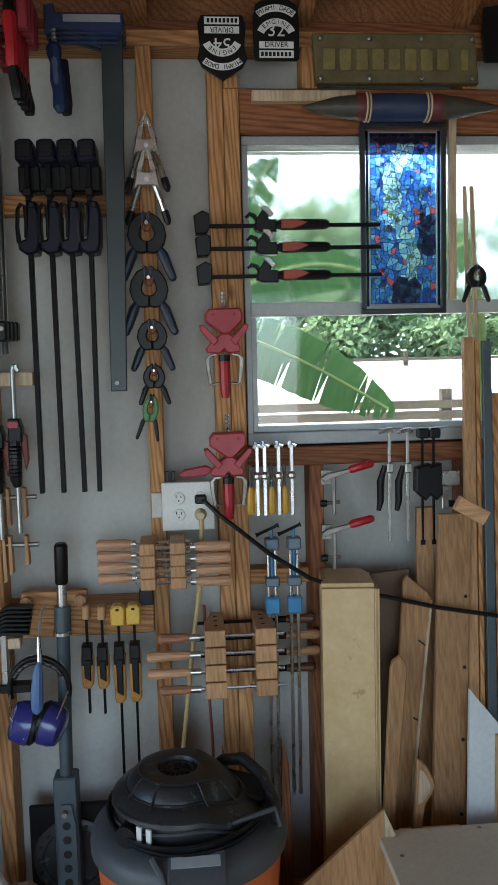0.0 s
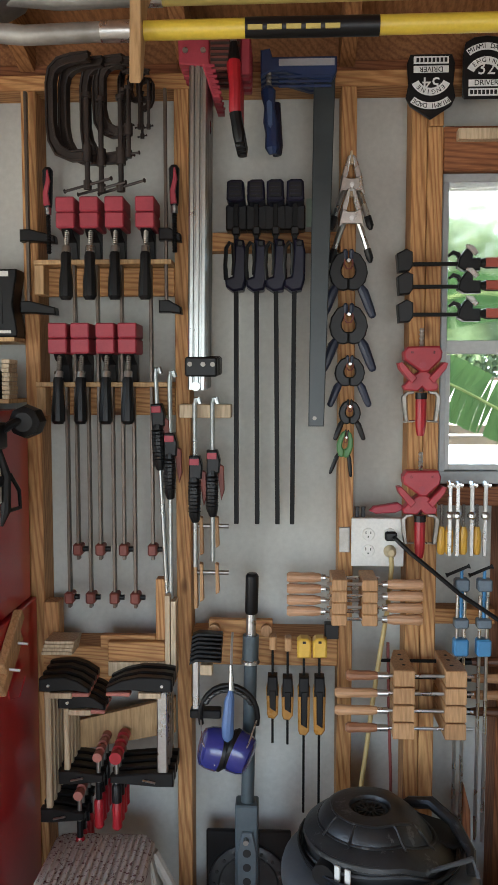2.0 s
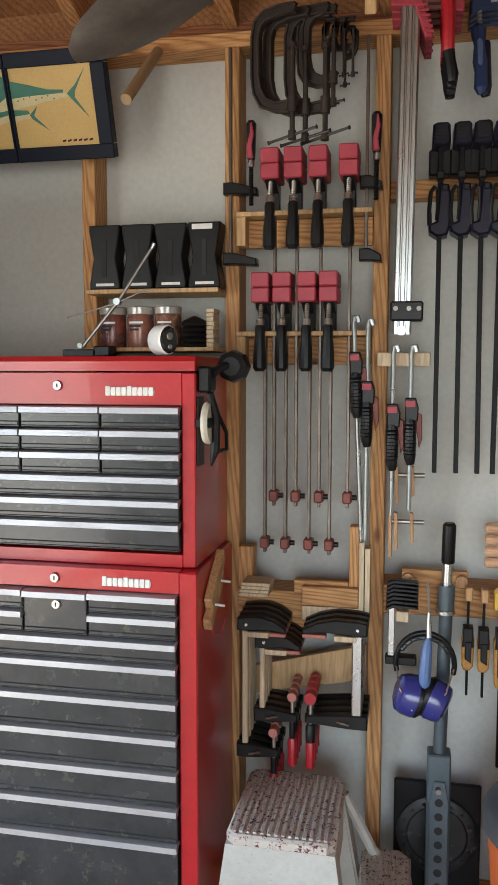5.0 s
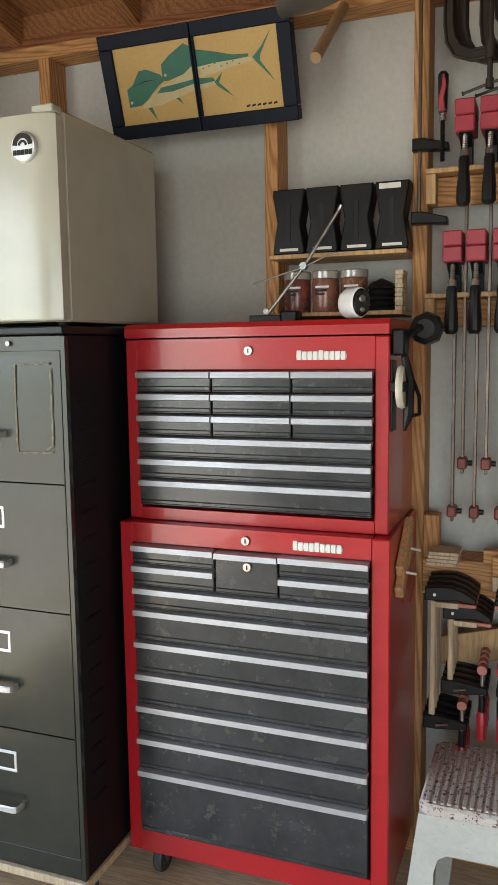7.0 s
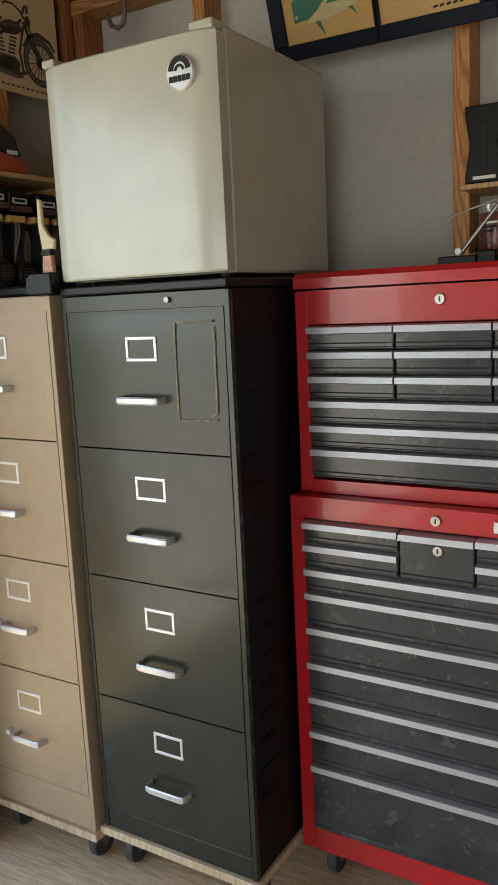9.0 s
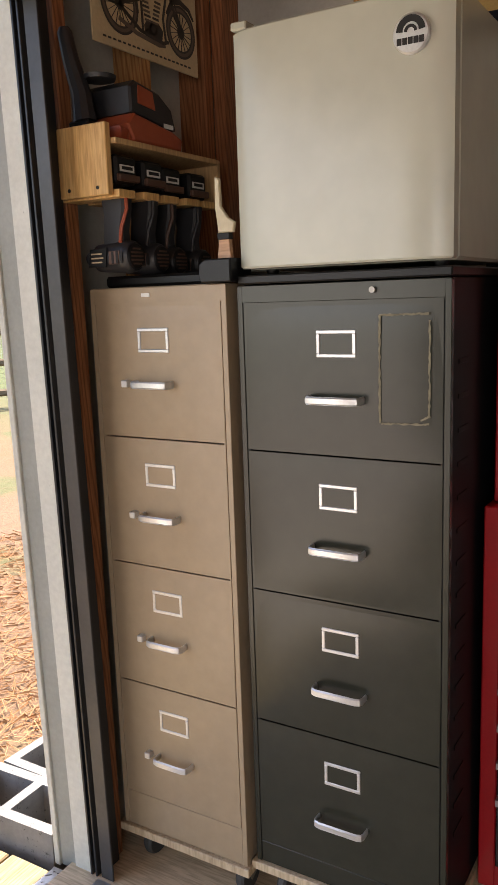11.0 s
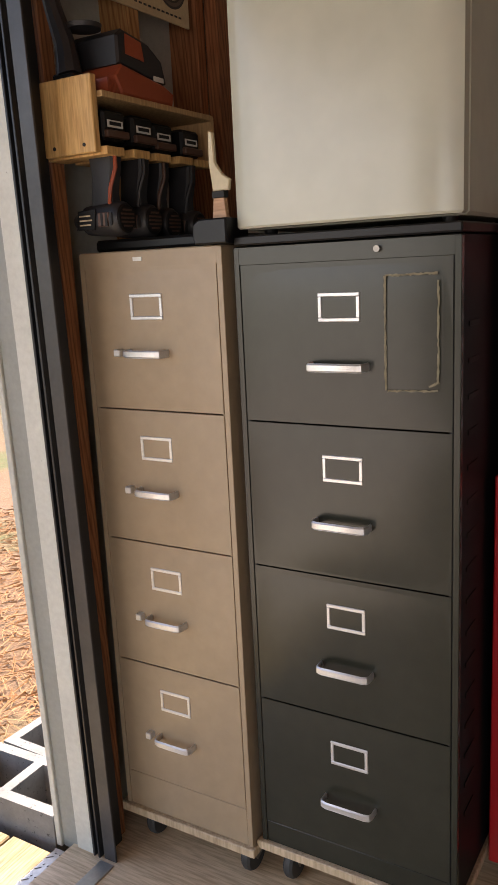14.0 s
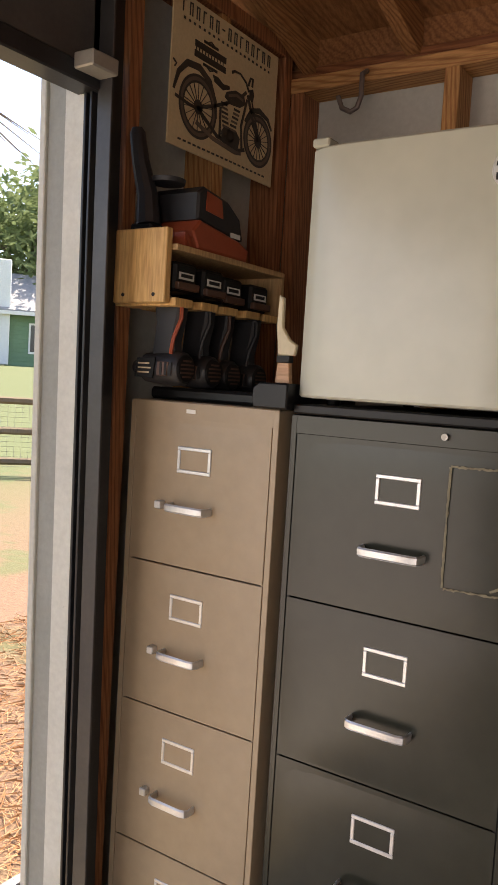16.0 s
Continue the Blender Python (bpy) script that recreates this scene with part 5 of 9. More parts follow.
put(corner_clamp, [(0.076, 2.065, 1.622), (0.078, 2.065, 1.318)], "red die-cast corner clamp on a stud", "corner clamps")
solid("spring_clamp", prism(bm_new(), [(-0.035, 1.225), (0.025, 1.235), (0.045, 1.222), (0.02, 1.21), (-0.03, 1.207), (-0.045, 1.214)], 2.07, 2.095, "xz", 0.003), CLAMP_RED, "small red and black clamp on the outlet box", "clamp")

# ---- outlet and cords ----
ob = thing("outlet_box", (-0.03, 2.11, 1.074), "white double electrical outlet box on a stud", "outlet")
part("box", box(bm_new(), (-0.086, 2.080, 1.076), (0.038, 2.118, 1.192), 0.003), WHITE, ob)
part("cover", box(bm_new(), (-0.090, 2.074, 1.073), (0.041, 2.080, 1.195), 0.002), WHITE, ob)
part("bracket", box(bm_new(), (-0.118, 2.113, 1.100), (-0.0905, 2.1185, 1.165), 0.001), DULL_STEEL, ob, "galvanised bracket")
for x in (-0.048, 0.006):
    for z in (1.155, 1.113):
        so = part("socket", lathe(bm_new(), [(0.0, -0.003), (0.0145, -0.003), (0.016, 0.001)], (x, 2.074, z), 20, "y"), WHITE, ob)
        for dx, hh in ((-0.006, 0.005), (0.006, 0.004)):
            part("slot", box(bm_new(), (x + dx - 0.001, 2.0702, z + 0.001), (x + dx + 0.001, 2.0712, z + 0.001 + hh * 1.6), 0), NEAR_BLACK, so)
        part("slot", tube(bm_new(), [(x, 2.0702, z - 0.006), (x, 2.0712, z - 0.006)], 0.002, 8), NEAR_BLACK, so)
pts = [(0.010, 2.070, 1.152), (0.018, 2.045, 1.148), (0.05, 2.03, 1.118), (0.10, 2.02, 1.078), (0.17, 2.01, 1.02), (0.27, 2.0, 0.955), (0.36, 1.98, 0.925), (0.45, 1.96, 0.912), (0.57, 1.94, 0.885), (0.72, 1.92, 0.862), (0.95, 1.9, 0.85), (1.2, 1.9, 0.86), (1.5, 2.0, 0.80), (1.55, 2.1, 0.4), (1.55, 2.12, 0.01)]
cd = solid("power_cord", tube(bm_new(), pts, 0.0055, 8), BLACK, "black power cord hanging from the outlet", "cord")
part("plug", box(bm_new(), (-0.008, 2.055, 1.141), (0.022, 2.0705, 1.164), 0.004), BLACK, cd)
pts = [(0.006, 2.058, 1.113), (0.008, 2.045, 1.085), (0.006, 2.05, 1.05), (0.004, 2.085, 0.96), (-0.012, 2.09, 0.85), (-0.03, 2.09, 0.72), (-0.05, 2.09, 0.55), (-0.07, 2.09, 0.40), (-0.06, 2.09, 0.15), (-0.04, 2.0, 0.012)]
cd = solid("extension_cord", tube(bm_new(), pts, 0.006, 8), surface("yellowed_cable", (0.55, 0.42, 0.18), (0.48, 0.36, 0.15), 0.5), "pale yellow extension cord down the wall", "cord")
part("plug", lathe(bm_new(), [(0.008, -0.028), (0.014, -0.02), (0.016, -0.002)], (0.006, 2.074, 1.113), 14, "y"), surface("cream_plug", (0.6, 0.5, 0.3), (0.55, 0.45, 0.27), 0.5), cd)
solid("red_cord", tube(bm_new(), [(0.008, 2.10, 0.87), (0.012, 2.10, 0.7), (0.02, 2.10, 0.5), (0.022, 2.10, 0.3), (0.02, 2.10, 0.012)], 0.004, 6), surface("dull_red_cable", (0.22, 0.05, 0.04), (0.18, 0.04, 0.035), 0.5), "dull red cord behind the wooden clamps", "cord")
for x in (-0.075, -0.060):
    solid("binder_clip", prism(bm_new(), [(x - 0.005, 1.196), (x + 0.005, 1.196), (x + 0.004, 1.210), (x + 0.006, 1.222), (x - 0.006, 1.222), (x - 0.004, 1.210)], 2.085, 2.097, "xz", 0.001), BLACK, "black binder clip on the outlet box", "clip", "binder clips")

# ---- wooden hand screws ----
def hand_screw(jw, jh, gap, spin, hl, mat_j, mat_h):
    def make(at):
        c = base("hand_screw_clamp", at)
        for s in (0, 1):
            x = s * gap
            bm = box(bm_new(), (x - jw / 2, -0.062, -jh), (x + jw / 2, 0.045, 0.0), 0.002)
            part("jaw", bm, mat_j, c)
        z = -jh * 0.45
        for dy, sgn in ((0.010, -1), (-0.052, 1)):
            part("spindle", tube(bm_new(), [(-spin, dy, z), (gap + spin, dy, z)], 0.0042, 8), STEEL, c)
            x = -spin if sgn < 0 else gap + spin
            part("ferrule", tube(bm_new(), [(x, dy, z), (x + sgn * 0.014, dy, z)], 0.0085, 12), STEEL, c)
            part("handle", tube(bm_new(), [(x + sgn * 0.012, dy, z), (x + sgn * 0.03, dy, z), (x + sgn * hl * 0.6, dy, z), (x + sgn * hl * 0.92, dy, z), (x + sgn * hl, dy, z)], [0.0095, 0.0128, 0.0118, 0.0138, 0.010], 10), mat_h, c, "turned wooden handle")
        return c
    return make


PINK_MAPLE = wood("pinkish_maple", (0.60, 0.36, 0.21), (0.50, 0.28, 0.15), "x", 0.42, 12, False, 0.4)
for i in range(4):
    put(hand_screw(0.037, 0.0275, 0.073, 0.030, 0.096, MAPLE_Z, PINK_MAPLE), [(-0.126, 2.030, 1.064 - 0.0285 * i)], "small wooden hand screw clamp with pale turned handles", "small hand screws")


def big_hand_screw(dark_left, dark_right, stub):
    """Two tapered jaws that point out from the wall, with one screw near their tips and one near their heels."""
    def make(at):
        c = base("hand_screw_clamp", at)
        for x, tip in ((0.0, 1), (0.124, -1)):
            jaw = part("jaw", prism(bm_new(), [(x - 0.025, -0.010), (x + 0.025, -0.010), (x + (0.025 if tip > 0 else 0.006), 0.145), (x - (0.006 if tip > 0 else 0.025), 0.145), (x - 0.025, 0.06)] if tip > 0 else [(x - 0.025, -0.010), (x + 0.025, -0.010), (x + 0.025, 0.06), (x + 0.006, 0.145), (x - 0.025, 0.145)], -0.040, 0.0, "xy", 0.002), MAPLE_Z, c)
            for hy in (0.03, 0.07, 0.105):
                part("hole", tube(bm_new(), [(x + 0.004 * tip, hy, 0.0004), (x + 0.004 * tip, hy, -0.003)], 0.005, 12), NEAR_BLACK, jaw)
        for y, side, dark in ((0.010, -1, dark_left), (0.118, 1, dark_right)):
            part("spindle", tube(bm_new(), [(-0.045, y, -0.020), (0.170, y, -0.020)], 0.0046, 8), STEEL if side < 0 else BLACK_ROD, c)
            if side > 0 and stub:
                part("spindle_end", tube(bm_new(), [(0.160, y, -0.020), (0.176, y, -0.020)], 0.006, 8), BLACK_ROD, c)
                continue
            x = -0.050 if side < 0 else 0.176
            hl = 0.088 if dark else (0.115 if side < 0 else 0.100)
            part("ferrule", tube(bm_new(), [(x - 0.014 * side, y, -0.020), (x + side * 0.014, y, -0.020)], 0.0085, 12), STEEL if side < 0 else BLACK_ROD, c)
            part("handle", tube(bm_new(), [(x + side * 0.012, y, -0.020), (x + side * 0.03, y, -0.020), (x + side * hl * 0.6, y, -0.020), (x + side * hl * 0.92, y, -0.020), (x + side * hl, y, -0.020)], [0.009, 0.012, 0.0115, 0.0135, 0.009], 10), (REDDISH_X if side < 0 else WALNUT_X) if dark else MAPLE_X, c, "turned wooden handle")
        return c
    return make


REDDISH_X = wood("reddish_turned_wood", (0.40, 0.19, 0.10), (0.28, 0.12, 0.06), "x", 0.42, 12, False, 0.5)
for i, (dl, dr, stub) in enumerate(((True, True, False), (False, False, False), (False, False, False), (True, True, False))):
    put(big_hand_screw(dl, dr, stub), [(0.030, 1.972, 0.846 - 0.0435 * i)], "large wooden hand screw clamp with turned handles", "large hand screws")
rail(0.133, 0.291, 0.905, 0.945, 2.15, PY, name="rail")

# L-shaped clamps under the sill
def small_f_clamp(at):
    c = base("f_clamp", at)
    part("bar", box(bm_new(), (-0.005, -0.004, -0.178), (0.005, 0.004, 0.0), 0.0015), STEEL, c, "bright steel bar")
    part("jaw", tube(bm_new(), [(0.012, 0, -0.002), (-0.004, 0, 0.004), (-0.008, -0.03, 0.0)], [0.006, 0.007, 0.005], 8), STEEL, c)
    part("sliding_jaw", lathe(bm_new(), [(0.006, -0.085), (0.011, -0.08), (0.011, -0.072), (0.006, -0.066)], (0, 0, 0), 12), STEEL, c)
    part("screw", screw_thread(bm_new(), (-0.018, 0.01, -0.05), (-0.018, 0.01, -0.115), 0.005, 9), DULL_STEEL, c)
    part("handle", tube(bm_new(), [(-0.018, 0.01, -0.105), (-0.018, 0.01, -0.12), (-0.018, 0.01, -0.168), (-0.018, 0.01, -0.175)], [0.007, 0.0105, 0.0105, 0.007], 10), surface("amber_handle_wood", (0.62, 0.36, 0.05), (0.55, 0.30, 0.04), 0.4), c, "amber wooden handle")
    return c


put(small_f_clamp, [(0.150, 2.055, 1.283), (0.169, 2.055, 1.283), (0.204, 2.055, 1.283), (0.237, 2.055, 1.283)], "small steel F-clamp with amber handle under the sill", "small F-clamps")


def toggle_clamp(at):
    c = base("toggle_clamp", at)
    part("base_plate", box(bm_new(), (0.0, 0.010, -0.016), (0.026, 0.016, 0.022), 0.001), DULL_STEEL, c)
    part("lever", prism(bm_new(), [(0.0, 0.004), (0.012, 0.013), (0.075, 0.026), (0.079, 0.017), (0.030, 0.004), (0.006, -0.006)], -0.006, 0.006, "xz", 0.001), DULL_STEEL, c)
    part("grip", tube(bm_new(), [(0.070, 0, 0.020), (0.078, 0, 0.024), (0.128, 0, 0.036), (0.134, 0, 0.037)], [0.007, 0.011, 0.010, 0.006], 10), HOT_RED, c, "red ribbed grip")
    part("arm", box(bm_new(), (0.026, -0.005, -0.092), (0.035, 0.005, 0.006), 0.002), DULL_STEEL, c)
    part("spindle", tube(bm_new(), [(0.0, 0, -0.062), (0.046, 0, -0.060)], 0.005, 8), DULL_STEEL, c)
    part("tip", tube(bm_new(), [(-0.004, 0, -0.062), (0.012, 0, -0.062)], 0.009, 10), BLACK, c)
    return c


put(toggle_clamp, [(0.316, 2.075, 1.190), (0.316, 2.075, 1.048)], "steel toggle clamp with red grip", "toggle clamps")


def ratchet(at):
    c = base("bar_clamp", at)
    part("bar", box(bm_new(), (-0.004, -0.004, -0.285), (0.004, 0.004, 0.0), 0.001), STEEL, c)
    part("jaw", tube(bm_new(), [(-0.026, 0, -0.006), (-0.010, 0, 0.0), (0.004, 0, 0.002), (0.012, 0, -0.006)], [0.004, 0.006, 0.007, 0.004], 8), STEEL, c)
    part("sliding_jaw", box(bm_new(), (-0.008, -0.012, -0.108), (0.010, 0.010, -0.082), 0.003), STEEL, c)
    part("grip", tube(bm_new(), [(-0.012, 0.0, -0.09), (-0.022, 0.004, -0.13), (-0.022, 0.004, -0.18), (-0.028, 0.002, -0.205)], [0.006, 0.010, 0.009, 0.006], 8), BLACK, c, "black curved grip")
    return c


put(ratchet, [(0.486, 2.055, 1.312), (0.533, 2.055, 1.310)], "steel bar clamp with curved black grip under the sill", "sill clamps")


def mini_quick(at):
    c = base("quick_clamp", at)
    part("head", box(bm_new(), (-0.014, -0.016, -0.026), (0.014, 0.014, 0.0), 0.004), BLACK, c)
    part("bar", box(bm_new(), (-0.0025, -0.003, -0.295), (0.0025, 0.006, -0.02), 0.0008), BLACK_ROD, c)
    part("body", prism(bm_new(), [(-0.02, -0.10), (0.016, -0.09), (0.018, -0.17), (0.004, -0.185), (-0.022, -0.16)], -0.018, 0.016, "xz", 0.004), BLACK, c)
    part("foot", box(bm_new(), (-0.006, -0.004, -0.300), (0.006, 0.007, -0.288), 0.001), BLACK, c)
    return c


put(mini_quick, [(0.572, 2.055, 1.315), (0.601, 2.055, 1.315)], "small black one-handed clamp under the sill", "mini clamps")
v = thing("edge_clamp", (0.635, 2.06, 1.12), "steel and black edge clamp hanging by the window", "clamp")
part("plate", box(bm_new(), (0.612, 2.050, 1.165), (0.668, 2.062, 1.205), 0.003), STEEL, v)
part("leg", box(bm_new(), (0.622, 2.052, 1.105), (0.638, 2.060, 1.164), 0.002), STEEL, v)
part("knob", tube(bm_new(), [(0.636, 2.05, 1.12), (0.652, 2.05, 1.12)], 0.009, 10), BLACK, v)

# blue clamp heads on twin rods
PALE_BLUE = surface("bright_blue_paint", (0.05, 0.20, 0.42), (0.07, 0.25, 0.48), 0.42, 0, 14, 130, 0.1)
GREY_BLUE = surface("grey_blue_steel", (0.12, 0.16, 0.20), (0.16, 0.20, 0.24), 0.42, 0.4, 14, 130, 0.1)
def twin_rod(at):
    c = base("twin_rod_clamp", at)
    for s in (-1, 1):
        part("rod", tube(bm_new(), [(s * 0.009, 0, 0.0), (s * 0.009 - 0.002, 0, -0.66)], 0.0045, 8), STEEL, c)
    part("head", box(bm_new(), (-0.018, -0.014, -0.012), (0.018, 0.014, 0.02), 0.004), GREY_BLUE, c)
    part("mid_jaw", box(bm_new(), (-0.018, -0.014, -0.105), (0.018, 0.014, -0.080), 0.004), GREY_BLUE, c)
    part("sliding_jaw", box(bm_new(), (-0.018, -0.016, -0.175), (0.018, 0.014, -0.132), 0.004), PALE_BLUE, c, "bright blue jaw")
    part("screw", screw_thread(bm_new(), (0, 0, 0.045), (0, 0, -0.09), 0.005, 14), PALE_BLUE, c)
    part("handle", tube(bm_new(), [(-0.040, -0.006, 0.028), (-0.034, -0.006, 0.030), (0.012, -0.006, 0.050), (0.018, -0.006, 0.052)], [0.007, 0.004, 0.004, 0.007], 8), BLACK, c)
    return c


put(twin_rod, [(0.182, 2.055, 1.030), (0.238, 2.055, 1.030)], "twin-rod clamp with blue jaws", "twin-rod clamps")

# ---- shop vacuum ----
vx, vy = -0.045, 1.80
vac = thing("shop_vacuum", (vx, vy, 0), "black and orange workshop vacuum with a coiled cord", "vacuum cleaner")
ORANGE = surface("orange_plastic", (0.62, 0.14, 0.035), (0.55, 0.12, 0.03), 0.4, 0, 6, 120, 0.08)
GREY_LID = surface("dusty_grey_plastic", (0.055, 0.06, 0.065), (0.085, 0.09, 0.095), 0.5, 0, 5, 100, 0.15, 0.12, ((0.2, 0.2, 0.19), 50, 0.70))
DUSTY = surface("dusty_black_plastic", (0.008, 0.0085, 0.009), (0.030, 0.031, 0.032), 0.40, 0, 14, 110, 0.3, 0.2, ((0.075, 0.078, 0.078), 22, 0.585))
part("drum", lathe(bm_new(), [(0.16, 0.0), (0.175, 0.02), (0.207, 0.420), (0.213, 0.432)], (vx, vy, 0), 56), ORANGE, vac, "orange drum")
part("lid", lathe(bm_new(), [(0.210, 0.428), (0.219, 0.433), (0.219, 0.452), (0.215, 0.466), (0.204, 0.478), (0.178, 0.486), (0.15, 0.488)], (vx, vy, 0), 56), GREY_LID, vac, "dusty grey lid")
def swept(bm):
    """Draw the head out low towards its handle."""
    for v in bm.verts:
        d = v.co.x - vx - 0.03
        if d > 0:
            v.co.z -= min(d * 0.50, max(0.0, v.co.z - 0.497))
            v.co.x += d * 0.35
    return bm
part("head_base", swept(lathe(bm_new(), [(0.146, 0.480), (0.150, 0.486), (0.151, 0.528), (0.146, 0.536)], (vx - 0.012, vy, 0), 48)), DUSTY, vac)
part("motor_head", swept(lathe(bm_new(), [(0.150, 0.532), (0.156, 0.536), (0.154, 0.545), (0.142, 0.556), (0.124, 0.562), (0.116, 0.566)], (vx - 0.014, vy, 0), 48)), DUSTY, vac)
part("cap", swept(lathe(bm_new(), [(0.116, 0.562), (0.113, 0.572), (0.098, 0.590), (0.086, 0.595), (0.056, 0.598), (0.046, 0.597), (0.042, 0.588), (0.012, 0.586)], (vx - 0.022, vy, 0), 44)), DUSTY, vac, "dusty domed cap")
part("vent", lathe(bm_new(), [(0.001, 0.588), (0.030, 0.590), (0.036, 0.595), (0.040, 0.588)], (vx - 0.022, vy - 0.01, 0.0), 24), NEAR_BLACK, vac)
for k in range(7):
    part("vent_rib", box(bm_new(), (-0.030, -0.0018, 0.0), (0.030, 0.0018, 0.004), 0, pose(vx - 0.022, vy - 0.010, 0.590, 0, 0, 26 * k)), BLACK, vac)
part("seam", swept(tube(bm_new(), [(vx - 0.014 + 0.1535 * math.cos(radians(a)), vy + 0.1535 * math.sin(radians(a)), 0.512 + 0.016 * math.cos(radians(a + 60))) for a in range(-200, 25, 10)], 0.0035, 6)), GREY_LID, vac)
bm = tube(bm_new(), [(vx + 0.05, vy + 0.12, 0.520), (vx + 0.085, vy + 0.11, 0.548), (vx + 0.130, vy + 0.09, 0.558), (vx + 0.170, vy + 0.03, 0.545), (vx + 0.192, vy - 0.04, 0.518), (vx + 0.186, vy - 0.075, 0.488)], [0.012, 0.014, 0.015, 0.014, 0.012, 0.010], 10)
part("carry_handle", bm, DUSTY, vac)
for r, z, a0, a1 in ((0.118, 0.566, -215, 20), (0.087, 0.596, -190, -20), (0.150, 0.546, -150, 10)):
    part("ridge", swept(tube(bm_new(), [(vx - 0.020 + r * math.cos(radians(a)), vy + r * math.sin(radians(a)), z) for a in range(a0, a1, 10)], 0.0028, 6)), DUSTY, vac)
for a in (-150, -118, -62, -30):
    c0, s0 = math.cos(radians(a)), math.sin(radians(a))
    part("rib", swept(tube(bm_new(), [(vx - 0.020 + r * c0, vy + r * s0, z) for r, z in ((0.088, 0.594), (0.099, 0.589), (0.114, 0.572), (0.126, 0.563))], 0.003, 6)), DUSTY, vac)
part("handle_well", prism(bm_new(), [(vx + 0.06, 0.488), (vx + 0.185, 0.488), (vx + 0.175, 0.515), (vx + 0.09, 0.540)], vy - 0.02, vy + 0.09, "xz", 0.006), NEAR_BLACK, vac)
part("lever", tube(bm_new(), [(vx + 0.075, vy - 0.125, 0.520), (vx + 0.185, vy - 0.085, 0.530), (vx + 0.195, vy - 0.105, 0.500)], [0.005, 0.006, 0.005], 8), GREY_LID, vac)
for k in range(4):
    pts = []
    for a in range(-205, 25, 8):
        r = 0.166 + 0.007 * (k % 2) + 0.002 * k
        pts.append((vx + r * math.cos(radians(a)), vy + r * math.sin(radians(a)), 0.491 + 0.0075 * k + 0.006 * math.cos(radians(a * 2 + 25 * k))))
    part("cord_turn", tube(bm_new(), pts, 0.0045, 6), BLACK, vac)
part("socket", tube(bm_new(), [(vx - 0.115, vy - 0.085, 0.512), (vx - 0.132, vy - 0.125, 0.510)], 0.024, 16), BLACK, vac)
for dx in (-0.112, -0.092):
    part("sticker", box(bm_new(), (-0.006, -0.003, -0.016), (0.006, 0.001, 0.016), 0, pose(vx + dx + 0.010, vy - 0.1345 - 0.62 * (dx + 0.112), 0.522, 0, 0, -36)), WHITE, vac, "small white sticker")
part("latch_block", prism(bm_new(), [(vy - 0.236, 0.400), (vy - 0.236, 0.462), (vy - 0.215, 0.480), (vy - 0.165, 0.494), (vy - 0.165, 0.470), (vy - 0.210, 0.440), (vy - 0.212, 0.400)], vx - 0.045, vx + 0.075, "yz", 0.004), GREY_LID, vac)
part("latch_slot", box(bm_new(), (vx - 0.032, vy - 0.2375, 0.438), (vx + 0.062, vy - 0.2335, 0.456), 0.001), NEAR_BLACK, vac)
part("warning_label", box(bm_new(), (-0.050, -0.0135, -0.0005), (0.050, 0.0135, 0.0008), 0, pose(vx + 0.012, vy - 0.190, 0.4885, 15.6, 0, 0)), surface("pale_label", (0.30, 0.32, 0.32), (0.42, 0.43, 0.43), 0.5), vac, "pale printed label")
part("lid_rib", tube(bm_new(), [(vx - 0.075, vy - 0.175, 0.490), (vx - 0.060, vy - 0.205, 0.480), (vx - 0.047, vy - 0.225, 0.455)], 0.008, 8), GREY_LID, vac)

# ---- trailer jack with ear defenders ----
GREY_PAINT = surface("blue_grey_paint", (0.065, 0.088, 0.10), (0.095, 0.12, 0.135), 0.42, 0.2, 8, 110, 0.1, 0.12)
jk = thing("jack_stand", (-0.345, 2.03, 0), "blue-grey tubular jack with black hand grip", "jack")
part("grip", tube(bm_new(), [(-0.338, 2.035, 1.062), (-0.338, 2.035, 1.055), (-0.340, 2.035, 0.965), (-0.340, 2.035, 0.96)], [0.012, 0.0165, 0.0165, 0.014], 14), BLACK, jk, "black hand grip")
part("spindle", tube(bm_new(), [(-0.340, 2.035, 0.96), (-0.342, 2.035, 0.88)], 0.0125, 14), STEEL, jk)
part("tube", tube(bm_new(), [(-0.342, 2.035, 0.84), (-0.350, 2.035, 0.46)], 0.0165, 18), GREY_PAINT, jk)
part("sleeve", tube(bm_new(), [(-0.341, 2.035, 0.905), (-0.343, 2.035, 0.835)], 0.0205, 18), GREY_PAINT, jk)
part("collar", lathe(bm_new(), [(0.0205, 0.832), (0.0235, 0.834), (0.0235, 0.842), (0.0205, 0.844)], (-0.343, 2.035, 0), 18), STEEL, jk)
part("post", box(bm_new(), (-0.380, 2.008, 0.03), (-0.322, 2.065, 0.475), 0.004), GREY_PAINT, jk)
part("face_plate", prism(bm_new(), [(-0.374, 0.36), (-0.362, 0.41), (-0.336, 0.41), (-0.326, 0.36), (-0.326, 0.04), (-0.374, 0.04)], 2.001, 2.0075, "xz", 0.002), GREY_PAINT, jk)
for k in range(9):
    part("hole", tube(bm_new(), [(-0.350, 2.0002, 0.06 + 0.037 * k), (-0.350, 2.003, 0.06 + 0.037 * k)], 0.0105, 12), NEAR_BLACK, jk)
part("pin", tube(bm_new(), [(-0.352, 1.985, 0.392), (-0.352, 2.01, 0.392)], 0.007, 8), DULL_STEEL, jk)
part("foot", box(bm_new(), (-0.42, 1.97, 0.0), (-0.28, 2.10, 0.03), 0.004), GREY_PAINT, jk)
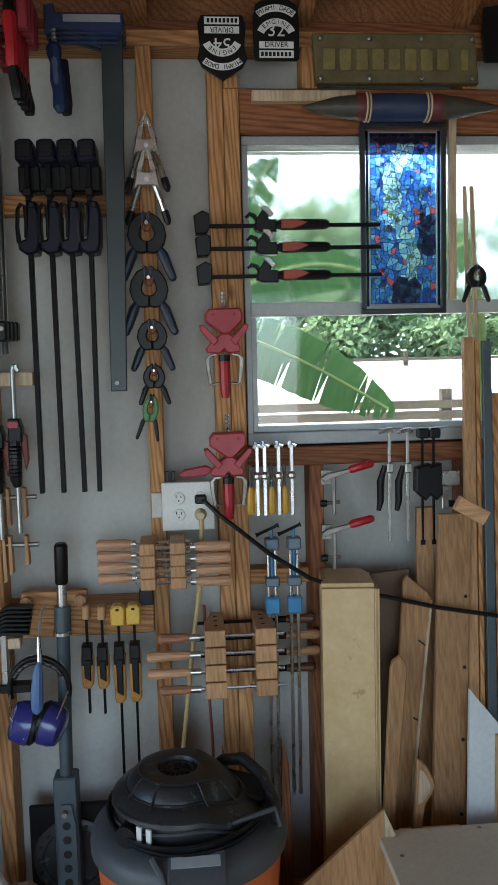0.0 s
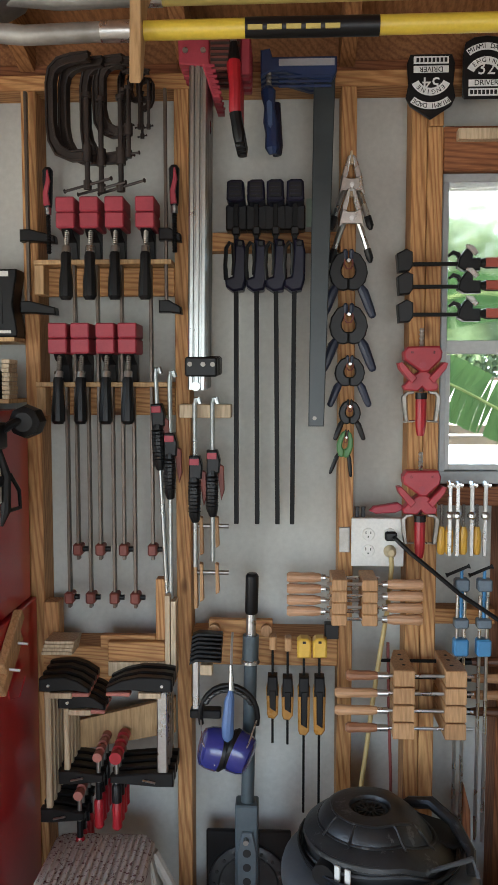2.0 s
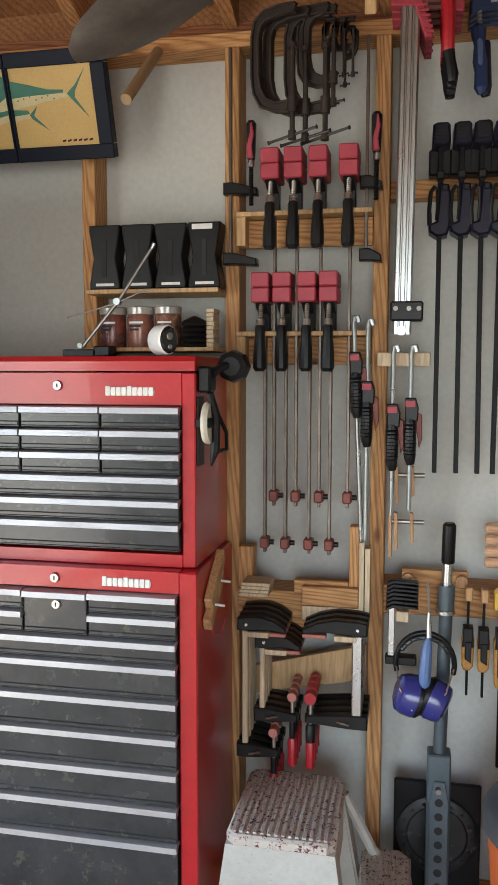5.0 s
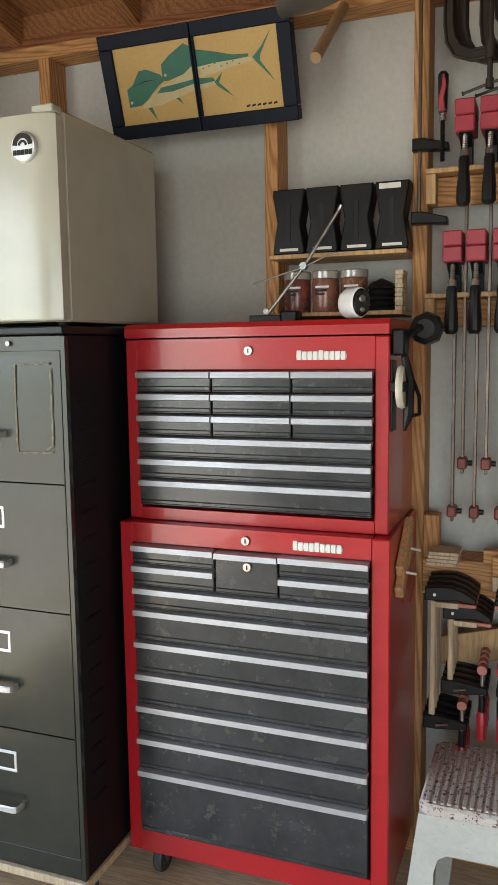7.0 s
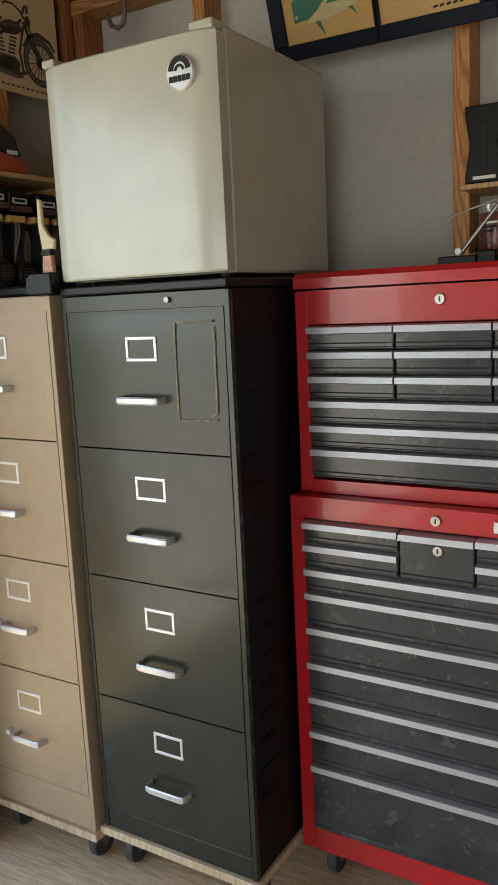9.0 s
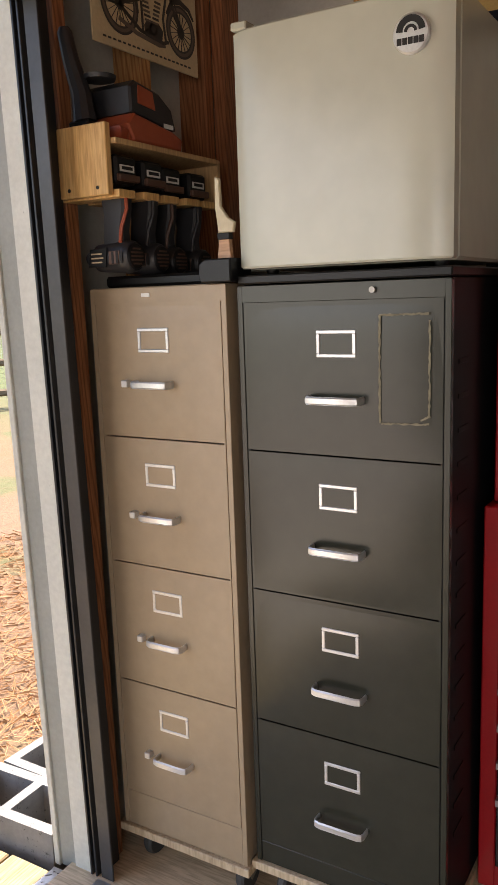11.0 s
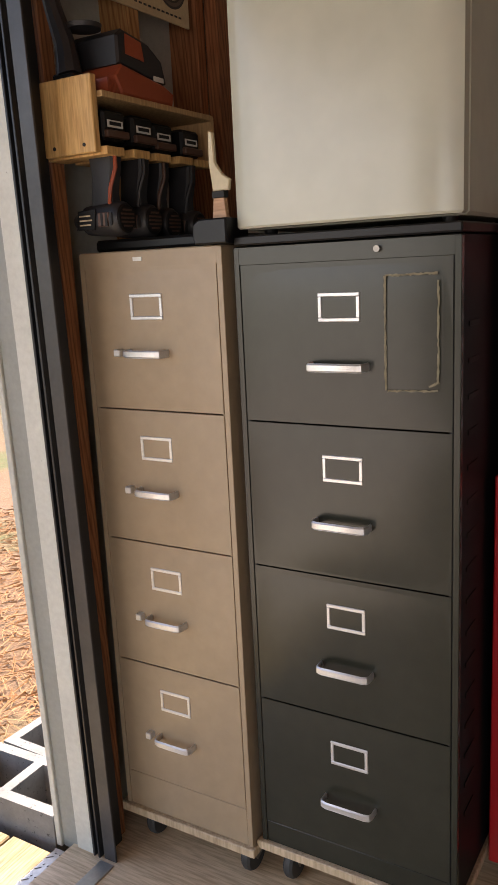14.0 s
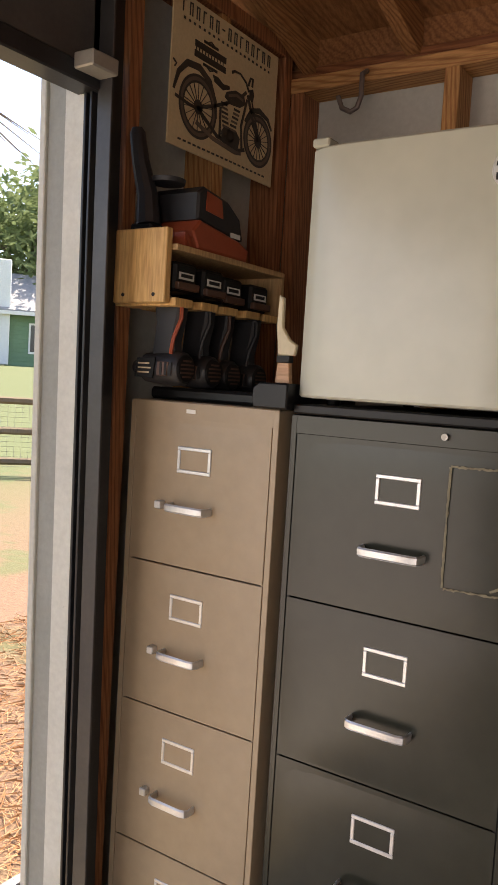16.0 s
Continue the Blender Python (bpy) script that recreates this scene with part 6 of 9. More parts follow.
tt = thing("turntable", (-0.37, 2.14, 0.0), "black square turntable plate leaning on the wall", "plate")
part("plate", box(bm_new(), (-0.462, 2.105, 0.0), (-0.238, 2.118, 0.356), 0.008), BLACK, tt)
part("ring", lathe(bm_new(), [(0.075, 0.003), (0.105, 0.003), (0.105, -0.006), (0.098, -0.010), (0.080, -0.010), (0.075, -0.006)], (-0.35, 2.102, 0.215), 36, "y"), DUSTY, tt)
for k in range(16):
    a = 2 * math.pi * k / 16
    part("hole", tube(bm_new(), [(-0.35 + 0.09 * math.cos(a), 2.090, 0.215 + 0.09 * math.sin(a)), (-0.35 + 0.09 * math.cos(a), 2.0924, 0.215 + 0.09 * math.sin(a))], 0.005, 8), NEAR_BLACK, tt)

PURPLE = surface("blue_violet_plastic", (0.022, 0.026, 0.16), (0.032, 0.036, 0.21), 0.25, 0, 8, 120, 0.03, 0.06, None, 0.4)
em = thing("ear_defenders", (-0.40, 1.95, 0.60), "blue-violet ear defenders with a black headband", "ear defenders")
pts = []
for k in range(15):
    a = radians(-15 + 210 * k / 14)
    pts.append((-0.392 + 0.070 * math.cos(a), 1.965 - 0.012 * math.sin(a), 0.725 + 0.082 * math.sin(a)))
part("headband", tube(bm_new(), pts, 0.0065, 10), BLACK, em)
pts2 = [(p[0] * 0.9 - 0.0392, p[1] - 0.006, 0.725 + (p[2] - 0.725) * 0.88) for p in pts]
pad = part("pad", tube(bm_new(), pts2[3:12], 0.0055, 8), DUSTY, em)
for q in pts2[3:12]:
    part("tuft", lathe(bm_new(), [(0.003, -0.003), (0.0075, 0.0), (0.003, 0.003)], q, 8), DUSTY, pad)
for cx, cz, tilt, far in ((-0.421, 0.652, 16, False), (-0.373, 0.648, 20, True)):
    m4 = pose(cx, 1.945, cz, 0, tilt, -14 if far else 12)
    bm = lathe(bm_new(), [(0.004, -0.040), (0.030, -0.039), (0.041, -0.034), (0.047, -0.020), (0.050, 0.004)], (0, 0, 0), 24, "x")
    for v in bm.verts:
        if far:
            v.co.x = -v.co.x
        v.co.z *= 1.05
        v.co = m4 @ v.co
    bmesh.ops.recalc_face_normals(bm, faces=bm.faces)
    cup = part("cup", bm, PURPLE, em, "glossy blue-violet cup")
    bm = lathe(bm_new(), [(0.030, 0.004), (0.047, 0.005), (0.049, 0.014), (0.043, 0.022), (0.028, 0.022)], (0, 0, 0), 24, "x")
    for v in bm.verts:
        if far:
            v.co.x = -v.co.x
        v.co.z *= 1.05
        v.co = m4 @ v.co
    bmesh.ops.recalc_face_normals(bm, faces=bm.faces)
    part("cushion", bm, BLACK, cup, "black foam cushion")
    part("wire", tube(bm_new(), [(cx, 1.90, cz - 0.02), (cx + (0.03 if far else -0.03), 1.91, cz + 0.03), (-0.392 + (0.068 if far else -0.068), 1.955, 0.72)], 0.002, 6), STEEL, em)
sd = thing("paint_brush", (-0.39, 1.93, 0.70), "paint brush with a blue handle hung by its hole", "brush")
part("handle", tube(bm_new(), [(-0.385, 1.935, 0.80), (-0.388, 1.93, 0.78), (-0.392, 1.925, 0.72), (-0.392, 1.925, 0.69), (-0.392, 1.925, 0.678)], [0.006, 0.012, 0.015, 0.014, 0.007], 10), surface("blue_rubber", (0.08, 0.14, 0.30), (0.1, 0.17, 0.35), 0.45), sd)
part("ferrule", tube(bm_new(), [(-0.385, 1.945, 0.86), (-0.384, 1.94, 0.80)], [0.004, 0.007], 8), STEEL, sd)
part("rod", tube(bm_new(), [(-0.388, 2.05, 0.905), (-0.386, 1.99, 0.90), (-0.385, 1.95, 0.86)], 0.003, 6), ALU, sd)

# shelf board behind the jack
rail(-0.499, -0.121, 0.805, 0.882, 2.10, PY, name="rail")
hk = thing("hook_board", (-0.37, 2.09, 0.88), "small pine board with round pegs", "board")
part("board", box(bm_new(), (-0.452, 2.094, 0.883), (-0.288, 2.118, 0.925), 0.002), PINE_X, hk)
for x in (-0.437, -0.303):
    part("peg", tube(bm_new(), [(x, 2.075, 0.903), (x, 2.095, 0.903)], 0.015, 16), MAPLE_Z, hk)

YELLOW = surface("yellow_plastic", (0.72, 0.45, 0.06), (0.66, 0.40, 0.05), 0.35)
AMBER = surface("amber_plastic", (0.42, 0.19, 0.03), (0.50, 0.26, 0.06), 0.3, 0, 14, 120, 0.05)
def yellow_clamp(small):
    def make(at):
        c = base("bar_clamp", at)
        if small:
            part("head", box(bm_new(), (-0.008, -0.015, -0.034), (0.010, 0.02, 0.0), 0.003), MAPLE_Z, c)
        else:
            h = part("head", prism(bm_new(), [(-0.017, -0.050), (0.017, -0.050), (0.018, -0.008), (0.009, 0.0), (-0.009, 0.0), (-0.018, -0.008)], -0.020, 0.02, "xz", 0.004), YELLOW, c, "yellow padded head")
            part("face", box(bm_new(), (-0.004, -0.0215, -0.012), (0.004, -0.0195, -0.006), 0.001), NEAR_BLACK, h)
        n = 0.28 if small else 0.46
        part("bar", box(bm_new(), (-0.003, 0.0, -n), (0.003, 0.012, -0.03), 0.001), BLACK_ROD, c)
        part("slider", prism(bm_new(), [(-0.012, -0.10), (0.012, -0.10), (0.014, -0.15), (-0.014, -0.15)], -0.018, 0.018, "xz", 0.003), BLACK, c)
        z1 = -0.20 if small else -0.24
        bm = prism(bm_new(), [(-0.016, -0.13), (-0.010, -0.118), (0.010, -0.118), (0.016, -0.13), (0.014, z1), (0.005, z1 - 0.012), (-0.010, z1 - 0.010), (-0.014, z1)], -0.012, 0.012, "xz", 0.003)
        part("body", bm, AMBER, c, "amber plastic body")
        part("lever", prism(bm_new(), [(-0.008, -0.135), (0.009, -0.135), (0.008, z1 + 0.01), (-0.007, z1 + 0.02)], -0.020, -0.011, "xz", 0.002), BLACK, c)
        return c
    return make


put(yellow_clamp(True), [(-0.287, 2.05, 0.900), (-0.249, 2.05, 0.897)], "small bar clamp with wooden head and black body", "shelf clamps")
put(yellow_clamp(False), [(-0.208, 2.05, 0.898), (-0.169, 2.05, 0.899)], "bar clamp with yellow padded head", "shelf clamps")
solid("black_block", box(bm_new(), (-0.155, 2.07, 0.885), (-0.120, 2.10, 0.925), 0.002), BLACK, "small black block on the board", "block")

# ---- lower left of the wall: heavy F-clamps ----
rail(-0.886, -0.540, 0.755, 0.850, 2.095, PY, name="rail")
solid("plywood_brace", prism(bm_new(), [(-0.850, 0.560), (-0.541, 0.622), (-0.541, 0.716), (-0.850, 0.636)], 2.098, 2.118, "xz", 0.001), PLY_Z, "plywood strip that braces the wall", "brace")
SALMON = surface("salmon_pad", (0.44, 0.16, 0.12), (0.38, 0.13, 0.10), 0.5)
def heavy_clamp(arm, bar_len, bar_w, metal, way, hx, red, pad):
    """A cast F-clamp hung by its upper arm; way is the side to which its arms point."""
    def make(at):
        c = base("f_clamp", at)
        def sx(pts):
            return [(way * u, v) for u, v in pts]
        part("upper_arm", prism(bm_new(), sx([(-0.012, -0.006), (-0.012, 0.026), (0.012, 0.030), (arm * 0.45, 0.032), (arm * 0.75, 0.022), (arm, 0.004), (arm, -0.008), (arm * 0.6, -0.002), (bar_w + 0.012, -0.006)]), -0.013, 0.012, "xz", 0.003), BLACK, c)
        part("pad", box(bm_new(), (min(way * arm * 0.6, way * arm), -0.012, -0.018), (max(way * arm * 0.6, way * arm), 0.010, -0.0085), 0.002), SALMON, c, "salmon pad")
        if pad:
            part("wood_pad", box(bm_new(), (min(way * 0.015, way * 0.07), -0.016, -0.021), (max(way * 0.015, way * 0.07), 0.014, -0.0075), 0.001), PALE_Z, c, "pale wooden pad")
        part("rivet", tube(bm_new(), [(way * 0.012, -0.0155, 0.010), (way * 0.012, -0.012, 0.010)], 0.004, 8), STEEL, c)
        part("bar", box(bm_new(), (min(0, way * bar_w), -0.009, -bar_len - 0.02), (max(0, way * bar_w), 0.009, -0.006), 0.003), metal, c)
        part("lower_arm", prism(bm_new(), sx([(-0.014, -bar_len + 0.006), (bar_w + 0.014, -bar_len + 0.006), (hx + 0.014, -bar_len - 0.004), (hx + 0.014, -bar_len - 0.022), (bar_w, -bar_len - 0.030), (-0.014, -bar_len - 0.030)]), -0.013, 0.012, "xz", 0.003), BLACK, c)
        x = way * hx
        part("screw", tube(bm_new(), [(x, 0, -bar_len + 0.040), (x, 0, -bar_len - 0.055)], 0.0055, 10), DULL_STEEL, c)
        part("swivel", tube(bm_new(), [(x, -0.016, -bar_len + 0.042), (x, 0.008, -bar_len + 0.042)], 0.0155 if red else 0.012, 14), HOT_RED if red else SALMON, c, "round red swivel pad")
        part("stem", tube(bm_new(), [(x, 0, -bar_len - 0.028), (x, 0, -bar_len - 0.036), (x, 0, -bar_len - 0.075)], [0.008, 0.013 if red else 0.008, 0.0125 if red else 0.008], 10), BLACK, c, "black handle stem")
        part("handle", tube(bm_new(), [(x, 0, -bar_len - 0.070), (x, 0, -bar_len - 0.078), (x, 0, -bar_len - 0.12), (x, 0, -bar_len - 0.140), (x, 0, -bar_len - 0.146)], [0.009, 0.0125, 0.0115, 0.0125, 0.008], 10), HOT_RED, c, "red handle")
        part("lever", tube(bm_new(), [(way * (bar_w + 0.004), -0.016, -bar_len - 0.018), (way * (bar_w + 0.035), -0.018, -bar_len - 0.010)], 0.0028, 6), STEEL, c)
        return c
    return make


# steel bars in pale wood colour, which paints in their beige reflected light
put(heavy_clamp(0.112, 0.310, 0.015, PALE_Z, 1, 0.082, False, True), [(-0.848, 1.980 + 0.033 * i, 0.783 + 0.003 * i) for i in range(4)], "heavy black F-clamp with a salmon pad and beige-coloured steel bar", "heavy F-clamps")
put(heavy_clamp(0.105, 0.170, 0.014, PALE_Z, 1, 0.085, False, True), [(-0.805, 1.992 + 0.032 * i, 0.736 + 0.002 * i) for i in range(4)], "shorter black F-clamp with red handle and beige-coloured steel bar", "heavy F-clamps")
put(heavy_clamp(0.150, 0.215, 0.026, STEEL, -1, 0.128, True, True), [(-0.543, 1.975 + 0.033 * i, 0.788 + 0.003 * i) for i in range(4)], "heavy black F-clamp with thick steel bar and red handle", "heavy F-clamps")
cb = thing("jaw_stack", (-0.45, 1.98, 0.73), "stack of black clamp jaws on a steel bar", "clamp")
for i in range(7):
    part("jaw", prism(bm_new(), [(-0.486, 0.862 + 0.0075 * i), (-0.470, 0.870 + 0.0075 * i), (-0.412, 0.866 + 0.0075 * i), (-0.410, 0.861 + 0.0075 * i), (-0.470, 0.862 + 0.0075 * i), (-0.488, 0.854 + 0.0075 * i)], 1.955 + 0.01 * i, 1.985 + 0.01 * i, "xz", 0.001), BLACK, cb)
part("bar", box(bm_new(), (-0.482, 1.975, 0.735), (-0.466, 2.0, 0.866), 0.002), STEEL, cb)
part("block", box(bm_new(), (-0.462, 1.965, 0.825), (-0.432, 2.0, 0.851), 0.002), PALE_Z, cb)
part("lower_jaw", box(bm_new(), (-0.488, 1.97, 0.715), (-0.412, 2.0, 0.737), 0.003), BLACK, cb)

lb = thing("corner_block", (-0.64, 2.08, 0.852), "L-shaped block of glued pine", "block")
part("foot", box(bm_new(), (-0.706, 2.050, 0.828), (-0.5605, 2.072, 0.878), 0.002), PINE_X, lb)
part("rear_foot", box(bm_new(), (-0.730, 2.0725, 0.8505), (-0.587, 2.094, 0.888), 0.002), PINE_X, lb)
part("upright", box(bm_new(), (-0.586, 2.0725, 0.8505), (-0.5605, 2.11, 1.035), 0.002), PINE_Z, lb)
for x, zt in ((-0.5590, 1.000), (-0.5440, 0.985)):
    solid("white_strip", box(bm_new(), (x, 2.045, 0.79), (x + 0.013, 2.094, zt), 0.001), PALE_Z, "pale upright strip beside a block", "strip", "upright strips")
solid("white_strip", box(bm_new(), (-0.705, 2.048, 0.790), (-0.560, 2.094, 0.8265), 0.001), PALE_Z, "pale strip in front of a block", "strip")
for i in range(4):
    solid("wood_offcut", box(bm_new(), (-0.868 + 0.003 * i, 2.02, 0.8515 + 0.0092 * i), (-0.790 + 0.002 * i, 2.094, 0.860 + 0.0092 * i), 0.001), PALE_Z, "thin slab in a small stack of offcuts", "offcut", "offcut stack")
solid("pine_block", box(bm_new(), (-0.885, 2.10, 0.8515), (-0.845, 2.15, 0.965), 0.002), PINE_Z, "short upright pine block", "block")

# ---- timber and boxes at the right ----
TAN_Z = wood("brown_birch", (0.46, 0.27, 0.125), (0.36, 0.19, 0.08), "z", 0.5, 9, False, 0.5)
MDF = surface("brown_board", (0.17, 0.105, 0.06), (0.13, 0.08, 0.045), 0.6, 0, 5, 70, 0.1)
BIRCH = surface("smooth_birch", (0.68, 0.51, 0.26), (0.55, 0.38, 0.17), 0.42, 0, 9, 60, 0.1, 0.1, ((0.42, 0.27, 0.11), 12, 0.64))
pb = thing("plywood_box", (0.365, 1.98, 0.0), "tall narrow plywood box standing on the floor", "box")
part("front", box(bm_new(), (0.298, 1.945, 0.0), (0.424, 1.957, 0.940), 0.001), BIRCH, pb)
for k in range(3):
    part("side_ply", box(bm_new(), (0.4245 + 0.0042 * k, 1.946 + 0.001 * k, 0.0), (0.4283 + 0.0042 * k, 2.110, 0.938), 0.0005), (BIRCH, PLY_Z, BIRCH)[k], pb)
part("side", box(bm_new(), (0.298, 1.9575, 0.0), (0.310, 2.110, 0.938), 0.001), BIRCH, pb)
part("top", prism(bm_new(), [(0.298, 1.9575), (0.4240, 1.9575), (0.4240, 2.050), (0.405, 2.110), (0.298, 2.110)], 0.9385, 0.950, "xy", 0.001), BIRCH, pb)
part("back", box(bm_new(), (0.3105, 2.098, 0.0), (0.4240, 2.110, 0.938), 0.001), BIRCH, pb)
pb.location.x -= 0.003
pb.rotation_euler.z = radians(-7)
def leaning(name, x0, x1, top_x, z, y0, ytop, th, material, label, group=""):
    """A board whose foot stands at y0 and whose head leans to ytop."""
    bm = bm_new()
    a = [(x0, y0, 0), (x1, y0, 0), (top_x + (x1 - x0), ytop, z), (top_x, ytop, z)]
    lo = [bm.verts.new(p) for p in a]
    hi = [bm.verts.new((p[0], p[1] + th, p[2])) for p in a]
    fs = [bm.faces.new(lo), bm.faces.new(hi[::-1])] + [bm.faces.new((lo[i], hi[i], hi[(i + 1) % 4], lo[(i + 1) % 4])) for i in range(4)]
    bmesh.ops.recalc_face_normals(bm, faces=fs)
    bmesh.ops.bevel(bm, geom=list(bm.edges), offset=0.0015, segments=1, affect="EDGES")
    return solid(name, bm, material, label, "board", group)


b1 = leaning("board", 0.540, 0.622, 0.592, 1.105, 1.90, 1.985, 0.019, TAN_Z, "wide planed board leaning on the wall", "leaning boards")
for z in (0.36, 0.545, 0.725, 0.90):
    part("hole", tube(bm_new(), [(0.611 + 0.047 * z, 1.897 + 0.077 * z, z), (0.611 + 0.047 * z, 1.901 + 0.077 * z, z)], 0.0042, 8), NEAR_BLACK, b1)
leaning("board", 0.54, 0.585, 0.558, 1.11, 1.99, 2.06, 0.02, TAN_Z, "brown board leaning behind a wider one", "leaning boards")
solid("panel", prism(bm_new(), [(0.434, 0.0), (0.50, 0.0), (0.535, 0.955), (0.434, 0.945)], 2.05, 2.066, "xz", 0.001), MDF, "dark brown panel standing behind the boards", "panel", "leaning boards")
bd = solid("ply_board", prism(bm_new(), [(0.440, 0.0), (0.478, 0.0), (0.569, 0.897), (0.560, 0.912), (0.510, 0.955), (0.500, 0.94)], 1.978, 1.996, "xz", 0.002), TAN_Z, "angled plywood board with sawn slots", "board", "leaning boards")
part("ply_edge", ribbon(bm_new(), [(0.478, 0.0), (0.568, 0.893)], 0.007, 1.974, 1.9775, "xz", 0), PALE_Z, bd)
for q in (((0.536, 0.792), (0.556, 0.775)), ((0.522, 0.592), (0.535, 0.585))):
    part("slot", ribbon(bm_new(), q, 0.004, 1.9755, 1.9778, "xz", 0), NEAR_BLACK, bd)
solid("rounded_board", prism(bm_new(), [(0.408, 0.0), (0.428, 0.0), (0.489, 0.715), (0.491, 0.742), (0.484, 0.764), (0.474, 0.775), (0.456, 0.762), (0.450, 0.742)], 1.918, 1.936, "xz", 0.003), TAN_Z, "narrow board with a rounded end", "board", "leaning boards")
leaning("plank", 0.646, 0.674, 0.670, 1.54, 1.90, 2.03, 0.02, MAPLE_Z, "tall planed plank leaning on the wall", "leaning boards")
leaning("plank", 0.677, 0.687, 0.700, 1.53, 1.89, 2.03, 0.02, PINE_Z, "tall pine plank leaning on the wall", "leaning boards")
leaning("metal_rail", 0.692, 0.714, 0.714, 1.53, 1.88, 2.02, 0.012, GREY_PAINT, "grey metal rail leaning on the wall", "leaning boards")
leaning("plank", 0.718, 0.80, 0.738, 1.40, 1.87, 2.02, 0.02, PINE_Z, "tall pine plank leaning on the wall", "leaning boards")
for x in (0.690, 0.708):
    leaning("pale_stick", x, x + 0.010, x, 1.92, 1.92, 2.09, 0.008, PALE_Z, "thin pale stick leaning at the window", "pale sticks")
put(spring_clamp(0.05, 0.09, BLACK, BLACK), [(0.702, 2.03, 1.715)], "small black spring clamp on pale sticks", "spring clamps")
solid("wood_cleat", box(bm_new(), (-0.042, -0.01, -0.018), (0.042, 0.01, 0.018), 0.002, pose(0.648, 1.915, 1.125, 0, 30, 0)), MAPLE_X, "short wooden cleat across the planks", "cleat")
wp = thing("plywood_sheet", (0.69, 1.87, 0), "white-faced plywood sheet standing on the floor", "sheet")
part("face", prism(bm_new(), [(0.622, 0.0), (0.80, 0.0), (0.80, 0.49), (0.629, 0.702)], 1.872, 1.886, "xz", 0.001), surface("white_laminate", (0.66, 0.68, 0.67), (0.6, 0.62, 0.61), 0.5), wp)
part("edge", box(bm_new(), (0.690, 1.855, 0.0), (0.706, 1.8715, 0.59), 0.001), PLY_Z, wp)
for z in (0.38, 0.5):
    part("hole", tube(bm_new(), [(0.698, 1.8535, z), (0.698, 1.856, z)], 0.0035, 8), NEAR_BLACK, wp)
gx = thing("gusset", (0.38, 1.86, 0), "angled plywood gusset between boxes", "gusset")
# web is birch too; the browner tan puts its shade into the colour
part("web", prism(bm_new(), [(0.12, 0.0), (0.394, 0.0), (0.394, 0.474), (0.12, 0.235)], 1.772, 1.784, "xz", 0.001), TAN_Z, gx)
part("flange", prism(bm_new(), [(0.3945, 0.0), (0.425, 0.0), (0.425, 0.405), (0.3945, 0.474)], 1.772, 1.79, "xz", 0.001), PALE_Z, gx)
part("cheek", prism(bm_new(), [(1.7845, 0.0), (1.86, 0.0), (1.86, 0.40), (1.7845, 0.405)], 0.413, 0.425, "yz", 0.001), BIRCH, gx)
ft = solid("corbel", prism(bm_new(), [(0.490, 0.353), (0.495, 0.42), (0.502, 0.536), (0.512, 0.532), (0.527, 0.512), (0.541, 0.484), (0.544, 0.466), (0.538, 0.448), (0.522, 0.426), (0.51, 0.353)], 1.872, 1.890, "xz", 0.003), TAN_Z, "small rounded plywood corbel on a block", "corbel")
part("face", prism(bm_new(), [(0.500, 0.425), (0.506, 0.515), (0.516, 0.508), (0.533, 0.474), (0.529, 0.452), (0.512, 0.430)], 1.8685, 1.8716, "xz", 0.001), PALE_Z, ft)
solid("shelf_block", box(bm_new(), (0.46, 1.82, 0.0), (0.612, 1.90, 0.3525), 0.002), BIRCH, "plywood block standing behind the crate", "block")
cr = thing("plywood_crate", (0.60, 1.62, 0), "pale plywood crate with screwed lid", "crate")
part("lid", box(bm_new(), (0.383, 1.42, 0.392), (0.86, 1.80, 0.410), 0.002), surface("pale_birch", (0.62, 0.56, 0.44), (0.56, 0.50, 0.38), 0.5, 0, 4, 90, 0.1, 0.1, ((0.4, 0.35, 0.25), 40, 0.76)), cr)
part("front", box(bm_new(), (0.392, 1.425, 0.0), (0.852, 1.44, 0.391), 0.001), PLY_Z, cr)
part("side", box(bm_new(), (0.392, 1.4405, 0.0), (0.404, 1.79, 0.391), 0.001), PLY_Z, cr)
part("side", box(bm_new(), (0.840, 1.4405, 0.0), (0.852, 1.79, 0.391), 0.001), PLY_Z, cr)
part("back", box(bm_new(), (0.4045, 1.778, 0.0), (0.8395, 1.79, 0.391), 0.001), PLY_Z, cr)
for x, y in ((0.42, 1.775), (0.415, 1.70), (0.62, 1.785), (0.60, 1.6)):
    part("screw", lathe(bm_new(), [(0.001, 0.4115), (0.004, 0.4115), (0.0055, 0.4095)], (x, y, 0), 10), DULL_STEEL, cr)
for x, y in ((0.185, 2.05), (0.03, 2.03)):
    solid("wood_wedge", prism(bm_new(), [(x, 0.0), (x + 0.04, 0.0), (x + 0.03, 0.45), (x + 0.012, 0.52)], y, y + 0.02, "xz", 0.002), RED_Z, "dark tapered wooden wedge behind the vacuum", "wedge", "wedges")

